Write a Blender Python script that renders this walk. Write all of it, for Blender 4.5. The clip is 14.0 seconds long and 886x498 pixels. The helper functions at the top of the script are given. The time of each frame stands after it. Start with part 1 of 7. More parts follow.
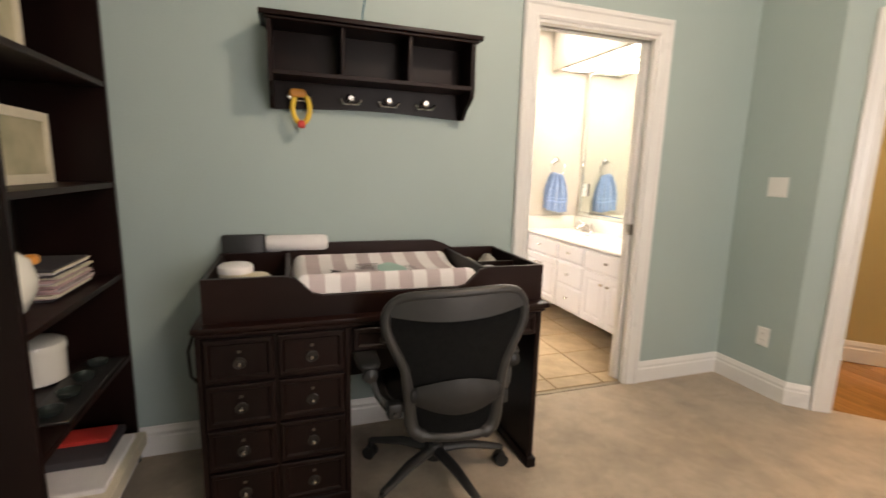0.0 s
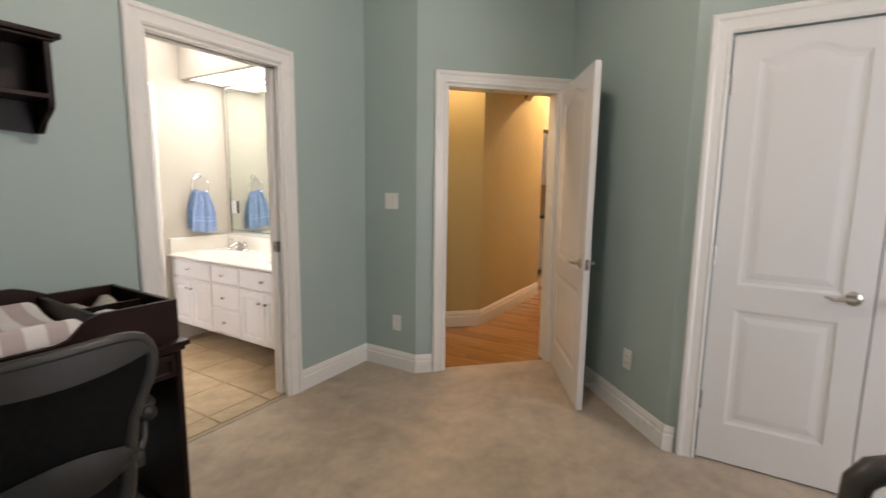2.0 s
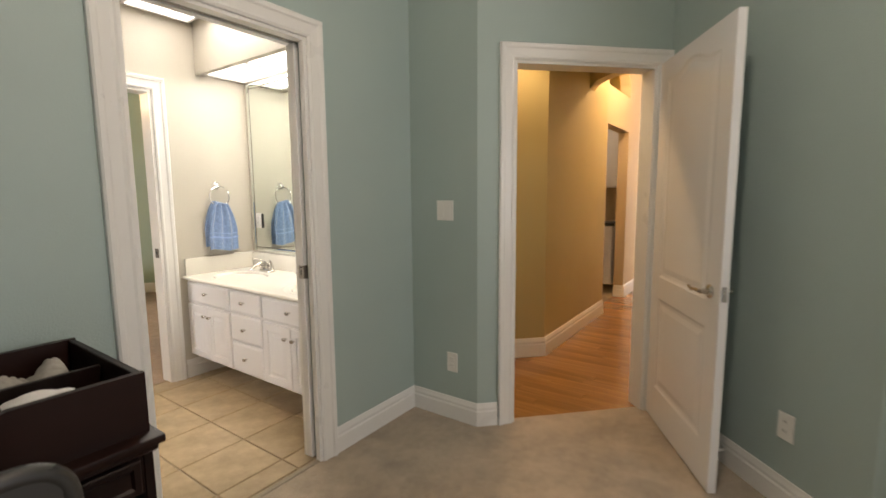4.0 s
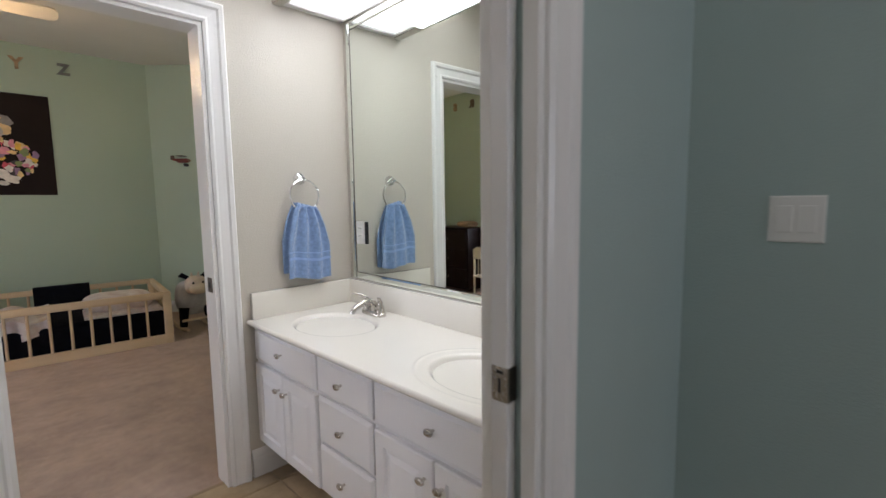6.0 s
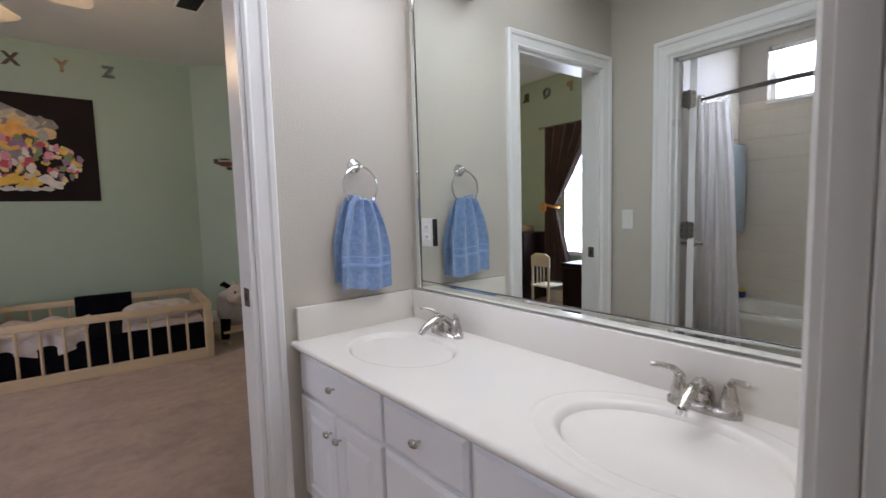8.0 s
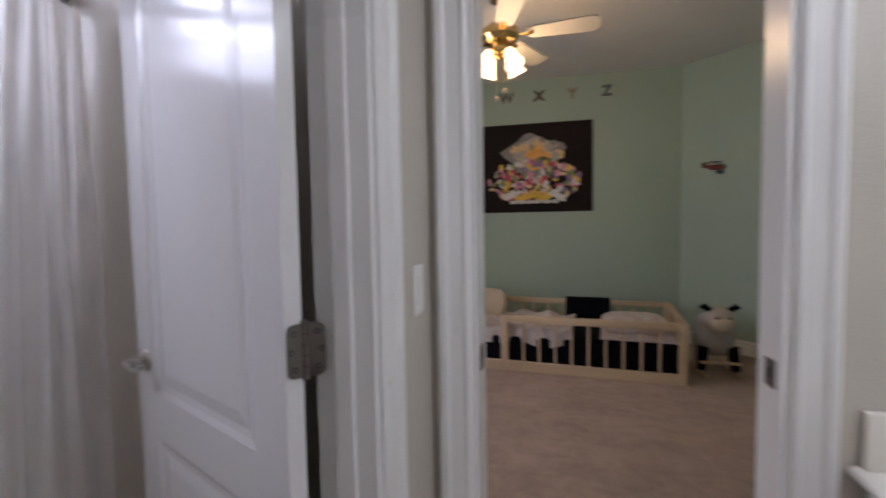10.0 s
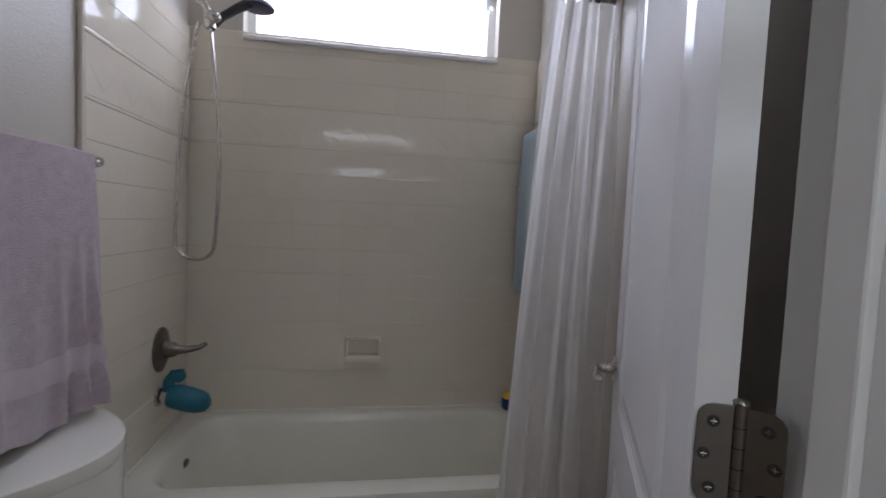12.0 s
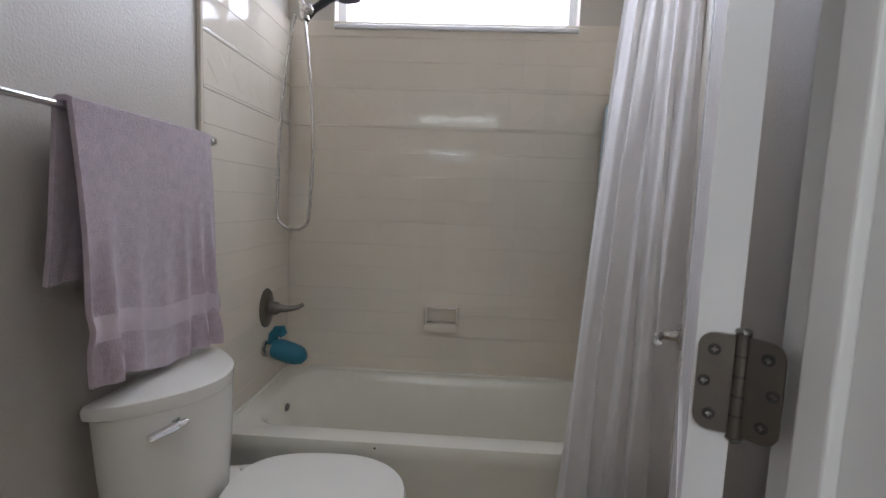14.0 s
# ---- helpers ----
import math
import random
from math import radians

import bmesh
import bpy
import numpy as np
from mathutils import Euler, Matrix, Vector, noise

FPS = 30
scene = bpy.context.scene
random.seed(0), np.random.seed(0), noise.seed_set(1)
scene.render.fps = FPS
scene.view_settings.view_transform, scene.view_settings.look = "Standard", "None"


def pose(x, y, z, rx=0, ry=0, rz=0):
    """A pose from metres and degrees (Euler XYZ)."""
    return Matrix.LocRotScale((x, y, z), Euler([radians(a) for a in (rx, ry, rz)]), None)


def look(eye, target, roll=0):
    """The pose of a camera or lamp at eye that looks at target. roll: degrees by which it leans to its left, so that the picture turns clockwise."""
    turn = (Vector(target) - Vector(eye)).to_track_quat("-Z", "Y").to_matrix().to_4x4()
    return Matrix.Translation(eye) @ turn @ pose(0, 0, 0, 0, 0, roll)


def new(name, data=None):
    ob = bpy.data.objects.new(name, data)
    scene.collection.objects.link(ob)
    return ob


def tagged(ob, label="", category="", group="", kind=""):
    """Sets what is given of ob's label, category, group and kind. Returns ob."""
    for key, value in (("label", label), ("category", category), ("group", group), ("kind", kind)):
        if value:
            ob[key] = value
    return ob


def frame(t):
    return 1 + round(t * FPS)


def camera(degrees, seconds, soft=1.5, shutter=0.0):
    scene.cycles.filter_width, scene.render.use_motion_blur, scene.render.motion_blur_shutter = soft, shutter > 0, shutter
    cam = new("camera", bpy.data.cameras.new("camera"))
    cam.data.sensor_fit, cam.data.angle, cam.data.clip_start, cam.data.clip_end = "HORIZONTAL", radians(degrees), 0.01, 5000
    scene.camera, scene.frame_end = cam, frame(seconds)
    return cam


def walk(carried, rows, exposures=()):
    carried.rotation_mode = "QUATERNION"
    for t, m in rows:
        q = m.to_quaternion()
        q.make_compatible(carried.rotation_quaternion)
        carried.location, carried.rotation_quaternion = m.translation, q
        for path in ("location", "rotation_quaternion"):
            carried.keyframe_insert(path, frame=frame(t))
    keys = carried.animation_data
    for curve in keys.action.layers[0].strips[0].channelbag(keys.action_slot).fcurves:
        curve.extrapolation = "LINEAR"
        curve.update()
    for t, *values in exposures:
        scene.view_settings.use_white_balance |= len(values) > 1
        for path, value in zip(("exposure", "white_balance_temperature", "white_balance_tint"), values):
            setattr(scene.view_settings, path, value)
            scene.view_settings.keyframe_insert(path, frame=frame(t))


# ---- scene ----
cam = camera(88.4, 14.0, shutter=0.4)
PATH = [
    (0, (0.182, 1.51, 1.276), (0.82, 3.375, 0.935), 1.6),
    (0.5, (0.151, 1.485, 1.308), (1.186, 3.16, 0.959), 1.3),
    (1, (0.184, 1.446, 1.312), (1.51, 2.908, 0.988), 1.4),
    (1.5, (0.218, 1.439, 1.33), (1.769, 2.667, 1.035), 1.1),
    (2, (0.257, 1.4, 1.333), (1.954, 2.424, 1.065), 0.8),
    (2.2, (0.269, 1.383, 1.333), (2.01, 2.333, 1.072), 0.6),
    (4.3, (0.84, 2.097, 1.323), (2.426, 3.293, 1.09), -0.7),
    (4.5, (0.924, 2.231, 1.328), (2.483, 3.462, 1.098), -0.8),
    (5, (1.145, 2.599, 1.322), (2.652, 3.894, 1.095), -0.6),
    (5.5, (1.317, 2.942, 1.32), (2.778, 4.289, 1.093), -0.6),
    (6, (1.467, 3.234, 1.289), (2.88, 4.632, 1.077), -0.8),
    (6.5, (1.58, 3.461, 1.258), (2.966, 4.887, 1.048), -0.9),
    (7, (1.602, 3.593, 1.216), (2.973, 5.034, 1.011), -1.1),
    (7.2, (1.6, 3.619, 1.199), (2.967, 5.065, 1.001), -1.0),
    (9.3, (1.746, 3.963, 1.274), (2.22, 5.901, 1.143), -2.1),
    (9.5, (1.733, 4.037, 1.269), (1.932, 6.023, 1.142), -1.7),
    (10, (1.679, 4.175, 1.288), (1.19, 6.111, 1.177), -1.0),
    (10.5, (1.638, 4.318, 1.281), (0.533, 5.984, 1.204), -0.6),
    (11, (1.62, 4.422, 1.282), (0.053, 5.662, 1.21), 1.0),
    (11.5, (1.597, 4.476, 1.289), (-0.264, 5.203, 1.201), 2.0),
    (12, (1.601, 4.55, 1.273), (-0.37, 4.866, 1.155), 2.5),
    (12.5, (1.614, 4.594, 1.23), (-0.378, 4.695, 1.084), 2.4),
    (13, (1.633, 4.608, 1.196), (-0.359, 4.567, 1.021), 2.4),
    (13.5, (1.637, 4.612, 1.171), (-0.351, 4.517, 0.978), 2.4),
    (14, (1.668, 4.628, 1.228), (-0.32, 4.536, 1.028), 2.2),
]
EXPOSURES = [(0, .5, 7500, 22), (1.0, .47, 6850, 22), (1.5, .25, 6600, 21), (2.2, -.10, 6750, 20), (4.5, -.27, 7050, 17), (5.0, -.52, 7000, 17), (5.5, -.8, 6400, 19), (6.5, -.88, 5650, 20),
             (7.0, -.88, 5600, 22), (9.5, -1.42, 5850, 25), (10.0, -1.33, 5700, 25), (10.5, -1.22, 5700, 24), (11.0, -1.6, 5600, 22), (11.5, -1.84, 5600, 22), (12.0, -1.7, 5650, 20), (12.5, -1.53, 5800, 19),
             (13.0, -1.16, 5850, 18), (13.5, -1.12, 5800, 18), (14.0, -1.25, 5750, 18)]
walk(cam, [(t, look(eye, target, roll)) for t, eye, target, roll in PATH], EXPOSURES)

# ---------- world, daylight and lamps ----------
world = bpy.data.worlds.new("sky")
scene.world = world
world.use_nodes = True
wn = world.node_tree
sky = wn.nodes.new("ShaderNodeTexSky")
sky.sky_type, sky.sun_disc = 'NISHITA', False
sky.sun_elevation, sky.sun_rotation = radians(48), radians(150)
wn.links.new(sky.outputs[0], wn.nodes["Background"].inputs[0])
wn.nodes["Background"].inputs[1].default_value = 0.12

sun_data = bpy.data.lights.new("sun", 'SUN')
sun_data.energy, sun_data.angle, sun_data.color = 2.5, radians(0.5), (1, .95, .88)
sun_ob = new("sun", sun_data)
sun_ob.matrix_world = look((3, -6, 9), (1.0, 1.0, 0))


def area_lamp(name, at, target, sx, sy, watts, col=(1, 1, 1)):
    d = bpy.data.lights.new(name, 'AREA')
    d.shape, d.size, d.size_y, d.energy, d.color = 'RECTANGLE', sx, sy, watts, col
    o = new(name, d)
    o.matrix_world = look(at, target)
    return o


def bulb_lamp(name, at, watts, col, size=.05):
    d = bpy.data.lights.new(name, 'POINT')
    d.energy, d.color, d.shadow_soft_size = watts, col, size
    o = new(name, d)
    o.location = at
    return o


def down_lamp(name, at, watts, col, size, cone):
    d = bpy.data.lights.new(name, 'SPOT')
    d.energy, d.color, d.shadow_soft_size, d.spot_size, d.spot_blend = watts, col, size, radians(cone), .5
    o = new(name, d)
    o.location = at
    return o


area_lamp("office_window_light", (1.75, -.93, 1.45), (1.2, 3, 1.3), 1.3, 1.5, 36, (.93, .97, 1))
area_lamp("bath_window_light", (-.60, 4.55, 2.24), (.6, 4.55, 1.4), 1.08, .42, 42, (.93, .96, 1))
area_lamp("nursery_window_light", (-.72, 6.85, 1.37), (1.5, 6.85, 1.37), .96, 1.42, 66, (.95, .98, 1))
area_lamp("living_window_light", (10.5, -.93, 1.7), (10.5, 4, .8), 4.0, 2.2, 320, (1, .96, .9))
area_lamp("vanity_light_glow", (2.655, 4.54, 2.178), (2.655, 4.54, 0), .30, 1.05, 11.0, (.98, 1, .91))
area_lamp("bath_ceiling_glow", (2.22, 4.75, 2.515), (2.22, 4.75, 0), .36, .6, 6.0, (.98, 1, .91))
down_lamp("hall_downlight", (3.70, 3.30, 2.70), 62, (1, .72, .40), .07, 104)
bulb_lamp("hall_second_bulb", (5.95, 2.75, 2.85), 85, (1, .72, .44), .06)
bulb_lamp("office_ceiling_bulb", (1.35, 2.10, 2.68), 50, (1, .90, .74), .07)
# unseen lamp, added to brighten the kitchen behind the doorway
bulb_lamp("kitchen_ceiling_bulb", (6.4, 4.45, 2.55), 24, (1, .86, .66), .08)
for bx, by in ((1.20, 7.33), (1.39, 7.33), (1.20, 7.50), (1.39, 7.50)):
    bulb_lamp("fan_bulb", (bx, by, 2.335), 9.0, (1, .66, .30), .03)


# ---------- materials ----------
def mat(name, col, rough=.5, metal=0.0, var=.06, scale=6.0, bump=0.0, bscale=200.0, spec=.5, coat=0.0, rnd=0.0, rvar=.08,
        sheen=0.0, detail=4.0, stretch=None, hue2=None, grain=.5):
    m = bpy.data.materials.new(name)
    m.use_nodes = True
    t = m.node_tree
    b = t.nodes["Principled BSDF"]
    tc = t.nodes.new("ShaderNodeTexCoord")
    src = tc.outputs["Object"]
    if stretch:
        mp = t.nodes.new("ShaderNodeMapping")
        mp.inputs["Scale"].default_value = stretch
        t.links.new(src, mp.inputs[0])
        src = mp.outputs[0]
    n1 = t.nodes.new("ShaderNodeTexNoise")
    n1.inputs["Scale"].default_value, n1.inputs["Detail"].default_value, n1.inputs["Roughness"].default_value = scale, detail, grain
    t.links.new(src, n1.inputs["Vector"])
    ramp = t.nodes.new("ShaderNodeMapRange")
    ramp.inputs[1].default_value, ramp.inputs[2].default_value = .3, .7
    t.links.new(n1.outputs["Fac"], ramp.inputs[0])
    mix = t.nodes.new("ShaderNodeMix")
    mix.data_type = 'RGBA'
    c2 = hue2 or tuple(min(1, c * (1 + var)) for c in col)
    mix.inputs[6].default_value = (*[c * (1 - var) for c in col], 1)
    mix.inputs[7].default_value = (*c2, 1)
    t.links.new(ramp.outputs[0], mix.inputs[0])
    out = mix.outputs[2]
    if rnd:
        oi = t.nodes.new("ShaderNodeObjectInfo")
        hs = t.nodes.new("ShaderNodeHueSaturation")
        mr = t.nodes.new("ShaderNodeMapRange")
        mr.inputs[3].default_value, mr.inputs[4].default_value = 1 - rnd, 1 + rnd
        t.links.new(oi.outputs["Random"], mr.inputs[0])
        t.links.new(mr.outputs[0], hs.inputs["Value"])
        t.links.new(out, hs.inputs["Color"])
        out = hs.outputs[0]
    t.links.new(out, b.inputs["Base Color"])
    rr = t.nodes.new("ShaderNodeMapRange")
    rr.inputs[3].default_value, rr.inputs[4].default_value = max(0, rough - rvar), min(1, rough + rvar)
    n3 = t.nodes.new("ShaderNodeTexNoise")
    n3.inputs["Scale"].default_value = scale * 3.1
    t.links.new(src, n3.inputs["Vector"])
    t.links.new(n3.outputs["Fac"], rr.inputs[0])
    t.links.new(rr.outputs[0], b.inputs["Roughness"])
    b.inputs["Metallic"].default_value = metal
    b.inputs["Specular IOR Level"].default_value = spec
    b.inputs["Coat Weight"].default_value = coat
    b.inputs["Sheen Weight"].default_value = sheen
    if bump:
        n2 = t.nodes.new("ShaderNodeTexNoise")
        n2.inputs["Scale"].default_value, n2.inputs["Detail"].default_value = bscale, 3
        t.links.new(src, n2.inputs["Vector"])
        bp = t.nodes.new("ShaderNodeBump")
        bp.inputs["Strength"].default_value, bp.inputs["Distance"].default_value = bump, .004
        t.links.new(n2.outputs["Fac"], bp.inputs["Height"])
        t.links.new(bp.outputs[0], b.inputs["Normal"])
    return m


def glow(name, col, strength):
    m = bpy.data.materials.new(name)
    m.use_nodes = True
    b = m.node_tree.nodes["Principled BSDF"]
    b.inputs["Base Color"].default_value = (*col, 1)
    b.inputs["Emission Color"].default_value = (*col, 1)
    b.inputs["Emission Strength"].default_value = strength
    return m


TEAL = mat("office_wall_paint", (.375, .465, .448), .55, var=.03, scale=1.5, bump=.25, bscale=170)
CREAM = mat("bath_wall_paint", (.555, .515, .445), .45, var=.02, scale=1.5, bump=.30, bscale=150)
GREEN = mat("nursery_wall_paint", (.42, .52, .42), .55, var=.03, scale=1.2, bump=.2, bscale=170)
GOLD = mat("hall_wall_paint", (.50, .41, .20), .5, var=.04, scale=1.3, bump=.25, bscale=150)
TAN = mat("living_wall_paint", (.52, .41, .26), .55, var=.04, scale=1.0, bump=.2, bscale=150)
CEIL = mat("ceiling_paint", (.74, .72, .68), .8, var=.03, scale=2.0, bump=.5, bscale=90)
TRIM = mat("gloss_trim_paint", (.80, .79, .77), .28, var=.006, scale=2, bump=.05, bscale=60, rvar=.015)
DOORW = mat("door_paint", (.79, .78, .78), .17, var=.006, scale=2, bump=.06, bscale=110, stretch=(1, 1, .12), rvar=.015)
CABW = mat("cabinet_paint", (.82, .81, .81), .30, var=.004, scale=4, bump=.02, bscale=80, rvar=.02)
CARPET = mat("beige_carpet", (.45, .365, .275), .98, var=.25, grain=.70, scale=2.2, bump=1.0, bscale=330, spec=.1, sheen=.25, detail=12)
CARPETK = mat("nursery_carpet", (.47, .337, .258), .98, var=.24, grain=.72, scale=3, bump=1.0, bscale=310, spec=.1, sheen=.25, detail=8)
def mottle(m, scale, depth, seed=0.0):
    """Adds worn, brushed patches of the pile on a larger scale."""
    t = m.node_tree
    b = t.nodes["Principled BSDF"]
    src = b.inputs["Base Color"].links[0].from_socket
    tc = t.nodes.new("ShaderNodeTexCoord")
    n = t.nodes.new("ShaderNodeTexNoise")
    n.inputs["Scale"].default_value, n.inputs["Detail"].default_value, n.inputs["Roughness"].default_value = scale, 9, .74
    n.inputs["Distortion"].default_value = seed
    t.links.new(tc.outputs["Object"], n.inputs["Vector"])
    mr = t.nodes.new("ShaderNodeMapRange")
    mr.inputs[1].default_value, mr.inputs[2].default_value = .36, .62
    mr.inputs[3].default_value, mr.inputs[4].default_value = 1 - depth, 1 + depth * .5
    t.links.new(n.outputs["Fac"], mr.inputs[0])
    hs = t.nodes.new("ShaderNodeHueSaturation")
    t.links.new(mr.outputs[0], hs.inputs["Value"])
    t.links.new(src, hs.inputs["Color"])
    t.links.new(hs.outputs[0], b.inputs["Base Color"])


mottle(CARPET, 6.0, .17)
mottle(CARPETK, 14.0, .13)
TILEF = mat("floor_tile_glaze", (.40, .295, .170), .36, var=.20, scale=7, bump=.10, bscale=40, rnd=.10, grain=.65, hue2=(.50, .375, .23))
GROUT = mat("floor_grout", (.36, .29, .20), .9, var=.10, scale=30, bump=.3, bscale=300)
TILEW = mat("wall_tile_glaze", (.735, .67, .555), .065, var=.012, scale=3, rnd=.012, bump=.02, bscale=9, rvar=.03)
GROUTW = mat("wall_grout", (.74, .675, .56), .7, var=.02, scale=30)
OAK = mat("plank_oak", (.31, .135, .036), .22, var=.22, scale=3.2, bump=.04, bscale=60, rnd=.13, stretch=(6, .35, 6), coat=.25, hue2=(.43, .21, .064))
GAP = mat("plank_gap", (.05, .022, .008), .8)
ESPRESSO = mat("espresso_wood", (.0095, .0036, .0028), .38, var=.45, scale=5, bump=.06, bscale=70, stretch=(1, 1, .25), rvar=.05, spec=.20)
ESPRESSOX = mat("espresso_board", (.0145, .0050, .0036), .38, var=.4, scale=5, bump=.06, bscale=70, stretch=(.2, 1, 1), rvar=.05, spec=.22)
MAPLE = mat("pale_pine", (.62, .47, .30), .5, var=.10, scale=4, bump=.05, bscale=60, stretch=(.3, 2, 2))
NICKEL = mat("brushed_nickel", (.55, .52, .48), .27, metal=1, var=.01, scale=40, rvar=.02)
CHROME = mat("chrome", (.78, .78, .78), .08, metal=1, var=.02, scale=20, rvar=.03)
OILB = mat("dark_pewter", (.19, .17, .15), .35, metal=1, var=.04, scale=60)
HINGEM = mat("satin_pewter", (.29, .285, .245), .28, metal=1, var=.06, scale=50, bump=.03, bscale=400, rvar=.05)
PULLM = mat("aged_iron", (.060, .052, .046), .42, metal=.9, var=.2, scale=60)
SLOT = mat("screw_slot", (.03, .028, .025), .6)
BRASS = mat("polished_brass", (.78, .55, .22), .18, metal=1, var=.05, scale=30)
PORC = mat("white_porcelain", (.78, .757, .685), .10, var=.01, scale=3, rvar=.03, coat=.3)
MARBLE = mat("cultured_marble", (.80, .765, .69), .16, var=.02, scale=2.5, rvar=.03, coat=.1)
TUBM = mat("tub_enamel", (.78, .755, .65), .14, var=.02, scale=3, rvar=.04)
PLASW = mat("white_plastic", (.80, .79, .76), .35, var=.01)
DARKP = mat("black_plastic", (.018, .018, .018), .45, var=.2, scale=20)
GREYP = mat("graphite_frame", (.030, .0285, .027), .42, var=.12, scale=12, bump=.05, bscale=300)
MESH = mat("chair_mesh_weave", (.006, .006, .006), .8, var=.3, scale=60, bump=.5, bscale=500, spec=.15)
BLUET = mat("blue_terry", (.215, .318, .525), .95, var=.16, scale=70, bump=1.0, bscale=210, sheen=.5, spec=.1)
MAUVE = mat("mauve_terry", (.50, .415, .445), .95, var=.13, scale=45, grain=.7, bump=.9, bscale=320, sheen=.5, spec=.1)
SKYT = mat("pale_blue_terry", (.38, .47, .50), .95, var=.08, scale=35, bump=1.0, bscale=380, sheen=.4, spec=.1)
CURTW = mat("white_curtain_cloth", (.85, .83, .81), .85, var=.03, scale=8, bump=.3, bscale=260, sheen=.2)
BROWNC = mat("brown_curtain_cloth", (.050, .026, .020), .8, var=.2, scale=8, bump=.3, bscale=300, sheen=.2)
NAVY = mat("navy_cloth", (.004, .0045, .008), .95, var=.3, scale=20, bump=.4, bscale=300, spec=.1)
WHITEC = mat("white_cotton", (.80, .77, .76), .9, var=.05, scale=10, bump=.4, bscale=260, sheen=.2)
PRINT = mat("printed_cotton", (.78, .74, .72), .9, var=.06, scale=11, bump=.4, bscale=240, hue2=(.55, .44, .42))
BEIGEC = mat("beige_pillow_cloth", (.60, .50, .38), .9, var=.06, scale=10, bump=.4, bscale=240)
GREYS = mat("grey_stripe_cloth", (.54, .455, .46), .9, var=.05, scale=12, bump=.4, bscale=260)
MINT = mat("mint_print", (.36, .55, .50), .9, var=.05, scale=12, bump=.3, bscale=260)
INKP = mat("dark_print", (.05, .045, .05), .9, var=.1)
ORANGE = mat("orange_plastic", (.70, .28, .05), .4, var=.1)
YELLOW = mat("yellow_plastic", (.80, .52, .04), .35, var=.05)
RED = mat("red_plastic", (.60, .05, .04), .4, var=.1)
WHALE = mat("teal_rubber", (.015, .14, .20), .45, var=.1)
NAVYP = mat("blue_plastic", (.02, .04, .16), .35, var=.1)
PAPER = mat("cream_paper", (.66, .60, .47), .8, var=.06, scale=12)
PICT = mat("faded_print", (.42, .40, .24), .5, var=.35, scale=5, hue2=(.62, .55, .38))
GREYSOFA = mat("slate_upholstery", (.20, .21, .23), .9, var=.08, scale=14, bump=.4, bscale=220)
CREAMSOFA = mat("cream_upholstery", (.62, .55, .45), .9, var=.06, scale=10, bump=.4, bscale=220)
RUG = mat("pale_rug", (.55, .53, .50), .97, var=.15, scale=12, bump=.8, bscale=250)
SEAPIC = mat("seascape_print", (.20, .24, .32), .4, var=.5, scale=3, stretch=(1, 1, 5), hue2=(.52, .52, .55))
STEELDK = mat("black_iron", (.02, .02, .02), .4, metal=.6, var=.2)
POSTER = mat("poster_black", (.011, .006, .006), .6, var=.2, scale=3, spec=.2)
SHADE = glow("lit_frosted_glass", (1, .72, .36), 9.0)
PANELG = glow("lit_diffuser", (1, .985, .95), 3.2)
SKYG = glow("bright_window_sky", (.95, .98, 1), 5.0)
MIRROR = bpy.data.materials.new("mirror_silver")
MIRROR.use_nodes = True
mb = MIRROR.node_tree.nodes["Principled BSDF"]
mb.inputs["Base Color"].default_value = (.83, .88, .84, 1)
mb.inputs["Metallic"].default_value, mb.inputs["Roughness"].default_value = 1, .005
GLASS = bpy.data.materials.new("window_glass")
GLASS.use_nodes = True
gb = GLASS.node_tree.nodes["Principled BSDF"]
gb.inputs["Transmission Weight"].default_value, gb.inputs["Roughness"].default_value, gb.inputs["IOR"].default_value = 1, 0, 1.45


CLEARP = bpy.data.materials.new("clear_glass_bowl")
CLEARP.use_nodes = True
gb = CLEARP.node_tree.nodes["Principled BSDF"]
gb.inputs["Base Color"].default_value = (.10, .13, .12, 1)
gb.inputs["Transmission Weight"].default_value, gb.inputs["Roughness"].default_value = .8, .08


def translucent(m, weight):
    """Lets light through a cloth."""
    t = m.node_tree
    b = t.nodes["Principled BSDF"]
    tr = t.nodes.new("ShaderNodeBsdfTranslucent")
    mx = t.nodes.new("ShaderNodeMixShader")
    mx.inputs[0].default_value = weight
    t.links.new(b.inputs["Base Color"].links[0].from_socket, tr.inputs[0])
    t.links.new(b.outputs[0], mx.inputs[1])
    t.links.new(tr.outputs[0], mx.inputs[2])
    t.links.new(mx.outputs[0], t.nodes["Material Output"].inputs[0])


translucent(CURTW, .6)


# ---------- building tools ----------
ORIGIN = {}


def thing(name, at=(0, 0, 0), label="", category="", group="", kind=""):
    o = new(name)
    o.location = at
    o.empty_display_size = .05
    ORIGIN[o] = Vector(at)
    return tagged(o, label, category, group, kind)


def finish(name, bm, material, smooth=False):
    me = bpy.data.meshes.new(name)
    bmesh.ops.recalc_face_normals(bm, faces=bm.faces)
    bm.to_mesh(me)
    bm.free()
    me.materials.append(material)
    if smooth:
        me.polygons.foreach_set("use_smooth", [True] * len(me.polygons))
        me.set_sharp_from_angle(angle=radians(40))
    return me


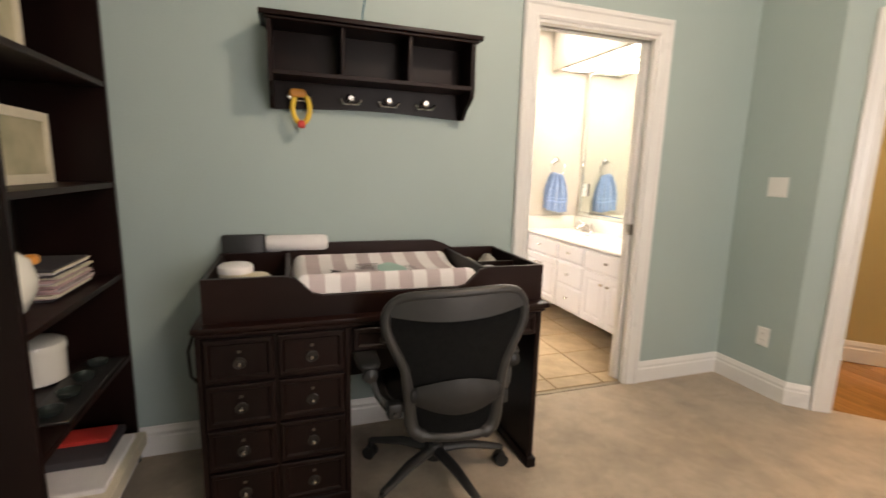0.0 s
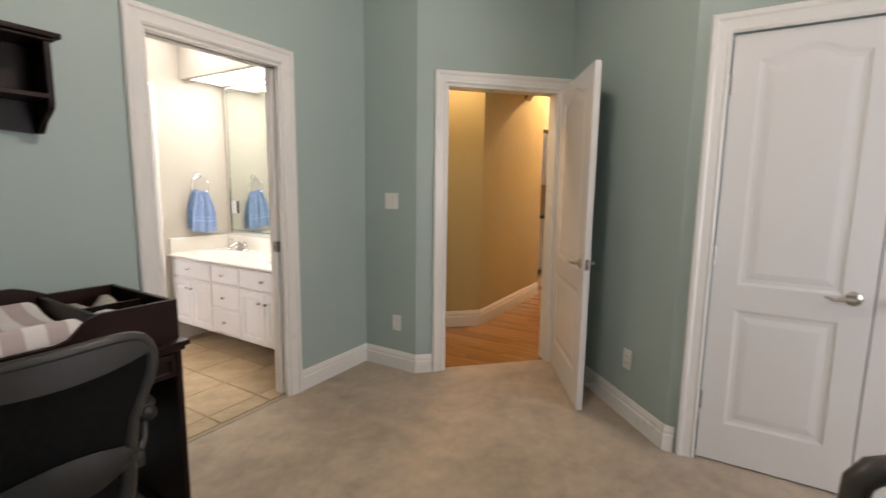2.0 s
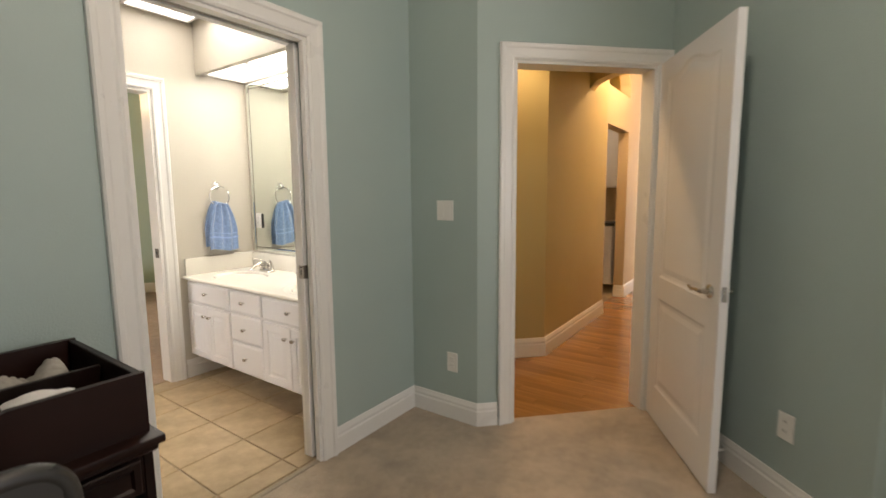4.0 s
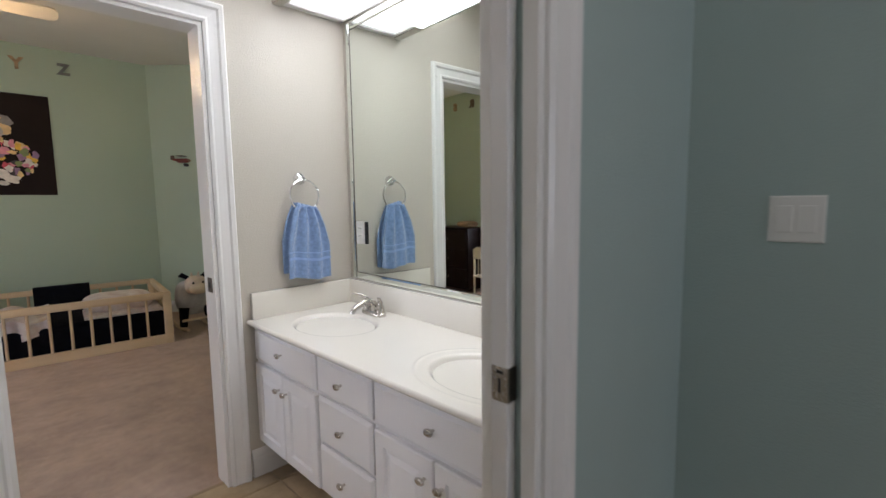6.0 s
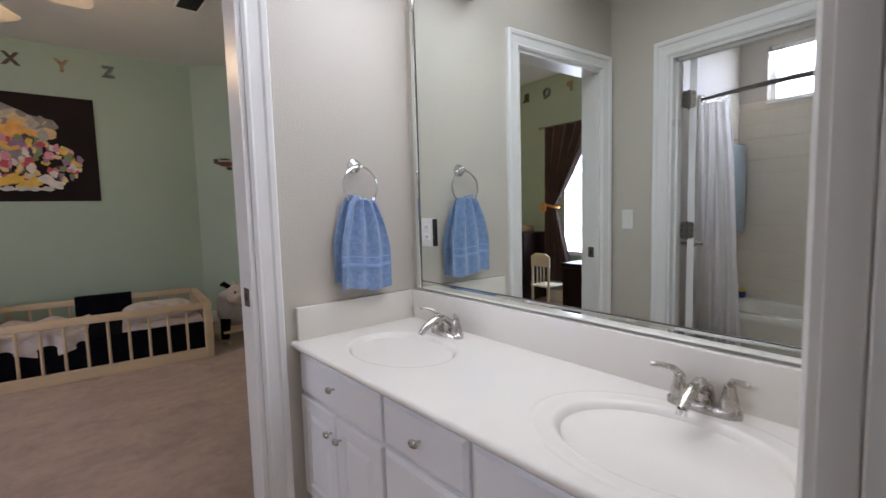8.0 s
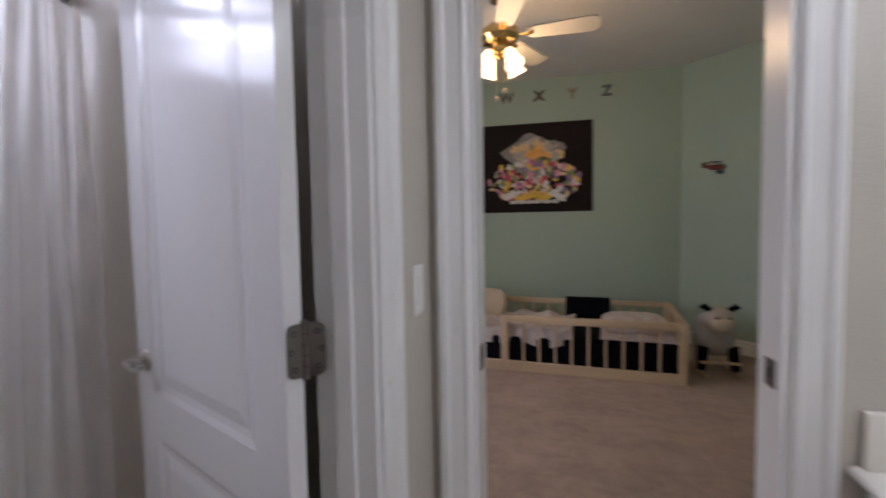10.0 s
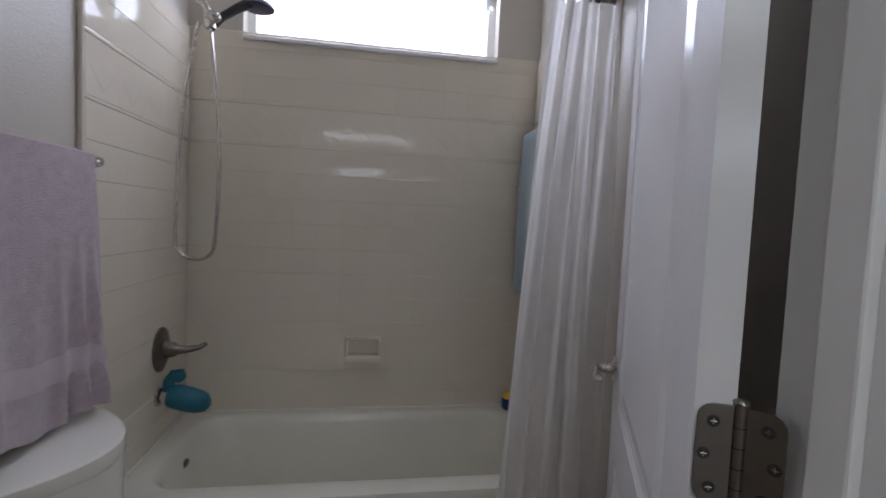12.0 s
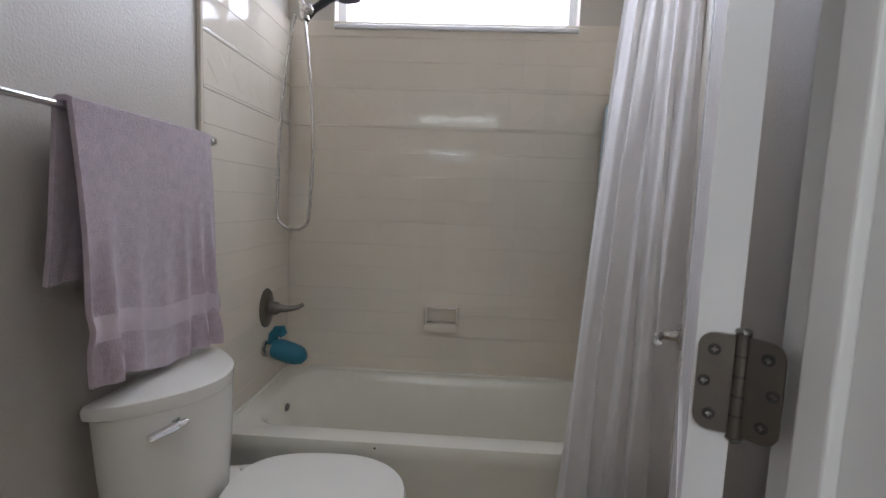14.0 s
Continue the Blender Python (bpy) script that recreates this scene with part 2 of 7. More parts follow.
def part(name, bm, material, parent=None, label="", smooth=True):
    """One mesh under a thing or part; the bmesh is given in the coordinates of the top thing's surroundings."""
    o = new(name, None) if bm is None else None
    shift = ORIGIN.get(parent, Vector((0, 0, 0))) if parent else Vector((0, 0, 0))
    if shift.length:
        bmesh.ops.translate(bm, verts=bm.verts, vec=-shift)
    o = new(name, finish(name, bm, material, smooth))
    if parent:
        o.parent = parent
        ORIGIN[o] = shift
    else:
        ORIGIN[o] = Vector((0, 0, 0))
    if label:
        o["label"] = label
    return o


def single(name, bm, material, label="", category="", group="", kind="", smooth=True):
    """A thing made of one mesh, its origin at the middle of its foot."""
    xs = [v.co for v in bm.verts]
    at = Vector(((min(v.x for v in xs) + max(v.x for v in xs)) / 2, (min(v.y for v in xs) + max(v.y for v in xs)) / 2, min(v.z for v in xs)))
    if kind != "structure":
        bmesh.ops.translate(bm, verts=bm.verts, vec=-at)
    o = new(name, finish(name, bm, material, smooth))
    if kind != "structure":
        o.location = at
        ORIGIN[o] = at
    else:
        ORIGIN[o] = Vector((0, 0, 0))
    return tagged(o, label, category, group, kind)


def B(*boxes, bev=0.0, seg=1):
    """A bmesh of boxes (x0, x1, y0, y1, z0, z1)."""
    bm = bmesh.new()
    for x0, x1, y0, y1, z0, z1 in boxes:
        r = bmesh.ops.create_cube(bm, size=1, matrix=Matrix.LocRotScale(((x0 + x1) / 2, (y0 + y1) / 2, (z0 + z1) / 2), None, (abs(x1 - x0), abs(y1 - y0), abs(z1 - z0))))
    if bev:
        bmesh.ops.bevel(bm, geom=list(bm.edges), offset=bev, segments=seg, affect='EDGES', profile=.5)
    return bm


def tube(pts, r, n=10, closed=False, bm=None, flat=1.0):
    """A round (or flattened) bar along points; r may be a list."""
    bm = bm or bmesh.new()
    P = [Vector(p) for p in pts]
    m = len(P)
    R = r if isinstance(r, (list, tuple)) else [r] * m
    tan = []
    for i in range(m):
        a, b = (P[i - 1], P[(i + 1) % m]) if closed else (P[max(i - 1, 0)], P[min(i + 1, m - 1)])
        tan.append((b - a).normalized())
    up = Vector((0, 0, 1)) if abs(tan[0].z) < .9 else Vector((0, 1, 0))
    u = tan[0].cross(up).normalized()
    rings = []
    for i in range(m):
        u = (u - tan[i] * u.dot(tan[i])).normalized()
        w = tan[i].cross(u)
        rings.append([bm.verts.new(P[i] + R[i] * (math.cos(2 * math.pi * k / n) * u + flat * math.sin(2 * math.pi * k / n) * w)) for k in range(n)])
    for i in range(m if closed else m - 1):
        a, b = rings[i], rings[(i + 1) % m]
        for k in range(n):
            bm.faces.new((a[k], a[(k + 1) % n], b[(k + 1) % n], b[k]))
    if not closed:
        bm.faces.new(rings[0][::-1])
        bm.faces.new(rings[-1])
    return bm


def lathe(profile, at, n=24, axis='z', bm=None, sx=1.0, sy=1.0):
    """Turned body: profile of (radius, height) from foot to top."""
    bm = bm or bmesh.new()
    at = Vector(at)
    rings = []
    for r, h in profile:
        ring = []
        for k in range(n):
            a = 2 * math.pi * k / n
            p = Vector((r * sx * math.cos(a), r * sy * math.sin(a), h))
            if axis == 'x':
                p = Vector((p.z, p.x, p.y))
            elif axis == 'y':
                p = Vector((p.x, p.z, p.y))
            ring.append(bm.verts.new(at + p))
        rings.append(ring)
    for a, b in zip(rings, rings[1:]):
        for k in range(n):
            bm.faces.new((a[k], a[(k + 1) % n], b[(k + 1) % n], b[k]))
    bm.faces.new(rings[0][::-1])
    bm.faces.new(rings[-1])
    return bm


def loft(loops, bm=None, cap0=True, cap1=True):
    """Joins loops of equal length, capping the ends."""
    bm = bm or bmesh.new()
    L = [[bm.verts.new(p) for p in loop] for loop in loops]
    n = len(L[0])
    for a, b in zip(L, L[1:]):
        for k in range(n):
            bm.faces.new((a[k], a[(k + 1) % n], b[(k + 1) % n], b[k]))
    if cap0:
        bm.faces.new(L[0][::-1])
    if cap1:
        bm.faces.new(L[-1])
    return bm


def sheet(fn, nu, nv, thick=.006, bm=None):
    """A cloth of nu x nv cells: fn(u, v) gives the place for u, v in 0..1; thickened along its normals."""
    P = [[Vector(fn(i / nu, j / nv)) for j in range(nv + 1)] for i in range(nu + 1)]
    N = []
    for i in range(nu + 1):
        row = []
        for j in range(nv + 1):
            a = P[min(i + 1, nu)][j] - P[max(i - 1, 0)][j]
            b = P[i][min(j + 1, nv)] - P[i][max(j - 1, 0)]
            row.append(a.cross(b).normalized())
        N.append(row)
    bm = bm or bmesh.new()
    if thick == 0:
        G = [[bm.verts.new(P[i][j]) for j in range(nv + 1)] for i in range(nu + 1)]
        for i in range(nu):
            for j in range(nv):
                bm.faces.new((G[i][j], G[i + 1][j], G[i + 1][j + 1], G[i][j + 1]))
        return bm
    F = [[bm.verts.new(P[i][j] + N[i][j] * thick / 2) for j in range(nv + 1)] for i in range(nu + 1)]
    K = [[bm.verts.new(P[i][j] - N[i][j] * thick / 2) for j in range(nv + 1)] for i in range(nu + 1)]
    for i in range(nu):
        for j in range(nv):
            bm.faces.new((F[i][j], F[i + 1][j], F[i + 1][j + 1], F[i][j + 1]))
            bm.faces.new((K[i][j], K[i][j + 1], K[i + 1][j + 1], K[i + 1][j]))
    for i in range(nu):
        for j in (0, nv):
            bm.faces.new((F[i][j], K[i][j], K[i + 1][j], F[i + 1][j]))
    for j in range(nv):
        for i in (0, nu):
            bm.faces.new((F[i][j], K[i][j], K[i][j + 1], F[i][j + 1]))
    return bm


def cushion(cx, cy, cz, lx, ly, lz, n=14, puff=.45, rx=0, ry=0, rz=0):
    """A soft pillow: a superellipse body with thin seams."""
    def f(t, p):
        return math.copysign(abs(t) ** p, t)
    bm = bmesh.new()
    loops = []
    for i in range(n + 1):
        a = -math.pi / 2 + math.pi * i / n
        c, s = max(math.cos(a), .02), math.sin(a)
        loops.append([Vector((lx / 2 * f(math.cos(b), puff) * c ** .45, ly / 2 * f(math.sin(b), puff) * c ** .45, lz / 2 * s)) for b in [2 * math.pi * k / 28 for k in range(28)]])
    loft(loops, bm)
    bmesh.ops.transform(bm, matrix=pose(cx, cy, cz, rx, ry, rz), verts=bm.verts)
    return bm


def wall(name, p0, p1, thick, height, material, openings=(), z0=0.0, label="painted plaster wall"):
    """A wall from p0 to p1 whose visible face is that line and whose body lies to the right of the way; openings (s0, s1, z_low, z_high)."""
    a, b = Vector((*p0, 0)), Vector((*p1, 0))
    d = (b - a).normalized()
    nrm = Vector((d.y, -d.x, 0))
    L = (b - a).length
    cells = []
    xs = sorted({0, L, *[o[0] for o in openings], *[o[1] for o in openings]})
    for s0, s1 in zip(xs, xs[1:]):
        cut = [(o[2], o[3]) for o in openings if o[0] <= s0 + 1e-6 and o[1] >= s1 - 1e-6]
        zs = z0
        for lo, hi in sorted(cut):
            if lo > zs:
                cells.append((s0, s1, zs, lo))
            zs = hi
        if zs < height:
            cells.append((s0, s1, zs, height))
    bm = bmesh.new()
    for s0, s1, lo, hi in cells:
        q = [a + d * s0, a + d * s1, a + d * s1 + nrm * thick, a + d * s0 + nrm * thick]
        loft([[Vector((p.x, p.y, lo)) for p in q], [Vector((p.x, p.y, hi)) for p in q]], bm)
    o = single(name, bm, material, label, "wall", kind="structure", smooth=False)
    return o


CASE = [(0, 0), (0, .010), (.011, .016), (.020, .013), (.040, .015), (.054, .017), (.062, .024), (.077, .026), (.084, .020), (.084, 0)]


def casing(name, p0, p1, height, material, parent=None, prof=CASE, label="white profiled door casing"):
    """Door casing round an opening that runs from p0 to p1 on a wall face; it stands out to the left of the way."""
    a, b = Vector((*p0, 0)), Vector((*p1, 0))
    d = (b - a).normalized()
    n = Vector((-d.y, d.x, 0))
    L = (b - a).length
    loops = []
    for s, z, so, zo in ((0, 0, -1, 0), (0, height, -1, 1), (L, height, 1, 1), (L, 0, 1, 0)):
        loops.append([a + d * (s + so * o) + n * h + Vector((0, 0, z + zo * o)) for o, h in prof])
    bm = loft(loops)
    if parent:
        return part(name, bm, material, parent, label, smooth=False)
    return single(name, bm, material, label, "door casing", kind="structure", smooth=False)


def jamb(name, p0, p1, depth, height, material, th=.018):
    """The lining of an opening: p0 to p1 on one face; the depth goes to the right of the way."""
    a, b = Vector((*p0, 0)), Vector((*p1, 0))
    d = (b - a).normalized()
    n = Vector((d.y, -d.x, 0))
    L = (b - a).length
    bm = bmesh.new()
    for s0, s1, lo, hi in ((0, th, 0, height), (L - th, L, 0, height), (th, L - th, height - th, height)):
        q = [a + d * s0, a + d * s1, a + d * s1 + n * depth, a + d * s0 + n * depth]
        loft([[Vector((p.x, p.y, lo)) for p in q], [Vector((p.x, p.y, hi)) for p in q]], bm)
    return single(name, bm, material, "white painted door lining", "door lining", kind="structure", smooth=False)


BASE = [(0, 0), (.016, 0), (.016, .085), (.011, .093), (.012, .108), (.007, .122), (.004, .132), (0, .134)]


def baseboard(name, pts, material=None, h=1.0):
    """A moulded skirting along a line of points; it stands out to the left of the way, mitred at the corners."""
    P = [Vector((*p, 0)) for p in pts]
    loops = []
    for i, p in enumerate(P):
        d0 = (P[i] - P[i - 1]).normalized() if i else (P[1] - P[0]).normalized()
        d1 = (P[i + 1] - P[i]).normalized() if i < len(P) - 1 else d0
        n0, n1 = Vector((-d0.y, d0.x, 0)), Vector((-d1.y, d1.x, 0))
        m = (n0 + n1).normalized()
        m = m / max(.3, m.dot(n0))
        loops.append([p + m * o + Vector((0, 0, z * h)) for o, z in BASE])
    return single(name, loft(loops), material or TRIM, "white moulded baseboard along the wall", "baseboard", kind="structure", smooth=False)


def arch_loop(w0, w1, z0, z1, rise=0.0, inset=0.0, n=12):
    """A panel outline in (s, z); rise: how far the top edge bows up in its middle part."""
    w0, w1, z0, z1 = w0 + inset, w1 - inset, z0 + inset, z1 - inset
    pts = [(w0, z0), (w1, z0)]
    for k in range(n + 1):
        f = k / n
        s = w1 + (w0 - w1) * f
        e = max(0.0, 1 - abs(2 * f - 1) / .78)
        pts.append((s, z1 - rise + rise * (e * e * (3 - 2 * e))))
    return pts


def door_leaf(thing_ob, width, height, th=.035, rise=.05, split=.86):
    """Two-panel moulded door, in local coordinates: hinge edge at the origin, leaf along +x, thickness along y (0..th), both faces panelled."""
    rec = .007
    st = .115 if width > .65 else .105
    bm = B((0, width, rec, th - rec, 0, height))
    part("core", bm, DOORW, thing_ob, smooth=False)
    panels = ((.20, split - .06, 0.0), (split + .06, height - .115, rise))
    for side in (0, 1):
        def V(s, z, d):
            return Vector((s, d if side == 0 else th - d, z))
        bm = bmesh.new()
        for s0, s1, lo, hi in ((0, st, 0, height), (width - st, width, 0, height), (st, width - st, 0, panels[0][0]), (st, width - st, panels[0][1], panels[1][0])):
            loft([[V(s0, lo, rec), V(s1, lo, rec), V(s1, hi, rec), V(s0, hi, rec)], [V(s0, lo, 0), V(s1, lo, 0), V(s1, hi, 0), V(s0, hi, 0)]], bm)
        top = arch_loop(st, width - st, panels[1][0], panels[1][1] + rise, rise)[2:]
        outl = [(st, height), (width - st, height)] + top
        loft([[V(s, z, rec) for s, z in outl], [V(s, z, 0) for s, z in outl]], bm)
        part("stile_and_rail_frame", bm, DOORW, thing_ob, smooth=False)
        for lo, hi, rs in panels:
            hi2 = hi + rs
            a = arch_loop(st, width - st, lo, hi2, rs)
            b = arch_loop(st, width - st, lo, hi2, rs, .014)
            c = arch_loop(st, width - st, lo, hi2, rs, .030)
            e = arch_loop(st, width - st, lo, hi2, rs, .060)
            bm = loft([[V(s, z, .001) for s, z in a], [V(s, z, rec - .002) for s, z in b], [V(s, z, rec - .001) for s, z in c], [V(s, z, .002) for s, z in e]], cap0=False)
            part("panel", bm, DOORW, thing_ob, smooth=False)


def lever_handle(parent, s, z, th, flip=1, both=True):
    """Round rose and curved lever on a leaf in the leaf's local coordinates."""
    for side in ((-1, 1) if both else (-1,)):
        y = 0 if side < 0 else th
        h = part("door_handle", lathe([(.030, 0), (.031, .004), (.026, .010), (.012, .013), (.011, .045)] if side > 0 else [(.011, -.045), (.012, -.013), (.026, -.010), (.031, -.004), (.030, 0)], (s, y, z), 20, 'y'), NICKEL, parent, "brushed nickel lever handle")
        pts = [(s, y + side * .045, z), (s + flip * .03, y + side * .052, z + .004), (s + flip * .07, y + side * .050, z - .006), (s + flip * .105, y + side * .047, z + .006)]
        part("lever", tube(pts, [.010, .010, .008, .007], 10, flat=.8), NICKEL, h)


def hinge(parent, at, pin_axis_h=.09, leaf=.038, right=(1, 0, 0), out=(0, -1, 0), dark=None, left=None):
    """Butt hinge: two rounded leaves, a knuckle and screws. at: middle of the pin; the leaves lie along -right (or left) and +right."""
    m = dark or HINGEM
    at, right, out = Vector(at), Vector(right), Vector(out)
    left = Vector(left) if left else -right
    h2 = pin_axis_h / 2
    hp = part("hinge", tube([at + Vector((0, 0, -h2 - .002)), at + Vector((0, 0, h2 + .002))], .0065, 12), m, parent, "dark pewter butt hinge")
    for q in (-.6, -.2, .2, .6):
        part("knuckle_gap", tube([at + Vector((0, 0, q * h2 - .0006)), at + Vector((0, 0, q * h2 + .0006))], .00665, 12), SLOT, hp)
    for q in (-1, 1):
        part("pin_tip", lathe([(.0055, 0), (.0075, .0015 * q), (.006, .004 * q), (.002, .0055 * q)][::q], at + Vector((0, 0, q * (h2 + .002))), 14), HINGEM, hp)
    for d, nrm in ((right, out), (left, Vector((-left.y, left.x, 0)) if left != -right else out)):
        loop = []
        r = .014
        for cx, cz, a0 in ((leaf - r, h2 - r, 0), (0, h2, None), (0, -h2, None), (leaf - r, -h2 + r, 270)):
            if a0 is None:
                loop.append((cx, cz))
            else:
                for k in range(5):
                    a = radians(a0 + k * 22.5)
                    loop.append((cx + r * math.cos(a), cz + r * math.sin(a)))
        lp = [at + d * u + Vector((0, 0, z)) for u, z in loop]
        part("hinge_leaf", loft([[p for p in lp], [p + nrm * .0022 for p in lp]]), m, hp, smooth=False)
        for u, z in ((leaf * .62, h2 * .66), (leaf * .80, 0), (leaf * .62, -h2 * .66)):
            c = at + d * u + Vector((0, 0, z)) + nrm * .0022
            part("screw", tube([c - nrm * .0002, c + nrm * .0009], .0044, 14), SLOT, hp)
            part("screw_seat", tube([c - nrm * .0004, c + nrm * .0003], .0056, 16), SLOT, hp)
            for e in (d, Vector((0, 0, 1))):
                part("slot", tube([c + nrm * .0008 - e * .0028, c + nrm * .0008 + e * .0028], .0007, 6), HINGEM, hp)
    return hp


def wall_plate(name, at, right, out, kind_of="switch", w=.075, h=.118, label="white plastic wall switch plate"):
    """A switch or outlet plate on a wall: at its middle, right along the wall, out of the wall."""
    at, right, out = Vector(at), Vector(right).normalized(), Vector(out).normalized()
    t = thing(name, at, label, "wall switch" if kind_of == "switch" else "power outlet")
    def slab(u0, u1, z0, z1, d0, d1, bev):
        c = [at + right * u + Vector((0, 0, z)) for u, z in ((u0, z0), (u1, z0), (u1, z1), (u0, z1))]
        e = [at + right * (u * 1) + Vector((0, 0, z)) for u, z in ((u0 + bev, z0 + bev), (u1 - bev, z0 + bev), (u1 - bev, z1 - bev), (u0 + bev, z1 - bev))]
        return loft([[p + out * d0 for p in c], [p + out * (d1 - bev * .5) for p in c], [p + out * d1 for p in e]])
    part("plate", slab(-w / 2, w / 2, -h / 2, h / 2, 0, .006, .004), PLASW, t, smooth=False)
    if kind_of == "switch":
        n = max(1, round(w / .06)) if w > .1 else 1
        for i in range(n):
            c = (i - (n - 1) / 2) * .046
            part("rocker", slab(c - .0165, c + .0165, -.033, .033, .005, .0095, .002), PLASW, t, smooth=False)
    else:
        for dz in (-.02, .02):
            f = part("receptacle", slab(-.0165, .0165, dz - .014, dz + .014, .005, .0085, .003), PLASW, t, smooth=False)
            for u in (-.006, .006):
                part("slot", slab(u - .0012, u + .0012, dz - .002, dz + .007, .0082, .009, .0002), DARKP, f, smooth=False)
    return t


# ---------- the setting: walls, floors, ceilings ----------
H = 2.75
# office (teal room)
wall("wall_desk_side", (2.86, 3.65), (-.80, 3.65), .06, H, TEAL, [(.735, 1.483, 0, 2.03)], label="pale teal painted wall")
wall("wall_switch_side", (2.86, 3.19), (2.86, 3.65), .05, H, TEAL, label="pale teal wall beside the hall door")
wall("wall_hall_door", (3.660, 2.390), (2.86, 3.19), .06, H, TEAL, [(.0877, .9263, 0, 2.03)], label="angled teal wall with the hall door")
wall("wall_angled_east", (2.75, 1.55), (3.660, 2.390), .10, H, TEAL, label="angled teal wall behind the open door")
wall("wall_closet_side", (2.75, -1.0), (2.75, 1.55), .10, H, TEAL, [(1.22, 2.41, 0, 2.03)], label="teal wall with closet doors")
wall("wall_office_south", (-.80, -1.0), (2.75, -1.0), .10, H, TEAL, [(1.85, 3.25, .65, 2.25)], label="teal wall with a window")
wall("wall_office_west", (-.80, 3.65), (-.80, -1.0), .10, H, TEAL, label="pale teal painted wall")
single("ceiling_office", B((-.9, 3.75, -1.1, 3.71, H, H + .06)), CEIL, "white textured ceiling", "ceiling", kind="structure")
FO = [(-.9, -1.1), (2.85, -1.1), (2.85, 1.45), (3.71, 2.40), (2.89, 3.22), (2.89, 3.66), (-.9, 3.66)]
single("floor_office", loft([[(x, y, -.08) for x, y in FO], [(x, y, .001) for x, y in FO]]), CARPET, "beige cut-pile carpet", "floor", kind="structure")
# bathroom and toilet room
HB = 2.55
wall("wall_bath_south", (-.49, 3.772), (2.85, 3.772), .055, HB, CREAM, [(1.867, 2.615, 0, 2.03)], label="cream wall with the office doorway")
wall("wall_bath_mirror", (2.791, 3.772), (2.85, 5.305), .05, HB, CREAM, label="cream wall behind the mirror")
wall("wall_bath_north", (2.85, 5.305), (-.49, 5.305), .05, HB, CREAM, [(.68, 1.385, 0, 2.03)], label="cream wall with the nursery doorway")
wall("wall_bath_west", (1.36, 5.305), (1.36, 3.772), .055, HB, CREAM, [(.365, 1.195, 0, 2.03)], label="cream wall with the toilet room doorway")
wall("wall_toilet_east", (1.245, 3.772), (1.245, 5.305), .055, HB, CREAM, [(.338, 1.168, 0, 2.03)], label="cream wall inside the toilet room")
wall("wall_toilet_west", (-.49, 5.305), (-.49, 3.772), .16, HB, CREAM, [(.205, 1.315, 2.015, 2.47)], label="cream wall with a high window")
single("ceiling_bath", B((-.6, 2.92, 3.70, 5.37, HB, HB + .06)), CEIL, "white bathroom ceiling", "ceiling", kind="structure")
single("soffit_over_vanity", B((2.475, 2.52, 3.775, 5.302, 2.185, HB - .002), (2.52, 2.845, 3.775, 5.302, 2.28, HB - .002), bev=.002), CREAM, "boxed-in soffit above the mirror", "soffit", kind="structure", smooth=False)
# nursery
HN = 2.87
wall("wall_nursery_south", (-.75, 5.43), (3.62, 5.43), .06, HN, GREEN, [(2.215, 2.92, 0, 2.03)], label="pale green nursery wall")
wall("wall_nursery_east", (3.62, 5.43), (3.62, 8.74), .10, HN, GREEN, label="pale green nursery wall")
wall("wall_nursery_angled", (3.62, 8.74), (2.93, 9.43), .10, HN, GREEN, label="angled pale green nursery wall")
wall("wall_nursery_north", (2.93, 9.43), (-.75, 9.43), .10, HN, GREEN, label="pale green nursery wall")
wall("wall_nursery_west", (-.75, 9.43), (-.75, 5.43), .10, HN, GREEN, [(2.06, 3.10, .62, 2.12)], label="pale green nursery wall with a window")
single("ceiling_nursery", B((-.9, 3.75, 5.37, 9.6, HN, HN + .06)), CEIL, "white nursery ceiling", "ceiling", kind="structure")
single("floor_nursery", B((-.9, 3.75, 5.37, 9.6, -.08, 0)), CARPETK, "taupe cut-pile carpet", "floor", kind="structure")
# hall and living room
HL = 3.15
wall("wall_hall_north", (4.16, 3.325), (3.45, 4.035), .08, 2.75, GOLD, label="gold painted angled hall wall")
wall("wall_hall_long", (5.75, 3.325), (4.16, 3.325), .10, HL, GOLD, label="gold painted hall wall")
wall("wall_hall_end", (2.95, 3.17), (3.46, 4.04), -.06, 2.75, GOLD, label="gold painted hall wall")
wall("wall_hall_back_of_door", (2.95, 3.2725), (3.79, 2.4325), .055, 2.75, GOLD, [(.1994, 1.038, 0, 2.03)], label="gold wall round the hall door")
wall("wall_hall_south", (3.60, 2.30), (7.6, 2.30), .10, HL, GOLD, label="gold painted hall wall")
wall("wall_kitchen_header", (7.60, 3.325), (5.75, 3.325), .12, HL, TAN, [(.90, 1.81, 0, 2.06), (.88, 1.80, 2.46, 2.86)], label="tan wall with a kitchen doorway and a niche")
wall("wall_kitchen_back", (7.6, 5.6), (5.3, 5.6), .1, HL, TAN, label="tan kitchen wall")
wall("wall_kitchen_west", (5.3, 5.6), (5.3, 3.43), .1, HL, TAN, label="tan kitchen wall")
wall("wall_living_west", (7.7, -1.0), (7.7, 2.2), -.1, HL, TAN, label="tan living room wall")
wall("wall_living_south", (7.6, -1.0), (13.0, -1.0), .1, HL, TAN, [(.9, 4.9, .5, 2.8)], label="tan wall with tall windows")
wall("wall_living_far", (12.6, -1.0), (12.6, 6.2), .1, HL, TAN, label="tan far wall of the living room")
wall("wall_living_north", (13.0, 6.2), (7.5, 6.2), .1, HL, TAN, label="tan living room wall")
wall("wall_living_return", (7.60, 6.2), (7.60, 3.45), .1, HL, TAN, label="tan living room wall")
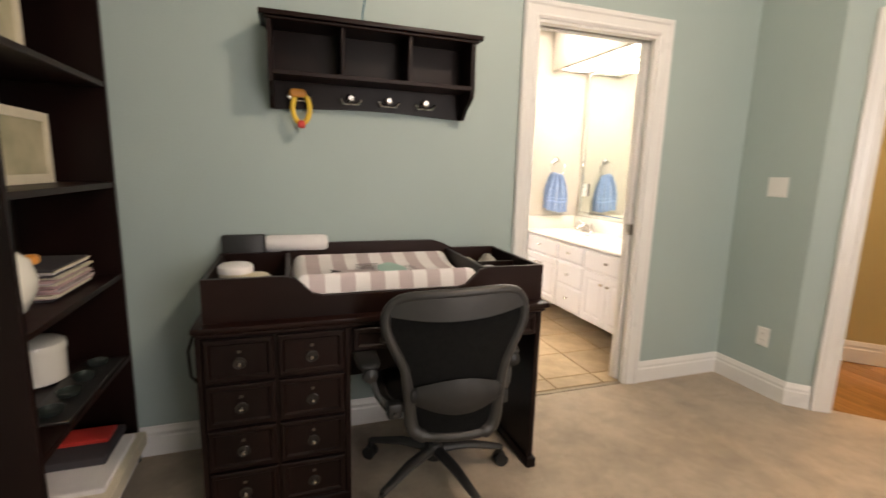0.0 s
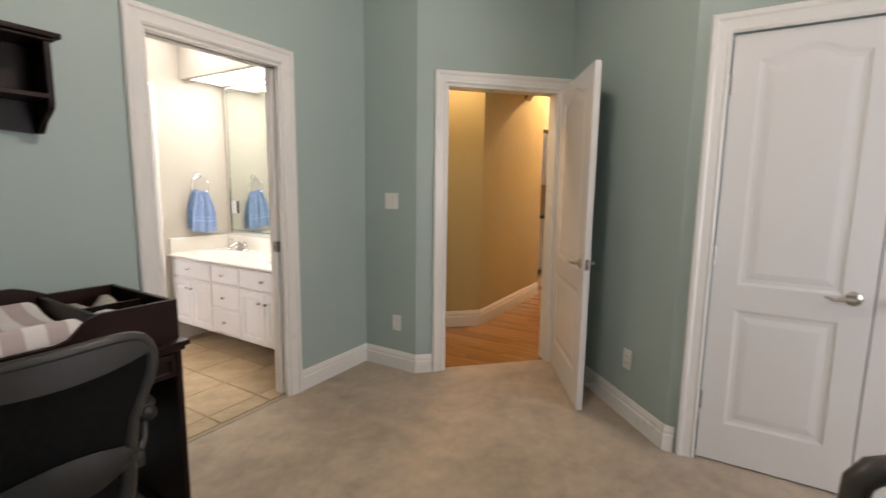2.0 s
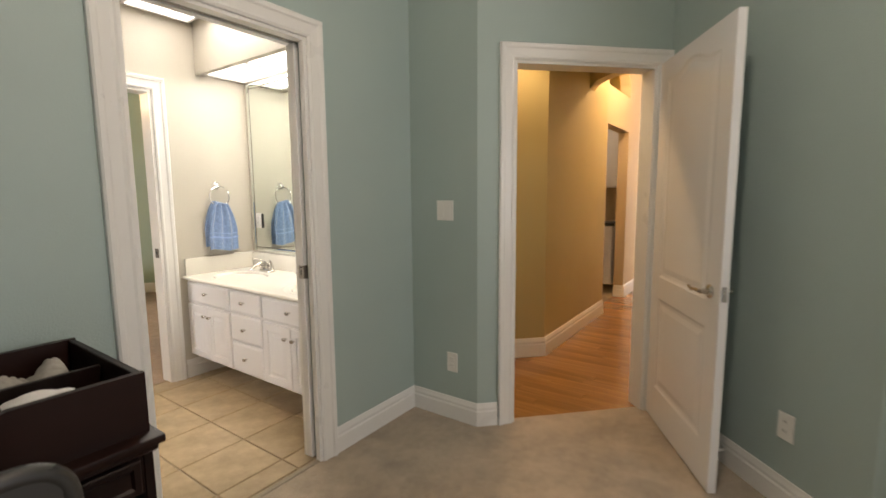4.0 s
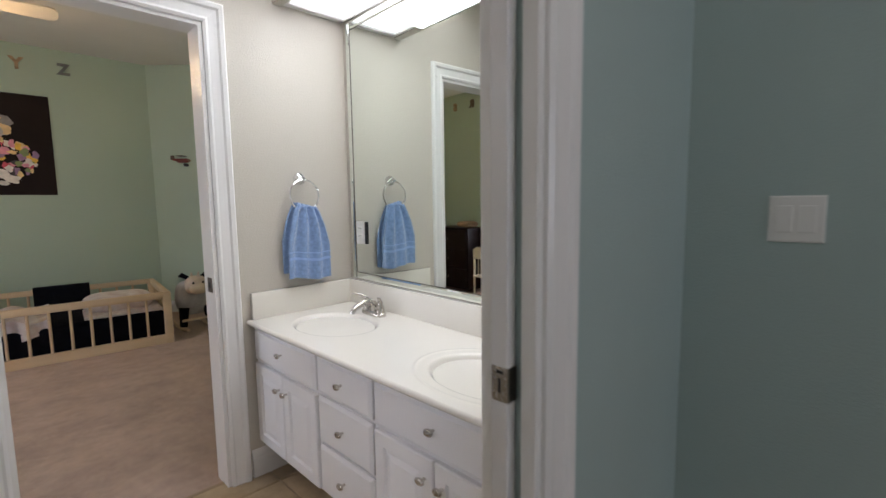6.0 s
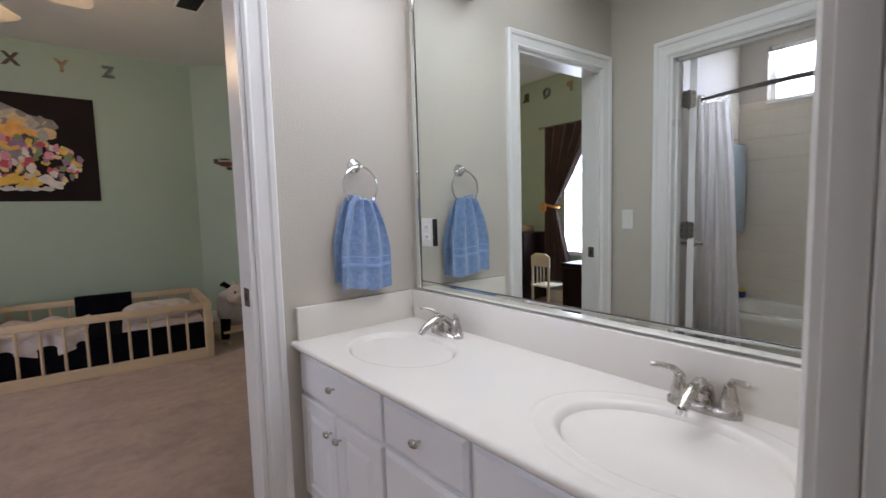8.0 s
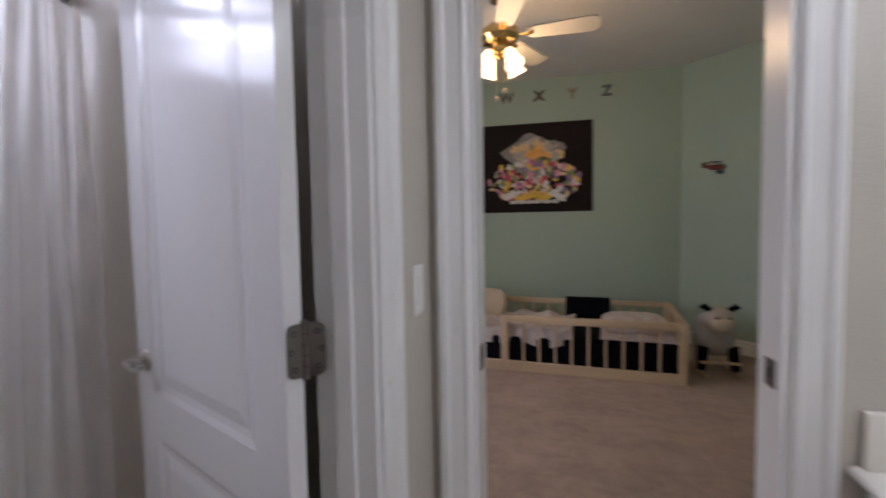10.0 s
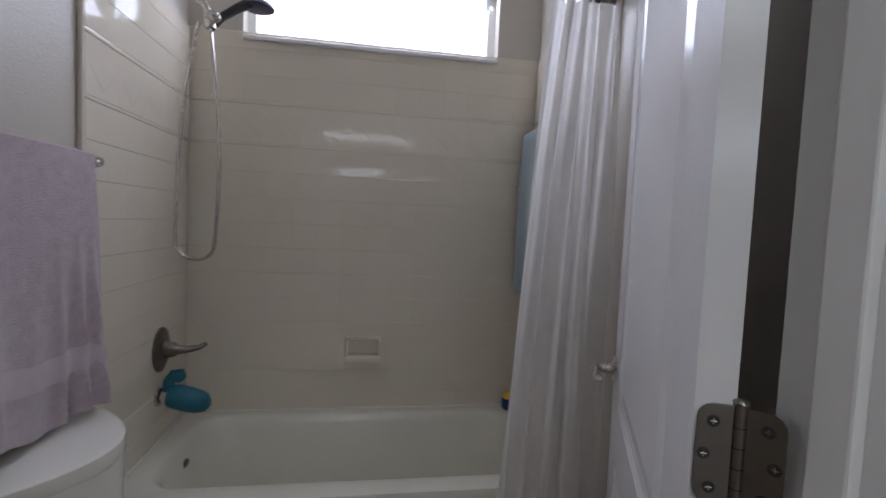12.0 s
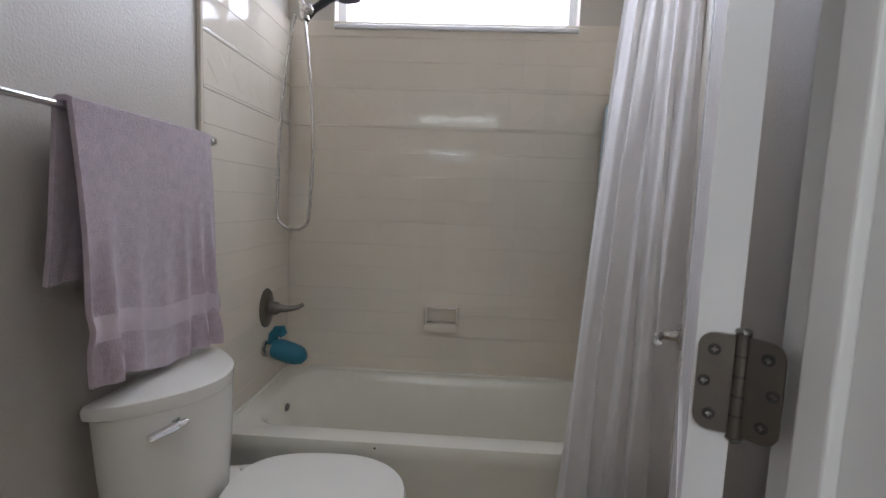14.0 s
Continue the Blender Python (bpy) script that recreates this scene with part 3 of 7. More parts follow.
single("ceiling_hall", B((2.86, 5.15, 2.2, 4.2, 2.75, 2.81)), CEIL, "white hall ceiling", "ceiling", kind="structure")
single("ceiling_living", B((5.14, 13.1, -1.1, 6.3, HL, HL + .06)), CEIL, "white living room ceiling", "ceiling", kind="structure")
single("floor_base_hall", B((2.80, 13.1, -1.1, 6.3, -.10, -.012)), GAP, "dark subfloor under the planks", "floor", kind="structure")

# arch across the hall
def arch_wall():
    y0, y1, zs, rise, zt = 2.30, 3.325, 2.30, .135, HL
    lo = []
    for k in range(25):
        f = k / 24
        lo.append((y1 + (y0 - y1) * f, zs + rise * math.sqrt(max(0, 1 - (2 * f - 1) ** 2))))
    outl = [(y0, zt), (y1, zt)] + lo
    return loft([[Vector((5.15, y, z)) for y, z in outl], [Vector((5.30, y, z)) for y, z in outl]])
single("arch_wall", arch_wall(), GOLD, "gold plaster arch across the hall", "archway", kind="structure", smooth=False)

def arch_niche():
    """Rounded head of the niche above the kitchen doorway."""
    bm = bmesh.new()
    for s in (0, 1):
        pts = [(5.80 + .92 * s, 2.862), (5.80 + .92 * s, 2.56)]
        for k in range(9):
            a = math.pi / 2 * k / 8
            pts.append((5.80 + .46 + (s * 2 - 1) * .46 * math.cos(a), 2.55 + .30 * math.sin(a)))
        loft([[Vector((x, 3.327, z)) for x, z in pts], [Vector((x, 3.443, z)) for x, z in pts]], bm)
    return bm
single("niche_head", arch_niche(), TAN, "arched head of the wall niche", "niche", kind="structure", smooth=False)
single("niche_back", B((5.70, 6.82, 3.80, 3.82, 2.40, 2.95), (5.70, 5.72, 3.447, 3.80, 2.40, 2.95), (6.80, 6.82, 3.447, 3.80, 2.40, 2.95), (5.72, 6.80, 3.447, 3.80, 2.93, 2.95), (5.72, 6.80, 3.447, 3.80, 2.44, 2.46)), GOLD, "deep shaded plaster box of the niche", "niche", kind="structure", smooth=False)

# door casings, linings, baseboards
casing("trim_bath_office", (2.125, 3.65), (1.377, 3.65), 2.03, TRIM)
casing("trim_bath_inner", (1.377, 3.772), (2.125, 3.772), 2.03, TRIM)
casing("trim_nursery_bath", (2.17, 5.305), (1.465, 5.305), 2.03, TRIM)
casing("trim_nursery_inner", (1.465, 5.43), (2.17, 5.43), 2.03, TRIM)
casing("trim_toilet_bath", (1.36, 4.94), (1.36, 4.11), 2.03, TRIM)
casing("trim_toilet_inner", (1.245, 4.11), (1.245, 4.94), 2.03, TRIM)
u45 = Vector((.7071, -.7071, 0))
hall_a, hall_b = Vector((3.005, 3.045, 0)), Vector((3.598, 2.452, 0))
casing("trim_hall_office", hall_b.xy, hall_a.xy, 2.03, TRIM)
nh = Vector((.7071, .7071, 0)) * .122
casing("trim_hall_inner", (hall_a + nh).xy, (hall_b + nh).xy, 2.03, TRIM)
casing("trim_closet", (2.75, .22), (2.75, 1.41), 2.03, TRIM)
jamb("door_lining_hall", hall_b.xy, hall_a.xy, .122, 2.03, TRIM, .016)
lining_t = jamb("door_lining_toilet", (1.36, 4.94), (1.36, 4.11), .115, 2.03, TRIM, .016)
def stop_strip(parent, boxes):
    """The thin stop moulding that the closed door rests against."""
    for bx in boxes:
        part("stop_strip", B(bx, bev=.003, seg=2), TRIM, parent, smooth=False)
stop_strip(lining_t, ((1.286, 1.322, 4.911, 4.9245, .002, 2.0), (1.286, 1.322, 4.1255, 4.139, .002, 2.0), (1.286, 1.322, 4.139, 4.911, 2.0, 2.0145)))
jamb("door_lining_nursery", (2.17, 5.305), (1.465, 5.305), .125, 2.03, TRIM, .016)
baseboard("baseboard_desk_wall", [(1.288, 3.65), (-.47, 3.65)])
baseboard("baseboard_switch_wall", [(2.942, 3.108), (2.86, 3.19), (2.86, 3.65), (2.214, 3.65)])
baseboard("baseboard_angled_wall", [(2.75, 1.507), (2.75, 1.55), (3.650, 2.382)])
baseboard("baseboard_bath_north", [(2.792, 3.79), (2.85, 5.305), (2.267, 5.305)])
baseboard("baseboard_toilet_south", [(.25, 3.772), (1.245, 3.772), (1.245, 4.01)])
baseboard("baseboard_toilet_north", [(1.245, 5.04), (1.245, 5.305), (.25, 5.305)])
baseboard("baseboard_hall_long", [(5.79, 3.325), (4.16, 3.325), (3.45, 4.035)], h=1.15)
baseboard("baseboard_pillar", [(7.60, 3.325), (6.70, 3.325)], h=1.15)
baseboard("baseboard_pillar_end", [(6.703, 3.325), (6.703, 3.445)], h=1.15)
baseboard("baseboard_nursery", [(2.267, 5.43), (3.62, 5.43), (3.62, 8.74), (2.93, 9.43), (-.75, 9.43), (-.75, 5.43), (1.37, 5.43)])
baseboard("baseboard_living", [(12.6, -1.0), (12.6, 6.2)], h=1.2)
single("trim_living_crown", B((12.50, 12.6, -1, 6.2, 3.03, 3.148), bev=.02), TRIM, "white crown moulding", "moulding", kind="structure")
single("trim_living_ledge", B((12.32, 12.6, -1, 6.2, 2.44, 2.58), (12.28, 12.6, -1, 6.2, 2.58, 2.63)), TRIM, "white display ledge along the wall", "ledge", kind="structure")

# pocket door linings of the bathroom doorway: split strips with the sliding door's edge between them
pd = thing("pocket_door", (2.125, 3.71, 0), "white sliding pocket door pushed into the wall", "door", kind="structure")
part("jamb_strip", B((2.109, 2.127, 3.650, 3.682, 0, 2.014), bev=.0015), TRIM, pd, smooth=False)
part("jamb_strip", B((2.109, 2.127, 3.744, 3.772, 0, 2.014), bev=.0015), TRIM, pd, smooth=False)
part("door_edge", B((2.101, 2.155, 3.7045, 3.742, .01, 2.01), bev=.002), DOORW, pd, smooth=False)
part("slot_shadow", B((2.133, 2.155, 3.682, 3.744, 0, 2.02)), DARKP, pd, smooth=False)
lt = part("latch_plate", B((2.099, 2.1015, 3.7025, 3.739, .925, .99), bev=.0006), NICKEL, pd, "nickel pocket door latch plate", smooth=False)
part("finger_slot", B((2.0982, 2.0992, 3.719, 3.7235, .942, .968), (2.0982, 2.0992, 3.714, 3.728, .978, .983)), DARKP, lt, smooth=False)
part("latch_side", B((2.102, 2.128, 3.7025, 3.7045, .925, .99), bev=.0004), OILB, pd, "folded side of the latch plate", smooth=False)
part("far_lining", B((1.377, 1.393, 3.650, 3.772, 0, 2.014)), TRIM, pd, smooth=False)
part("head_lining", B((1.377, 2.127, 3.650, 3.695, 2.014, 2.03), (1.377, 2.127, 3.735, 3.772, 2.014, 2.03)), TRIM, pd, smooth=False)
part("track", B((1.39, 2.105, 3.700, 3.730, 2.018, 2.032)), OILB, pd, smooth=False)
np_ = thing("nursery_strike_plate", (2.152, 5.36, .93), "small dark metal strike plate in the door lining", "strike plate")
part("plate", B((2.151, 2.1545, 5.335, 5.385, .90, .965), bev=.001), OILB, np_, smooth=False)
part("slot", B((2.1505, 2.1512, 5.350, 5.370, .92, .945)), DARKP, np_, smooth=False)
np2 = thing("nursery_door_edge_pull", (1.482, 5.36, .93), "dark metal edge pull in the pocket door", "door pull")
part("plate", B((1.4805, 1.484, 5.34, 5.38, .90, .965), bev=.001), OILB, np2, smooth=False)
part("slot", B((1.4842, 1.485, 5.354, 5.366, .92, .945)), DARKP, np2, smooth=False)

# windows
def window(name, axis, wallc, u0, u1, z0, z1, out, bars=0, label="white framed window", blinds=False, mull=True):
    """A window in a wall at x (axis 'x') or y (axis 'y') = wallc; out: +1 or -1, the way outdoors."""
    t = thing(name, (0, 0, 0), label, "window", kind="structure")
    def bx(a0, a1, b0, b1, d0, d1):
        lo, hi = sorted((wallc + out * d0, wallc + out * d1))
        return (lo, hi, a0, a1, b0, b1) if axis == 'x' else (a0, a1, lo, hi, b0, b1)
    f = .035
    part("window_frame", B(bx(u0, u0 + f, z0, z1, .07, .12), bx(u1 - f, u1, z0, z1, .07, .12), bx(u0 + f, u1 - f, z0, z0 + f, .07, .12), bx(u0 + f, u1 - f, z1 - f, z1, .07, .12)), TRIM, t, smooth=False)
    if mull:
        m = (z0 + z1) / 2
        part("meeting_rail", B(bx(u0 + f, u1 - f, m - .015, m + .015, .075, .115)), TRIM, t, smooth=False)
    g = part("pane", B(bx(u0 + f, u1 - f, z0 + f, z1 - f, .093, .097)), GLASS, t, smooth=False)
    g.visible_shadow = False
    part("window_sill", B(bx(u0 + .004, u1 - .004, z0 - .012, z0 + .008, -.025, .07), bev=.003), TRIM, t, smooth=False)
    if blinds:
        n = int((u1 - u0 - .1) / .085)
        for i in range(n):
            c = u0 + .06 + i * .085
            part("blind_slat", B(bx(c, c + .072, z0 + .04, z1 - .03, .045, .047)), CURTW, t, smooth=False)
    return t

window("window_toilet", 'x', -.49, 3.99, 5.10, 2.015, 2.47, -1, mull=False, label="high bright window above the tub")
window("window_nursery", 'x', -.75, 6.33, 7.37, .62, 2.12, -1, blinds=True, label="nursery window with vertical blinds")
window("window_office", 'y', -1.0, 1.05, 2.45, .65, 2.25, -1, label="white office window")
window("window_living", 'y', -1.0, 8.5, 12.5, .5, 2.8, -1, label="wide living room window")
# outdoors, seen only as bright haze through the panes
single("ground", B((-60, 60, -60, 60, -.5, -.2)), mat("lawn", (.07, .10, .04), .95, var=.3, scale=2), "lawn around the house", "lawn", kind="structure")
single("backdrop_west", B((-3.0, -2.95, 3.2, 8.9, -.2, 4.4)), SKYG, "overexposed bright outdoors", "outdoors", kind="structure")

# bathroom floor: big ceramic tiles in grout
single("floor_bath", B((-.6, 2.92, 3.668, 5.368, -.08, -.004)), GROUT, "tan grout bed of the tile floor", "floor", kind="structure")

# ---------- doors ----------
def place(t, m):
    t.matrix_basis = m
    return t

# hall door, standing open into the office
d1 = thing("door_hall", label="white two-panel door standing open", category="door", kind="structure")
door_leaf(d1, .785, 2.02, split=.78)
lever_handle(d1, .702, .885, .035, -1)
part("latch_plate", B((.7845, .7865, .006, .029, .855, .92), bev=.001), NICKEL, d1, smooth=False)
ang = math.degrees(math.atan2(2.045 - 2.430, 2.905 - 3.584))
place(d1, pose(3.584, 2.430, .012, 0, 0, ang))
# toilet room door, swung in against the wall
d2 = thing("door_toilet", label="white two-panel door swung open into the toilet room", category="door", kind="structure")
door_leaf(d2, .735, 2.015, split=.79)
lever_handle(d2, .670, .93, .035, -1)
aleaf = 180 - 25.0
place(d2, pose(1.238, 4.889, .012, 0, 0, aleaf))
for z in (.25, 1.068, 1.80):
    hinge(lining_t, (1.2405, 4.8915, z), .096, .036, (.80, .60, 0), (.60, -.80, 0), OILB, (-.4226, -.9063, 0))
# closet double doors
for k, (y, a, s) in enumerate(((1.405, -90, 1), (.225, 90, 1))):
    d = thing("door_closet", label="white two-panel closet door with nickel lever, closed", category="door", group="closet doors", kind="structure")
    door_leaf(d, .587, 2.015, split=.83)
    if k == 0:
        lever_handle(d, .52, .88, .035, -1, False)
        place(d, pose(2.765, 1.405, .01, 0, 0, -90))
        for z in (.30, 1.02, 1.80):
            part("hinge", tube([(.0, -.004, z - .045), (0, -.004, z + .045)], .007, 10), NICKEL, d, "nickel hinge knuckle")
    else:
        place(d, pose(2.80, .225, .01, 0, 0, 90))
        h = part("door_handle", lathe([(.030, 0), (.031, .004), (.026, .010), (.012, .013), (.011, .045)], (.52, .035, .88), 20, 'y'), NICKEL, d, "brushed nickel lever handle")
        part("lever", tube([(.52, .08, .88), (.49, .087, .884), (.45, .085, .874), (.415, .082, .886)], [.010, .010, .008, .007], 10, flat=.8), NICKEL, h)
single("wall_closet_back", B((3.3, 3.36, -.2, 1.9, 0, H)), TEAL, "dark closet interior wall", "wall", kind="structure")

# ---------- bathroom ----------
# vanity
V0, V1 = 3.79, 5.300
van = thing("vanity_cabinet", (2.57, 4.55, .17), "white painted double vanity with raised fronts, hung above the floor", "cabinet")
part("body", B((2.318, 2.845, V0, V1, .17, .732)), CABW, van, smooth=False)
def raised_front(name, y0, y1, z0, z1, flat=False):
    """A cabinet front with a bevelled field."""
    def V(y, z, d):
        return Vector((2.318 - d, y, z))
    def rect(i, d):
        return [V(y0 + i, z0 + i, d), V(y1 - i, z0 + i, d), V(y1 - i, z1 - i, d), V(y0 + i, z1 - i, d)]
    if flat:
        loops = [rect(0, .001), rect(0, .011), rect(.012, .019)]
    else:
        loops = [rect(0, .001), rect(0, .015), rect(.004, .019), rect(.045, .019), rect(.051, .011), rect(.060, .011), rect(.078, .017)]
    return part(name, loft(loops), CABW, van, smooth=False)
def knob_at(front, y, z):
    bm = lathe([(.006, 0), (.006, -.014), (.0165, -.017), (.0175, -.022), (.013, -.027), (.003, -.029)][::-1], (2.299, y, z), 16, 'x', sy=.62)
    part("knob", bm, NICKEL, front, "satin nickel knob")
f = raised_front("false_front", 4.752, 5.285, .575, .718, True); knob_at(f, 5.017, .655)
f = raised_front("cabinet_door", 5.022, 5.285, .182, .560); knob_at(f, 5.050, .495)
f = raised_front("cabinet_door", 4.752, 5.016, .182, .560); knob_at(f, 4.985, .495)
f = raised_front("drawer_front", 4.398, 4.735, .580, .718, True); knob_at(f, 4.567, .652)
f = raised_front("drawer_front", 4.398, 4.735, .388, .566, True); knob_at(f, 4.567, .478)
f = raised_front("drawer_front", 4.398, 4.735, .185, .374, True); knob_at(f, 4.567, .285)
f = raised_front("false_front", 3.825, 4.382, .575, .718, True); knob_at(f, 4.105, .655)
f = raised_front("cabinet_door", 4.112, 4.382, .182, .560); knob_at(f, 4.145, .495)
f = raised_front("cabinet_door", 3.825, 4.106, .182, .560); knob_at(f, 4.073, .495)

def counter():
    """Worktop with two oval bowls formed into it and a raised rim line round each."""
    x0, x1, zt = 2.285, 2.846, .757
    sinks = ((2.525, 4.955, .160, .212), (2.525, 4.075, .160, .220))
    nu, nv = 110, 290
    bm = bmesh.new()
    grid = []
    for i in range(nu + 1):
        row = []
        for j in range(nv + 1):
            x, y = x0 + (x1 - x0) * i / nu, V0 - .012 + (V1 + .002 - V0 + .012) * j / nv
            z = zt
            for cx, cy, rx, ry in sinks:
                e = math.hypot((x - cx) / rx, (y - cy) / ry)
                if e < 1.06:
                    q = min(1, (1.06 - e) / .50)
                    z = zt - .148 * q * q * (3 - 2 * q)
                elif e < 1.5 and cy < 4.5:
                    z = zt + .0022 * math.exp(-((e - 1.26) / .022) ** 2)
            row.append(bm.verts.new((x, y, z)))
        grid.append(row)
    for i in range(nu):
        for j in range(nv):
            bm.faces.new((grid[i][j], grid[i + 1][j], grid[i + 1][j + 1], grid[i][j + 1]))
    return bm
ct = thing("basin_worktop", (2.565, 4.55, .732), "glossy cream cultured-marble worktop with two oval basins", "worktop")
part("top", counter(), MARBLE, ct)
part("front_edge", tube([(2.289, V0 - .012, .7445), (2.289, V1 + .002, .7445)], .0125, 14), MARBLE, ct)
part("underside", B((2.288, 2.846, V0 - .012, V1 + .002, .733, .740)), MARBLE, ct, smooth=False)
def backsplash():
    """Runs along the wall, which is 2.2 degrees out of square."""
    bm = B((2.826, 2.848, V0 - .012, 5.303, .755, .880), bev=.004, seg=2)
    bmesh.ops.rotate(bm, cent=(2.848, 5.305, 0), matrix=Matrix.Rotation(radians(-2.2), 3, 'Z'), verts=bm.verts)
    return bm
part("backsplash", backsplash(), MARBLE, ct)
part("side_splash", B((2.300, 2.826, 5.281, 5.303, .755, .880), bev=.004, seg=2), MARBLE, ct)
for cy in (4.955, 4.075):
    part("drain", lathe([(.022, .600), (.022, .612), (.015, .614), (.004, .615)], (2.545, cy, 0), 18), CHROME, ct, "chrome sink drain")

def faucet(y):
    t = thing("faucet", (2.735, y, .757), "brushed nickel two-handle basin faucet", "faucet", "basin faucets")
    base = []
    for k in range(24):
        a = 2 * math.pi * k / 24
        base.append((2.735 + .026 * math.cos(a), y + (.052 + .026 * abs(math.sin(a))) * math.copysign(min(1, abs(math.sin(a)) * 1.6), math.sin(a))))
    part("base_plate", loft([[(x, yy, .756) for x, yy in base], [(x, yy, .770) for x, yy in base], [((x - 2.735) * .8 + 2.735, (yy - y) * .92 + y, .777) for x, yy in base]]), NICKEL, t)
    part("spout", tube([(2.742, y, .770), (2.738, y, .805), (2.715, y, .822), (2.675, y, .822), (2.635, y, .806), (2.618, y, .793)], [.022, .020, .0165, .014, .0125, .0115], 14), NICKEL, t)
    part("aerator", tube([(2.618, y, .795), (2.616, y, .782)], .0115, 12), CHROME, t)
    part("lift_rod", tube([(2.765, y, .770), (2.765, y, .815)], .0028, 8), NICKEL, t)
    for s in (-1, 1):
        h = part("handle", lathe([(.020, .774), (.019, .790), (.013, .815), (.011, .828), (.004, .833)], (2.735, y + s * .052, 0), 16), NICKEL, t)
        part("lever", tube([(2.735, y + s * .052, .826), (2.722, y + s * .062, .842), (2.702, y + s * .082, .850), (2.690, y + s * .100, .850)], [.009, .0075, .0065, .0055], 10), NICKEL, h)
faucet(4.955)
faucet(4.075)

# mirror with a bevelled border
mi = thing("wall_mirror", (2.848, 4.53, .885), "large frameless mirror covering the wall above the basins", "mirror")
M0, M1, Z0, Z1 = 3.79, 5.268, .888, 2.178
part("glass", B((2.843, 2.849, M0, M1, Z0, Z1)), MIRROR, mi, smooth=False)
def strip(y0, y1, z0, z1):
    b = .008
    return loft([[(2.842, y, z) for y, z in ((y0, z0), (y1, z0), (y1, z1), (y0, z1))], [(2.838, y, z) for y, z in ((y0 + b, z0 + b), (y1 - b, z0 + b), (y1 - b, z1 - b), (y0 + b, z1 - b))]])
part("bevel_strip", strip(M1 - .034, M1, Z0, Z1), MIRROR, mi, smooth=False)
part("bevel_strip", strip(M0, M1 - .036, Z0, Z0 + .032), MIRROR, mi, smooth=False)
part("bevel_strip", strip(M0, M1 - .036, Z1 - .034, Z1), MIRROR, mi, smooth=False)
for y, z0, z1 in ((M1 - .035, Z0, Z1),):
    part("bevel_joint", B((2.8405, 2.8425, y - .0015, y + .0015, z0, z1)), OILB, mi, smooth=False)
part("bevel_joint", B((2.8405, 2.8425, M0, M1 - .036, Z0 + .032, Z0 + .0345)), OILB, mi, smooth=False)
part("bevel_joint", B((2.8405, 2.8425, M0, M1 - .036, Z1 - .0365, Z1 - .0345)), OILB, mi, smooth=False)
mi.matrix_basis = Matrix.Translation((2.848, 5.305, 0)) @ Matrix.Rotation(radians(-2.2), 4, 'Z') @ Matrix.Translation((0, 4.53 - 5.305, .885))
wall_plate("mirror_outlet", (2.8365, 5.178, 1.13), (0, -1, 0), (-1, 0, 0), "outlet", .075, .118, "clear-edged outlet plate set in the mirror")
single("outlet_cutout", B((2.829, 2.8345, 5.1245, 5.1390, 1.074, 1.186), bev=.001), DARKP, "dark open edge of the mirror cut-out beside the outlet", "mirror cut-out", kind="structure", smooth=False)
wall_plate("bath_switch", (1.36, 5.185, 1.135), (0, 1, 0), (1, 0, 0), "switch", .072, .115, "white rocker switch on the cream wall")

# luminous soffit panel with a thin white grid
lp = thing("vanity_ceiling_light", (2.68, 4.54, 2.19), "recessed light box with white diffuser panels above the mirror", "light fixture")
for i in range(3):
    y0 = 3.80 + i * .495
    part("diffuser", B((2.535, 2.835, y0, y0 + .475, 2.205, 2.212)), PANELG, lp, smooth=False)
part("grid_frame", B((2.522, 2.535, 3.78, 5.30, 2.193, 2.214), (2.833, 2.842, 3.78, 5.30, 2.193, 2.214), (2.53, 2.84, 3.778, 3.80, 2.193, 2.214), (2.53, 2.84, 4.275, 4.295, 2.193, 2.214), (2.53, 2.84, 4.77, 4.79, 2.193, 2.214), (2.53, 2.84, 5.265, 5.302, 2.193, 2.214)), TRIM, lp, smooth=False)

cl = thing("ceiling_light_panel", (2.22, 4.75, 2.52), "square white diffuser light on the bathroom ceiling", "ceiling light")
part("diffuser", B((2.03, 2.41, 4.25, 5.24, 2.520, 2.530)), PANELG, cl, smooth=False)
part("frame", B((2.01, 2.03, 4.23, 5.26, 2.515, 2.549), (2.41, 2.43, 4.23, 5.26, 2.515, 2.549), (2.03, 2.41, 4.23, 4.25, 2.515, 2.549), (2.03, 2.41, 5.24, 5.26, 2.515, 2.549)), TRIM, cl, smooth=False)

# towel ring and hand towel
tr = thing("towel_ring", (2.570, 5.30, 1.385), "chrome towel ring on a round wall rose", "towel ring")
part("rose", lathe([(.006, -.050), (.010, -.030), (.012, -.012), (.026, -.008), (.029, -.003), (.029, .004)], (2.570, 5.302, 1.403), 22, 'y'), CHROME, tr)
part("ring", tube([(2.570 + .075 * math.sin(a), 5.258 + .004 * math.cos(a), 1.322 + .075 * math.cos(a)) for a in [2 * math.pi * k / 36 for k in range(36)]], .0042, 8, True), CHROME, tr)
def hand_towel(u, v):
    """u across, v along from the front hem over the ring to the back hem."""
    s = -1 + 2 * v
    front = v < .5
    d = abs(s)
    z = 1.253 - .005 + (.02 - .375 * (d - .08) if d > .08 else .02 * math.cos(d / .08 * 1.2))
    w = .036 + .074 * min(1, max(0, d - .05) * 1.9) ** .6
    x = 2.570 + (u - .5) * 2 * w
    y = 5.258 + (-1 if front else 1) * (.006 + .016 * min(1, d * 3))
    fold = .014 * math.sin(u * 19 + 1.2 * d) * (1.1 - .6 * d) * (1 if front else .5)
    z += .010 * math.sin(u * 5.2 + 1) * d
    return (x, y + (-1 if front else 1) * (fold if front else abs(fold)), z if front else z + .02 * (1 - u))
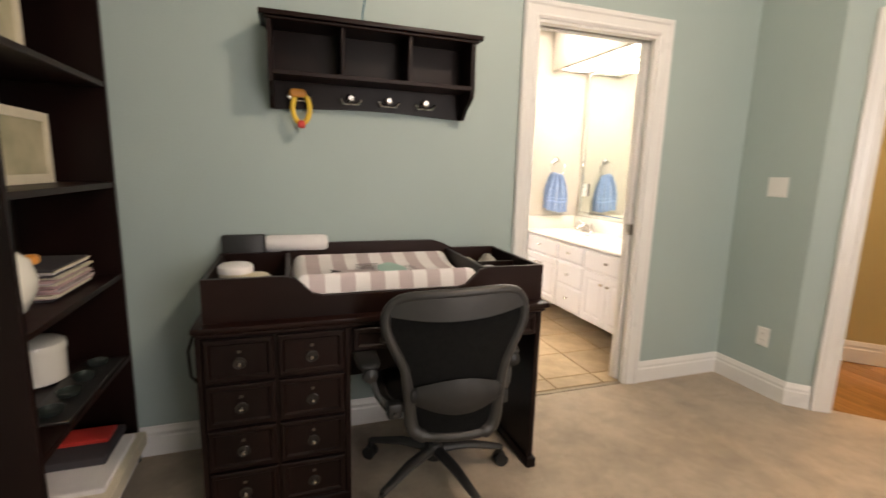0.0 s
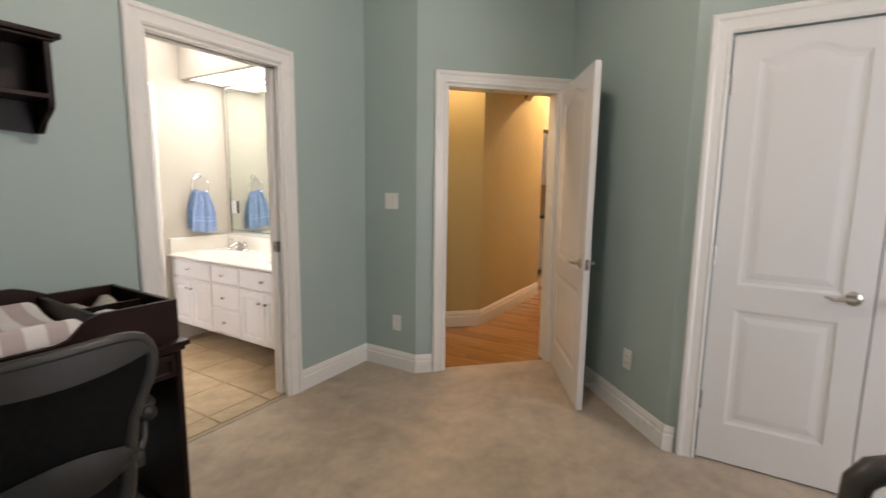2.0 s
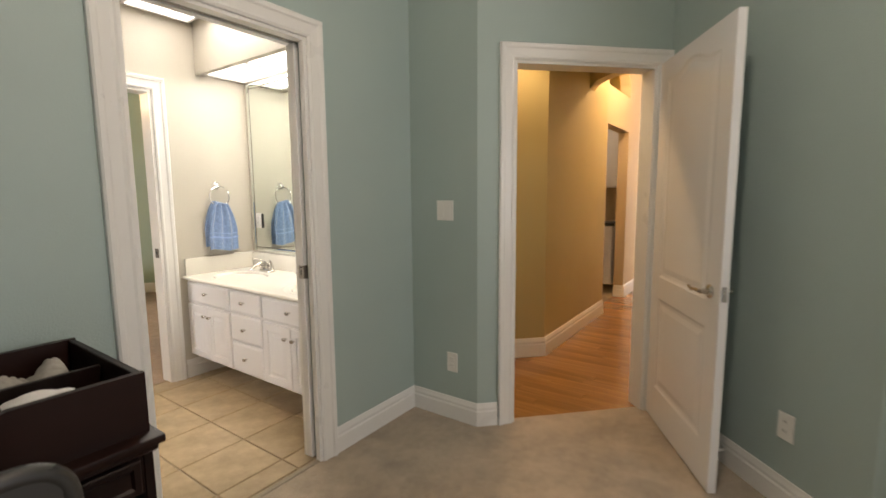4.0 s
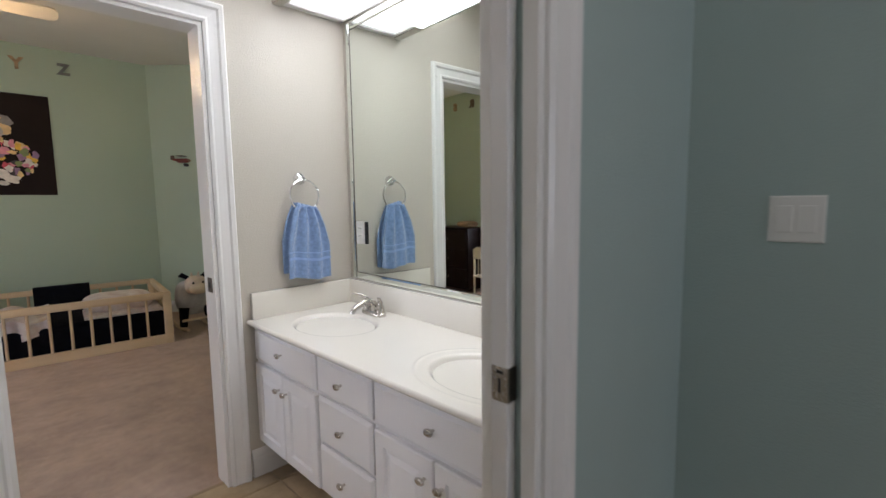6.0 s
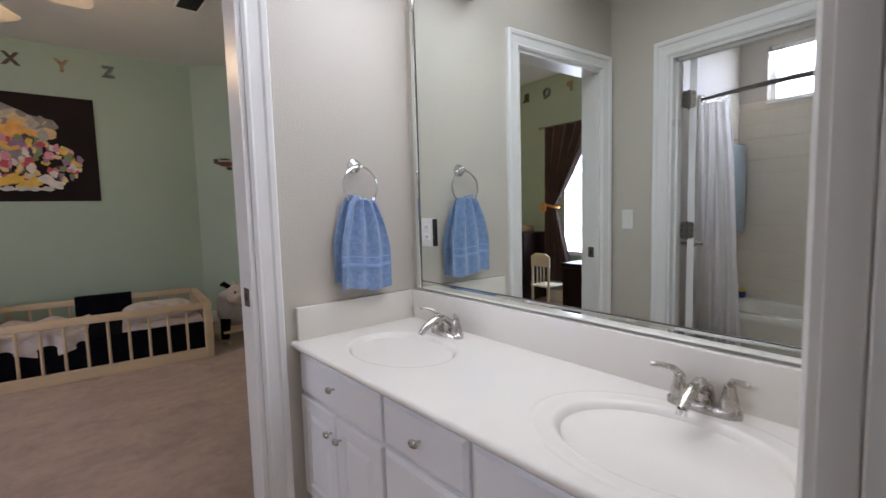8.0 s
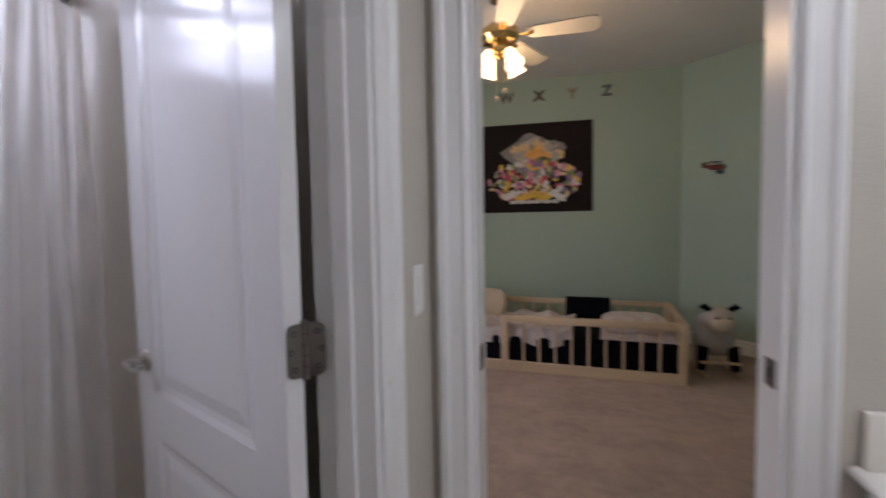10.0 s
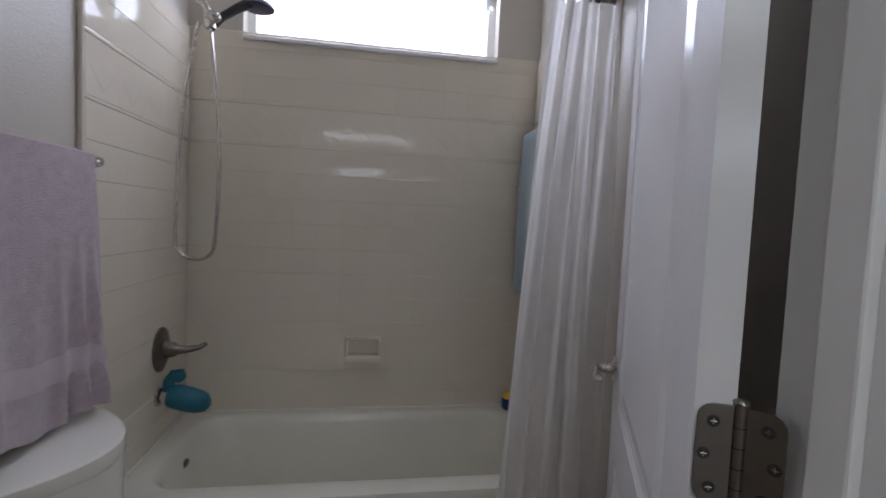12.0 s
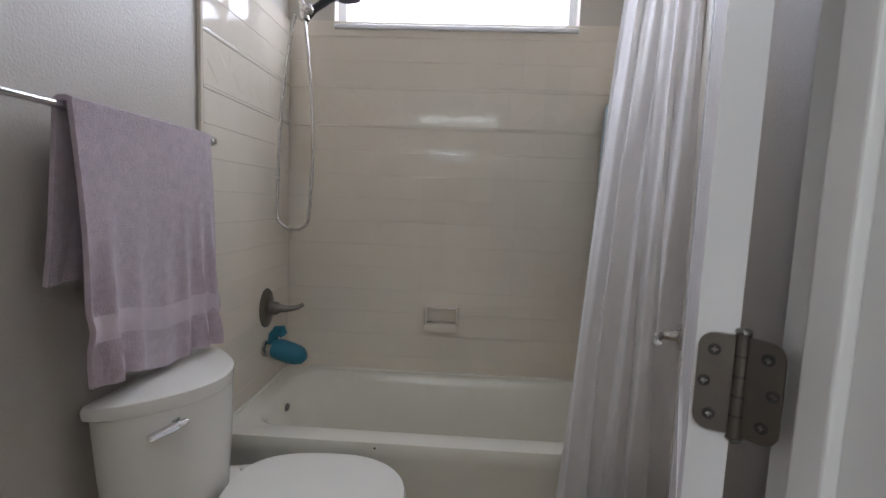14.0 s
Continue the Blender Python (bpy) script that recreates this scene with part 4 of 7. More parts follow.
tw = thing("hand_towel", (2.570, 5.258, .93), "blue terry hand towel hung through the ring", "towel")
part("cloth", sheet(hand_towel, 44, 70, .009), BLUET, tw)
def hand_band(u, v):
    x, y, z = hand_towel(u, .118 + .016 * v)
    return (x, y - .006, z)
part("woven_band", sheet(lambda u, v: (lambda p: (p[0], p[1] - .006, p[2]))(hand_towel(u, .165 + .006 * v)), 44, 2, .003), mat("blue_hem_line", (.30, .43, .70), .7, var=.05, scale=30), tw)
part("woven_band", sheet(hand_band, 44, 3, .003), mat("blue_band_weave", (.29, .42, .69), .7, var=.05, scale=30, bump=.3, bscale=500), tw, "flat woven band above the hem")

# bathroom floor tiles
TB = thing("floor_tile_field", (0, 0, 0), "tan ceramic floor tiles", "floor", kind="structure")
def tile_mesh(w, h, bev, th, material, name):
    bm = loft([[(0, 0, -th), (w, 0, -th), (w, h, -th), (0, h, -th)], [(0, 0, -bev), (w, 0, -bev), (w, h, -bev), (0, h, -bev)], [(bev, bev, 0), (w - bev, bev, 0), (w - bev, h - bev, 0), (bev, h - bev, 0)]])
    return finish(name, bm, material)
tm = tile_mesh(.328, .334, .003, .010, TILEF, "tile")
for i in range(-9, 3):
    for j in range(-2, 4):
        x0, y0 = 2.015 + i * .335, 4.172 + j * .3405
        if x0 < -.15 or x0 > 2.80:
            continue
        ya, yb = max(y0, 3.70), min(y0 + .334, 5.36)
        if yb - ya < .03:
            continue
        o = new("tile", tm if yb - ya > .333 else tile_mesh(.328, yb - ya, .003, .010, TILEF, "tile"))
        o.location = (x0, ya, .0035)
        o.parent = TB
single("threshold_strip", B((1.465, 2.17, 5.352, 5.372, -.002, .006), bev=.002), mat("wood_threshold", (.30, .22, .14), .5, var=.2), "thin threshold strip at the nursery carpet", "threshold", kind="structure")
single("threshold_office", B((1.41, 2.112, 3.655, 3.675, -.002, .007), bev=.002), mat("carpet_edge", (.34, .29, .22), .9, var=.2), "carpet edge strip in the doorway", "threshold", kind="structure")

# ---------- toilet room ----------
TW = .1085
def surround(name, label):
    return thing(name, (0, 0, 0), label, "wall tiles", kind="structure")
tq = tile_mesh(TW - .0025, TW - .0025, .004, .008, TILEW, "tile")
def row_tile(w, h):
    """A wall tile with eased upper and lower edges, butted tight at the sides."""
    s, b = .00008, .0012
    return finish("tile", loft([[(s, 0, -.008), (w - s, 0, -.008), (w - s, h, -.008), (s, h, -.008)], [(s, 0, -b), (w - s, 0, -b), (w - s, h, -b), (s, h, -b)], [(s, b, 0), (w - s, b, 0), (w - s, h - b, 0), (s, h - b, 0)]]), TILEW)
def tile_wall(parent, origin, ux, uz_out, length, holes=()):
    """Lays square tiles from origin along ux up to the trim; a band of taller tiles at eye height."""
    ux, out = Vector(ux), Vector(uz_out)
    up = Vector((0, 0, 1))
    n = math.ceil(length / TW)
    rot = Matrix((ux, up, out)).transposed().to_4x4()
    z = .37
    rows = []
    while z < 1.55:
        rows.append((z, TW))
        z += TW
    rows.append((z + .012, .162))
    z2 = z + .012 + .165 + .012
    while z2 < 2.03 - .02:
        rows.append((z2, min(TW, 2.035 - z2)))
        z2 += TW
    cache = {}
    for zr, hr in rows:
        wide = .162 if hr > .13 else TW
        for k in range(math.ceil(length / wide)):
            w = min(wide, length - k * wide)
            if w < .015:
                continue
            key = (round(w, 4), round(hr, 4))
            if key not in cache:
                cache[key] = row_tile(w, hr - .0003)
            o = new("tile", cache[key])
            o.matrix_basis = Matrix.Translation(Vector(origin) + ux * (k * wide) + up * zr + out * .009) @ rot
            o.parent = parent
            if wide > .13 and w > .15:
                c = Vector(origin) + ux * (k * wide + w / 2) + up * (zr + hr / 2) + out * .010
                r = .062
                dia = [c + ux * r, c + up * r, c - ux * r, c - up * r]
                part("diamond_inlay", loft([dia, [p + out * .0006 for p in [c + ux * (r - .006), c + up * (r - .006), c - ux * (r - .006), c - up * (r - .006)]]]), TILEW, parent, smooth=False)
    for za, zb in ((z, z + .012), (z + .174, z + .189)):
        p, q = Vector(origin), Vector(origin) + ux * length + out * .0098
        part("liner", B((min(p.x, q.x), max(p.x, q.x), min(p.y, q.y), max(p.y, q.y), za, zb), bev=.0025, seg=2), TILEW, parent)
    for zl in (.37 + TW * 5 - .005, .37 + TW * 3.4):
        a = Vector(origin) + up * (zl + .006) + out * .008
        part("liner", tube([a, a + ux * length], .0020, 8), TILEW, parent)
sw_ = surround("tile_surround_west", "cream glazed square tiles behind the tub")
part("grout_bed", B((-.490, -.485, 3.776, 5.301, .36, 2.04)), GROUTW, sw_, smooth=False)
tile_wall(sw_, (-.486, 5.292, 0), (0, -1, 0), (1, 0, 0), 1.505)
ss_ = surround("tile_surround_south", "cream glazed square tiles on the shower wall")
part("grout_bed", B((-.484, .235, 3.773, 3.778, .36, 2.04), (.205, .235, 3.773, 3.778, .03, .36)), GROUTW, ss_, smooth=False)
tile_wall(ss_, (.228, 3.777, 0), (-1, 0, 0), (0, 1, 0), .702)
part("edge_trim", B((.229, .240, 3.773, 3.787, .14, 2.05), bev=.003), GROUTW, ss_, "raised tile edge trim")
sn_ = surround("tile_surround_north", "cream glazed square tiles at the tub end")
part("grout_bed", B((-.484, .235, 5.299, 5.304, .36, 2.04)), GROUTW, sn_, smooth=False)
tile_wall(sn_, (-.474, 5.300, 0), (1, 0, 0), (0, -1, 0), .702)

def tub_mesh():
    x0, x1, y0, y1, zr = -.478, .198, 3.790, 5.290, .402
    def rr(ix0, ix1, iy, z, rad, n=8):
        a0, a1, b0, b1 = x0 + ix0, x1 - ix1, y0 + iy, y1 - iy
        pts = []
        for cx, cy, st in ((a1 - rad, b1 - rad, 0), (a0 + rad, b1 - rad, 90), (a0 + rad, b0 + rad, 180), (a1 - rad, b0 + rad, 270)):
            for k in range(n + 1):
                a = radians(st + 90 * k / n)
                pts.append((cx + rad * math.cos(a), cy + rad * math.sin(a), z))
        return pts
    return loft([rr(.0, .012, 0, 0, .004), rr(0, .010, 0, zr - .075, .004), rr(0, .0, 0, zr - .055, .006), rr(0, 0, 0, zr - .012, .008), rr(.004, .004, .004, zr, .012),
                 rr(.045, .085, .070, zr, .11), rr(.052, .094, .078, zr - .006, .12), rr(.064, .106, .092, zr - .035, .13), rr(.095, .135, .17, .075, .16), rr(.15, .19, .26, .055, .12), rr(.29, .32, .6, .052, .03)])
tb = thing("bathtub", (-.14, 4.54, 0), "off-white enamelled alcove bathtub", "bathtub")
part("shell", tub_mesh(), TUBM, tb)
part("overflow_plate", lathe([(.042, 0), (.043, .006), (.036, .011), (.006, .013)], (-.19, 3.884, .297), 22, 'y'), OILB, tb, "round dark overflow plate")
part("wall_bead", B((-.487, -.470, 3.785, 5.295, .398, .410), (-.487, .19, 3.783, 3.797, .398, .410), (-.487, .19, 5.283, 5.297, .398, .410), bev=.003), TUBM, tb)

part("drain_button", lathe([(.004, 0), (.004, .0015), (.001, .002)], (.1985, 4.352, .386), 10, 'x'), SLOT, tb, "small dark plug in the rim")

def toilet():
    t = thing("toilet", (.635, 4.15, 0), "white two-piece toilet with the lid closed", "toilet")
    cx = .554
    def dshape(w, y0, bow, z, n=26, edge=.052):
        """Bow-fronted outline: straight back, short sides, a shallow arc in front."""
        pts = [(cx + w / 2 - .006, y0, z), (cx + w / 2, y0 + .008, z)]
        for k in range(n + 1):
            u = 1 - 2 * k / n
            soft = .016 * max(0, (abs(u) - .9) / .1) ** 2
            pts.append((cx + w / 2 * u, y0 + edge - soft + bow * (1 - u * u), z))
        pts += [(cx - w / 2, y0 + .008, z), (cx - w / 2 + .006, y0, z)]
        return pts
    part("tank", loft([dshape(.345, 3.835, .120, .414), dshape(.365, 3.832, .132, .44), dshape(.400, 3.830, .142, .60), dshape(.418, 3.828, .146, .728)]), PORC, t)
    part("tank_lid", loft([dshape(.428, 3.824, .150, .729), dshape(.442, 3.821, .154, .734), dshape(.444, 3.820, .155, .752), dshape(.434, 3.824, .150, .762), dshape(.38, 3.845, .115, .767)]), PORC, t)
    part("bolt_cover", lathe([(.010, 0), (.008, .006), (.002, .008)], (cx - .10, 4.02, .445), 12), PORC, t)
    lv = part("flush_lever", tube([(cx + .112, 3.930, .690), (cx + .118, 3.978, .690)], .017, 14), CHROME, t, "chrome flush lever")
    part("lever_arm", tube([(cx + .108, 3.985, .691), (cx + .140, 3.975, .688), (cx + .182, 3.944, .680)], [.011, .015, .012], 10, flat=.7), CHROME, lv)
    def oval(w, y0, y1, z, n=36):
        cy = y0 + (y1 - y0) * .56
        pts = []
        for k in range(n):
            a = 2 * math.pi * k / n
            s, c = math.sin(a), math.cos(a)
            r = (y1 - cy) if s > 0 else (cy - y0)
            pts.append((cx + w / 2 * math.copysign(abs(c) ** (.95 if s > 0 else .7), c), cy + r * math.copysign(abs(s) ** (.95 if s > 0 else .78), s), z))
        return pts
    part("bowl", loft([oval(.22, 3.95, 4.36, 0), oval(.24, 3.94, 4.38, .06), oval(.24, 3.93, 4.40, .16), oval(.33, 3.90, 4.47, .30), oval(.365, 3.84, 4.505, .39), oval(.370, 3.83, 4.51, .415), oval(.33, 3.86, 4.48, .422)]), PORC, t)
    part("seat", loft([oval(.352, 4.03, 4.500, 0.423), oval(.360, 4.025, 4.505, 0.432), oval(.358, 4.025, 4.503, 0.444)]), PORC, t)
    part("lid", loft([oval(.354, 4.028, 4.498, 0.447), oval(.360, 4.025, 4.503, 0.454), oval(.354, 4.03, 4.498, 0.464), oval(.28, 4.08, 4.45, 0.469)]), PORC, t, "closed smooth toilet lid")
    for s in (-1, 1):
        part("seat_hinge", tube([(cx + s * .075 - .018, 4.030, 0.442), (cx + s * .075 + .018, 4.030, 0.442)], .010, 10), PORC, t)
    part("deck", B((cx - .15, cx + .15, 3.835, 4.06, .34, 0.416), bev=.012, seg=2), PORC, t)
    return t
toilet()

tbr = thing("towel_bar", (.62, 3.83, 1.39), "chrome towel bar on turned posts", "towel bar")
part("bar", tube([(.30, 3.845, 1.388), (.965, 3.845, 1.388)], .0085, 12), CHROME, tbr)
for x in (.300, .962):
    p = part("post", lathe([(.026, 0), (.026, .006), (.014, .014), (.011, .05), (.015, .062), (.016, .080), (.010, .092), (.003, .094)], (x, 3.772, 1.388), 18, 'y'), CHROME, tbr)
def bath_towel(u, v):
    """u along the bar, v from the front hem over the bar to the back hem."""
    x = .335 + u * .475
    if v < .62:
        d = (.62 - v) / .62
        z = 1.395 - d * .590
        y = 3.862 + .018 * d
    elif v < .66:
        a = (v - .62) / .04 * math.pi
        z = 1.395 + .008 * math.sin(a)
        y = 3.845 + .017 * math.cos(a)
        d = 0
    else:
        d = (v - .66) / .34
        z = 1.395 - d * .30
        y = 3.828 - .012 * d
        x += .02 * d
        z = 1.395 - d * .38
    ease = min(1, max(0, (d - .22) / .55))
    gather = 1 - .6 * math.exp(-((d - .79) / .05) ** 2) + .25 * min(1, max(0, (d - .85) / .08))
    wave = math.sin(2 * math.pi * (3.6 * u + .35 * math.sin(4.1 * u + .4)) + .9 * (1 - d))
    fold = gather * ease * ease * .017 * (1 - 2 * abs(wave) ** 1.2) * (.55 + .45 * math.sin(u * 7.3 + 1)) + .016 * math.sin(u * 5.5 + 2) * d
    x += (u - .5) * (-.07 * d + .03 * d * d) + .030 * (u - .2) * d
    z += (.012 * math.sin(u * 9.0 + .4) - .030 * (1 - u) + .020 * u) * d
    return (x, y + (fold + .012 * d if v < .62 else -abs(fold) * .3 + .004), z)
bt = thing("bath_towel", (.61, 3.86, .85), "pale mauve terry bath towel draped over the bar", "towel")
part("cloth", sheet(bath_towel, 96, 110, .011), MAUVE, bt)
def mauve_band(u, v):
    x, y, z = bath_towel(u, .100 + .058 * v)
    return (x, y + .0062, z)
part("woven_band", sheet(mauve_band, 96, 6, .003), mat("mauve_band_weave", (.60, .515, .545), .7, var=.04, scale=20, bump=.25, bscale=600), bt, "smooth woven band near the hem")

# shower fittings
sh = thing("hand_shower", (-.20, 3.80, 1.09), "dark hand shower with a looped metal hose", "shower")
part("wall_flange", lathe([(.030, 0), (.028, .008), (.012, .012)], (-.19, 3.782, 2.06), 18, 'y'), NICKEL, sh)
part("shower_arm", tube([(-.19, 3.79, 2.06), (-.19, 3.86, 2.06), (-.20, 3.93, 2.02), (-.205, 3.95, 1.985)], .011, 12), NICKEL, sh)
part("bracket", tube([(-.205, 3.95, 1.99), (-.205, 3.955, 1.935)], .019, 14), NICKEL, sh)
part("ball_joint", lathe([(.006, -.024), (.020, -.014), (.024, 0), (.020, .014), (.006, .024)], (-.205, 3.965, 1.975), 16, 'y'), NICKEL, sh)
part("wand", tube([(-.205, 3.955, 1.935), (-.225, 3.985, 1.985), (-.255, 4.030, 2.035), (-.285, 4.065, 2.070)], [.013, .015, .017, .020], 14), DARKP, sh, "black hand shower handle")
part("spray_head", lathe([(.02, .03), (.052, .018), (.060, .004), (.056, 0), (.01, -.002)][::-1], (-.305, 4.095, 2.062), 22), mat("violet_plastic", (.05, .035, .08), .4, var=.1), sh)
lo = [(-.200 - .010 * math.sin(q * 3.1) - .012 * q, 3.955 + .050 * math.sin(q * 1.7) - .031 * q ** 2, 1.935 - .78 * q) for q in [k / 16 for k in range(17)]]
turn = [(-.214 - .015 * math.sin(a), 3.905 + .069 * math.cos(a), 1.155 - .064 * math.sin(a)) for a in [math.pi * k / 10 for k in range(1, 10)]]
hi = [(-.220 + .012 * q, 3.836 + .018 * q + .060 * q ** 3, 1.155 + .80 * q) for q in [k / 16 for k in range(17)]]
part("hose", tube(lo + turn + hi, .0068, 9), NICKEL, sh, "ribbed metal shower hose")
vv = thing("shower_valve", (-.225, 3.79, .747), "nickel shower valve with an oval plate and lever", "shower valve")
part("escutcheon", lathe([(.085, 0), (.084, .006), (.070, .012), (.030, .016), (.028, .05), (.022, .058)], (-.225, 3.786, .750), 30, 'y', sx=.80, sy=1.0), OILB, vv)
part("lever", tube([(-.225, 3.84, .750), (-.228, 3.875, .748), (-.245, 3.915, .752), (-.255, 3.94, .766)], [.020, .014, .010, .008], 12), OILB, vv)
wh = thing("tub_spout", (-.21, 3.80, .57), "tub spout with a teal whale-shaped rubber cover", "tub spout")
part("spout_flange", lathe([(.036, 0), (.036, .010), (.026, .016), (.024, .10)], (-.21, 3.786, .575), 20, 'y'), NICKEL, wh)
part("whale_body", tube([(-.21, 3.822, .578), (-.212, 3.845, .575), (-.215, 3.885, .562), (-.218, 3.925, .550), (-.22, 3.952, .545), (-.22, 3.965, .545)], [.038, .045, .046, .043, .034, .016], 18), WHALE, wh)
part("whale_tail", tube([(-.21, 3.825, .600), (-.212, 3.822, .632), (-.214, 3.838, .652), (-.216, 3.862, .650), (-.217, 3.876, .640)], [.016, .013, .015, .018, .006], 12, flat=1.6), WHALE, wh)
sd = thing("soap_dish", (-.47, 4.535, .64), "cream ceramic soap dish set in the tiles", "soap dish")
part("back_plate", B((-.482, -.462, 4.452, 4.618, .634, .741), bev=.007, seg=2), TILEW, sd)
part("tray", B((-.464, -.398, 4.458, 4.612, .632, .664), (-.464, -.420, 4.458, 4.470, .656, .735), (-.464, -.420, 4.600, 4.612, .656, .735), (-.464, -.440, 4.470, 4.600, .727, .738), (-.412, -.405, 4.466, 4.604, .656, .668), bev=.003, seg=2), TILEW, sd)
cr = thing("shower_curtain_rod", (.22, 4.54, 1.99), "dark nickel curved double curtain rod", "curtain rod")
part("rod", tube([(.215 + .16 * math.sin(math.pi * q), 3.79 + 1.50 * q, 2.00) for q in [k / 24 for k in range(25)]], .0125, 12), OILB, cr)
part("inner_rod", tube([(.150 + .10 * math.sin(math.pi * q), 3.79 + 1.50 * q, 2.015) for q in [k / 24 for k in range(25)]], .0095, 12), OILB, cr)
for y in (3.786, 5.294):
    part("end_flange", lathe([(.036, -.007), (.036, .007)], (.19, y, 2.005), 20, 'y'), OILB, cr)
def shower_curtain(u, v):
    """u across the gathered folds, v from hem to rod."""
    top = v ** 1.4
    y0, y1 = 4.938 + .145 * top, 5.285
    y = y0 + (y1 - y0) * u
    amp = .011 + .015 * (1 - v)
    x = .262 + amp * math.sin(u * 33 + .8 * math.sin(3 * v)) + .012 * math.sin(u * 11 + 4 * v) + .0032 * math.sin(u * 87 + 6 * v) + .0025 * math.sin(u * 53 - 9 * v) + .020 * (1 - v)
    return (x, y + .008 * math.sin(u * 25 + v * 5), .06 + 1.895 * v + .008 * math.cos(u * 34) * v)
sc = thing("shower_curtain", (.26, 5.12, .06), "white fabric shower curtain gathered to one side", "curtain")
part("cloth", sheet(shower_curtain, 260, 60, 0), CURTW, sc)
for k in range(8):
    y = 5.10 + k * .025
    part("curtain_ring", tube([(.235 + .020 * math.cos(a), y, 1.985 + .026 * math.sin(a)) for a in [2 * math.pi * i / 14 for i in range(14)]], .0022, 6, True), CHROME, sc)
bl = thing("blue_towel_bar", (-.28, 5.26, 1.69), "thin chrome bar at the tub end", "towel bar")
part("bar", tube([(-.47, 5.245, 1.695), (.16, 5.245, 1.695)], .007, 10), CHROME, bl)
for x in (-.46, .15):
    part("post", tube([(x, 5.30, 1.695), (x, 5.245, 1.695)], .010, 12), CHROME, bl)
def sky_towel(u, v):
    s = -1 + 2 * v
    d = abs(s)
    fr = s < 0
    return (-.45 + .42 * u, 5.245 + (-1 if fr else 1) * (.010 + .010 * min(1, 3 * d)) - (.008 * math.sin(u * 16) * d if fr else 0), 1.705 - .73 * d - .01 * math.sin(u * 4) * d)
st = thing("pale_blue_towel", (-.24, 5.245, .97), "pale grey-blue bath towel hanging over the tub end bar", "towel")
part("cloth", sheet(sky_towel, 50, 60, .009), SKYT, st)
bo = thing("toy_cup", (-.44, 5.235, .403), "small blue toy cup with a yellow top", "bath toy")
part("cup", lathe([(.026, 0), (.034, .010), (.036, .045), (.033, .055)], (-.432, 5.225, .403), 20), NAVYP, bo)
part("cap", lathe([(.033, .055), (.032, .068), (.022, .082), (.006, .087)], (-.432, 5.225, .402), 20), YELLOW, bo)

# stand-in block for an unidentified flat blue item on the floor
bs = thing("bath_step", (.27, 3.90, 0), "low blue block beside the toilet, standing in for an unidentified flat item", "step stool")
part("body", B((.235, .345, 3.80, 4.10, 0, .125), bev=.012, seg=2), WHALE, bs)
part("top", B((.228, .352, 3.795, 4.108, .125, .148), bev=.008, seg=2), mat("sky_blue_plastic", (.10, .30, .42), .4, var=.05), bs)

# ---------- office ----------
# desk with a bank of drawers
DX0, DX1, DY0, DY1, DZ = -.13, 1.19, 3.075, 3.615, .752
dk = thing("desk", ((DX0 + DX1) / 2, 3.34, 0), "espresso-stained wooden desk with a bank of small drawers", "desk")
part("top", B((DX0, DX1, DY0, DY1, DZ - .022, DZ), bev=.006, seg=2), ESPRESSOX, dk)
part("top_moulding", B((DX0 + .012, DX1 - .012, DY0 + .012, DY1, DZ - .040, DZ - .022), bev=.005), ESPRESSOX, dk)
part("pedestal", B((-.115, .375, 3.100, 3.60, .055, DZ - .040)), ESPRESSO, dk, smooth=False)
part("plinth", B((-.122, .382, 3.092, 3.605, 0, .058), bev=.006), ESPRESSO, dk, smooth=False)
part("corner_post", B((-.121, -.100, 3.094, 3.115, .05, DZ - .04), bev=.003), ESPRESSO, dk, smooth=False)
part("corner_post", B((.360, .381, 3.094, 3.115, .05, DZ - .04), bev=.003), ESPRESSO, dk, smooth=False)
part("side_panel", B((1.145, 1.168, 3.10, 3.60, .045, DZ - .040), bev=.003), ESPRESSO, dk, smooth=False)
part("side_foot", B((1.135, 1.180, 3.085, 3.61, 0, .047), bev=.008, seg=2), ESPRESSO, dk)
part("modesty_panel", B((.375, 1.145, 3.575, 3.590, .30, DZ - .04)), ESPRESSO, dk, smooth=False)
def drawer(x0, x1, z0, z1, y=3.100):
    """A drawer front with a sunk field, an edge bead, a round cup pull and a label holder."""
    def rect(i, d):
        return [(x0 + i, y - d, z0 + i), (x1 - i, y - d, z0 + i), (x1 - i, y - d, z1 - i), (x0 + i, y - d, z1 - i)]
    f = part("drawer_front", loft([rect(0, .001), rect(0, .012), rect(.004, .015), rect(.016, .015), rect(.022, .008)]), ESPRESSO, dk, smooth=False)
    cx, cz = (x0 + x1) / 2, (z0 + z1) / 2
    k = part("ring_pull", tube([(cx + .019 * math.cos(a), y - .011, cz - .012 + .019 * math.sin(a)) for a in [2 * math.pi * q / 20 for q in range(20)]], .0032, 8, True), PULLM, f, "antique metal round pull")
    part("backplate", lathe([(.021, -.0085), (.021, -.0095), (.017, -.010)][::-1], (cx, y, cz - .012), 18, 'y'), PULLM, k)
    part("pull_knob", lathe([(.005, -.026), (.0078, -.022), (.0045, -.015), (.0045, -.009)], (cx, y, cz - .014), 14, 'y'), NICKEL, k)
    part("label_holder", B((cx - .006, cx + .006, y - .012, y - .008, cz + .024, cz + .034), bev=.001), OILB, f, smooth=False)
for c0, c1 in ((-.098, .120), (.134, .357)):
    for r_ in range(4):
        z1 = .705 - r_ * .162
        drawer(c0, c1, z1 - .150, z1)
for c0, c1 in ((.392, .620), (.640, .868), (.888, 1.135)):
    drawer(c0, c1, .620, .705)
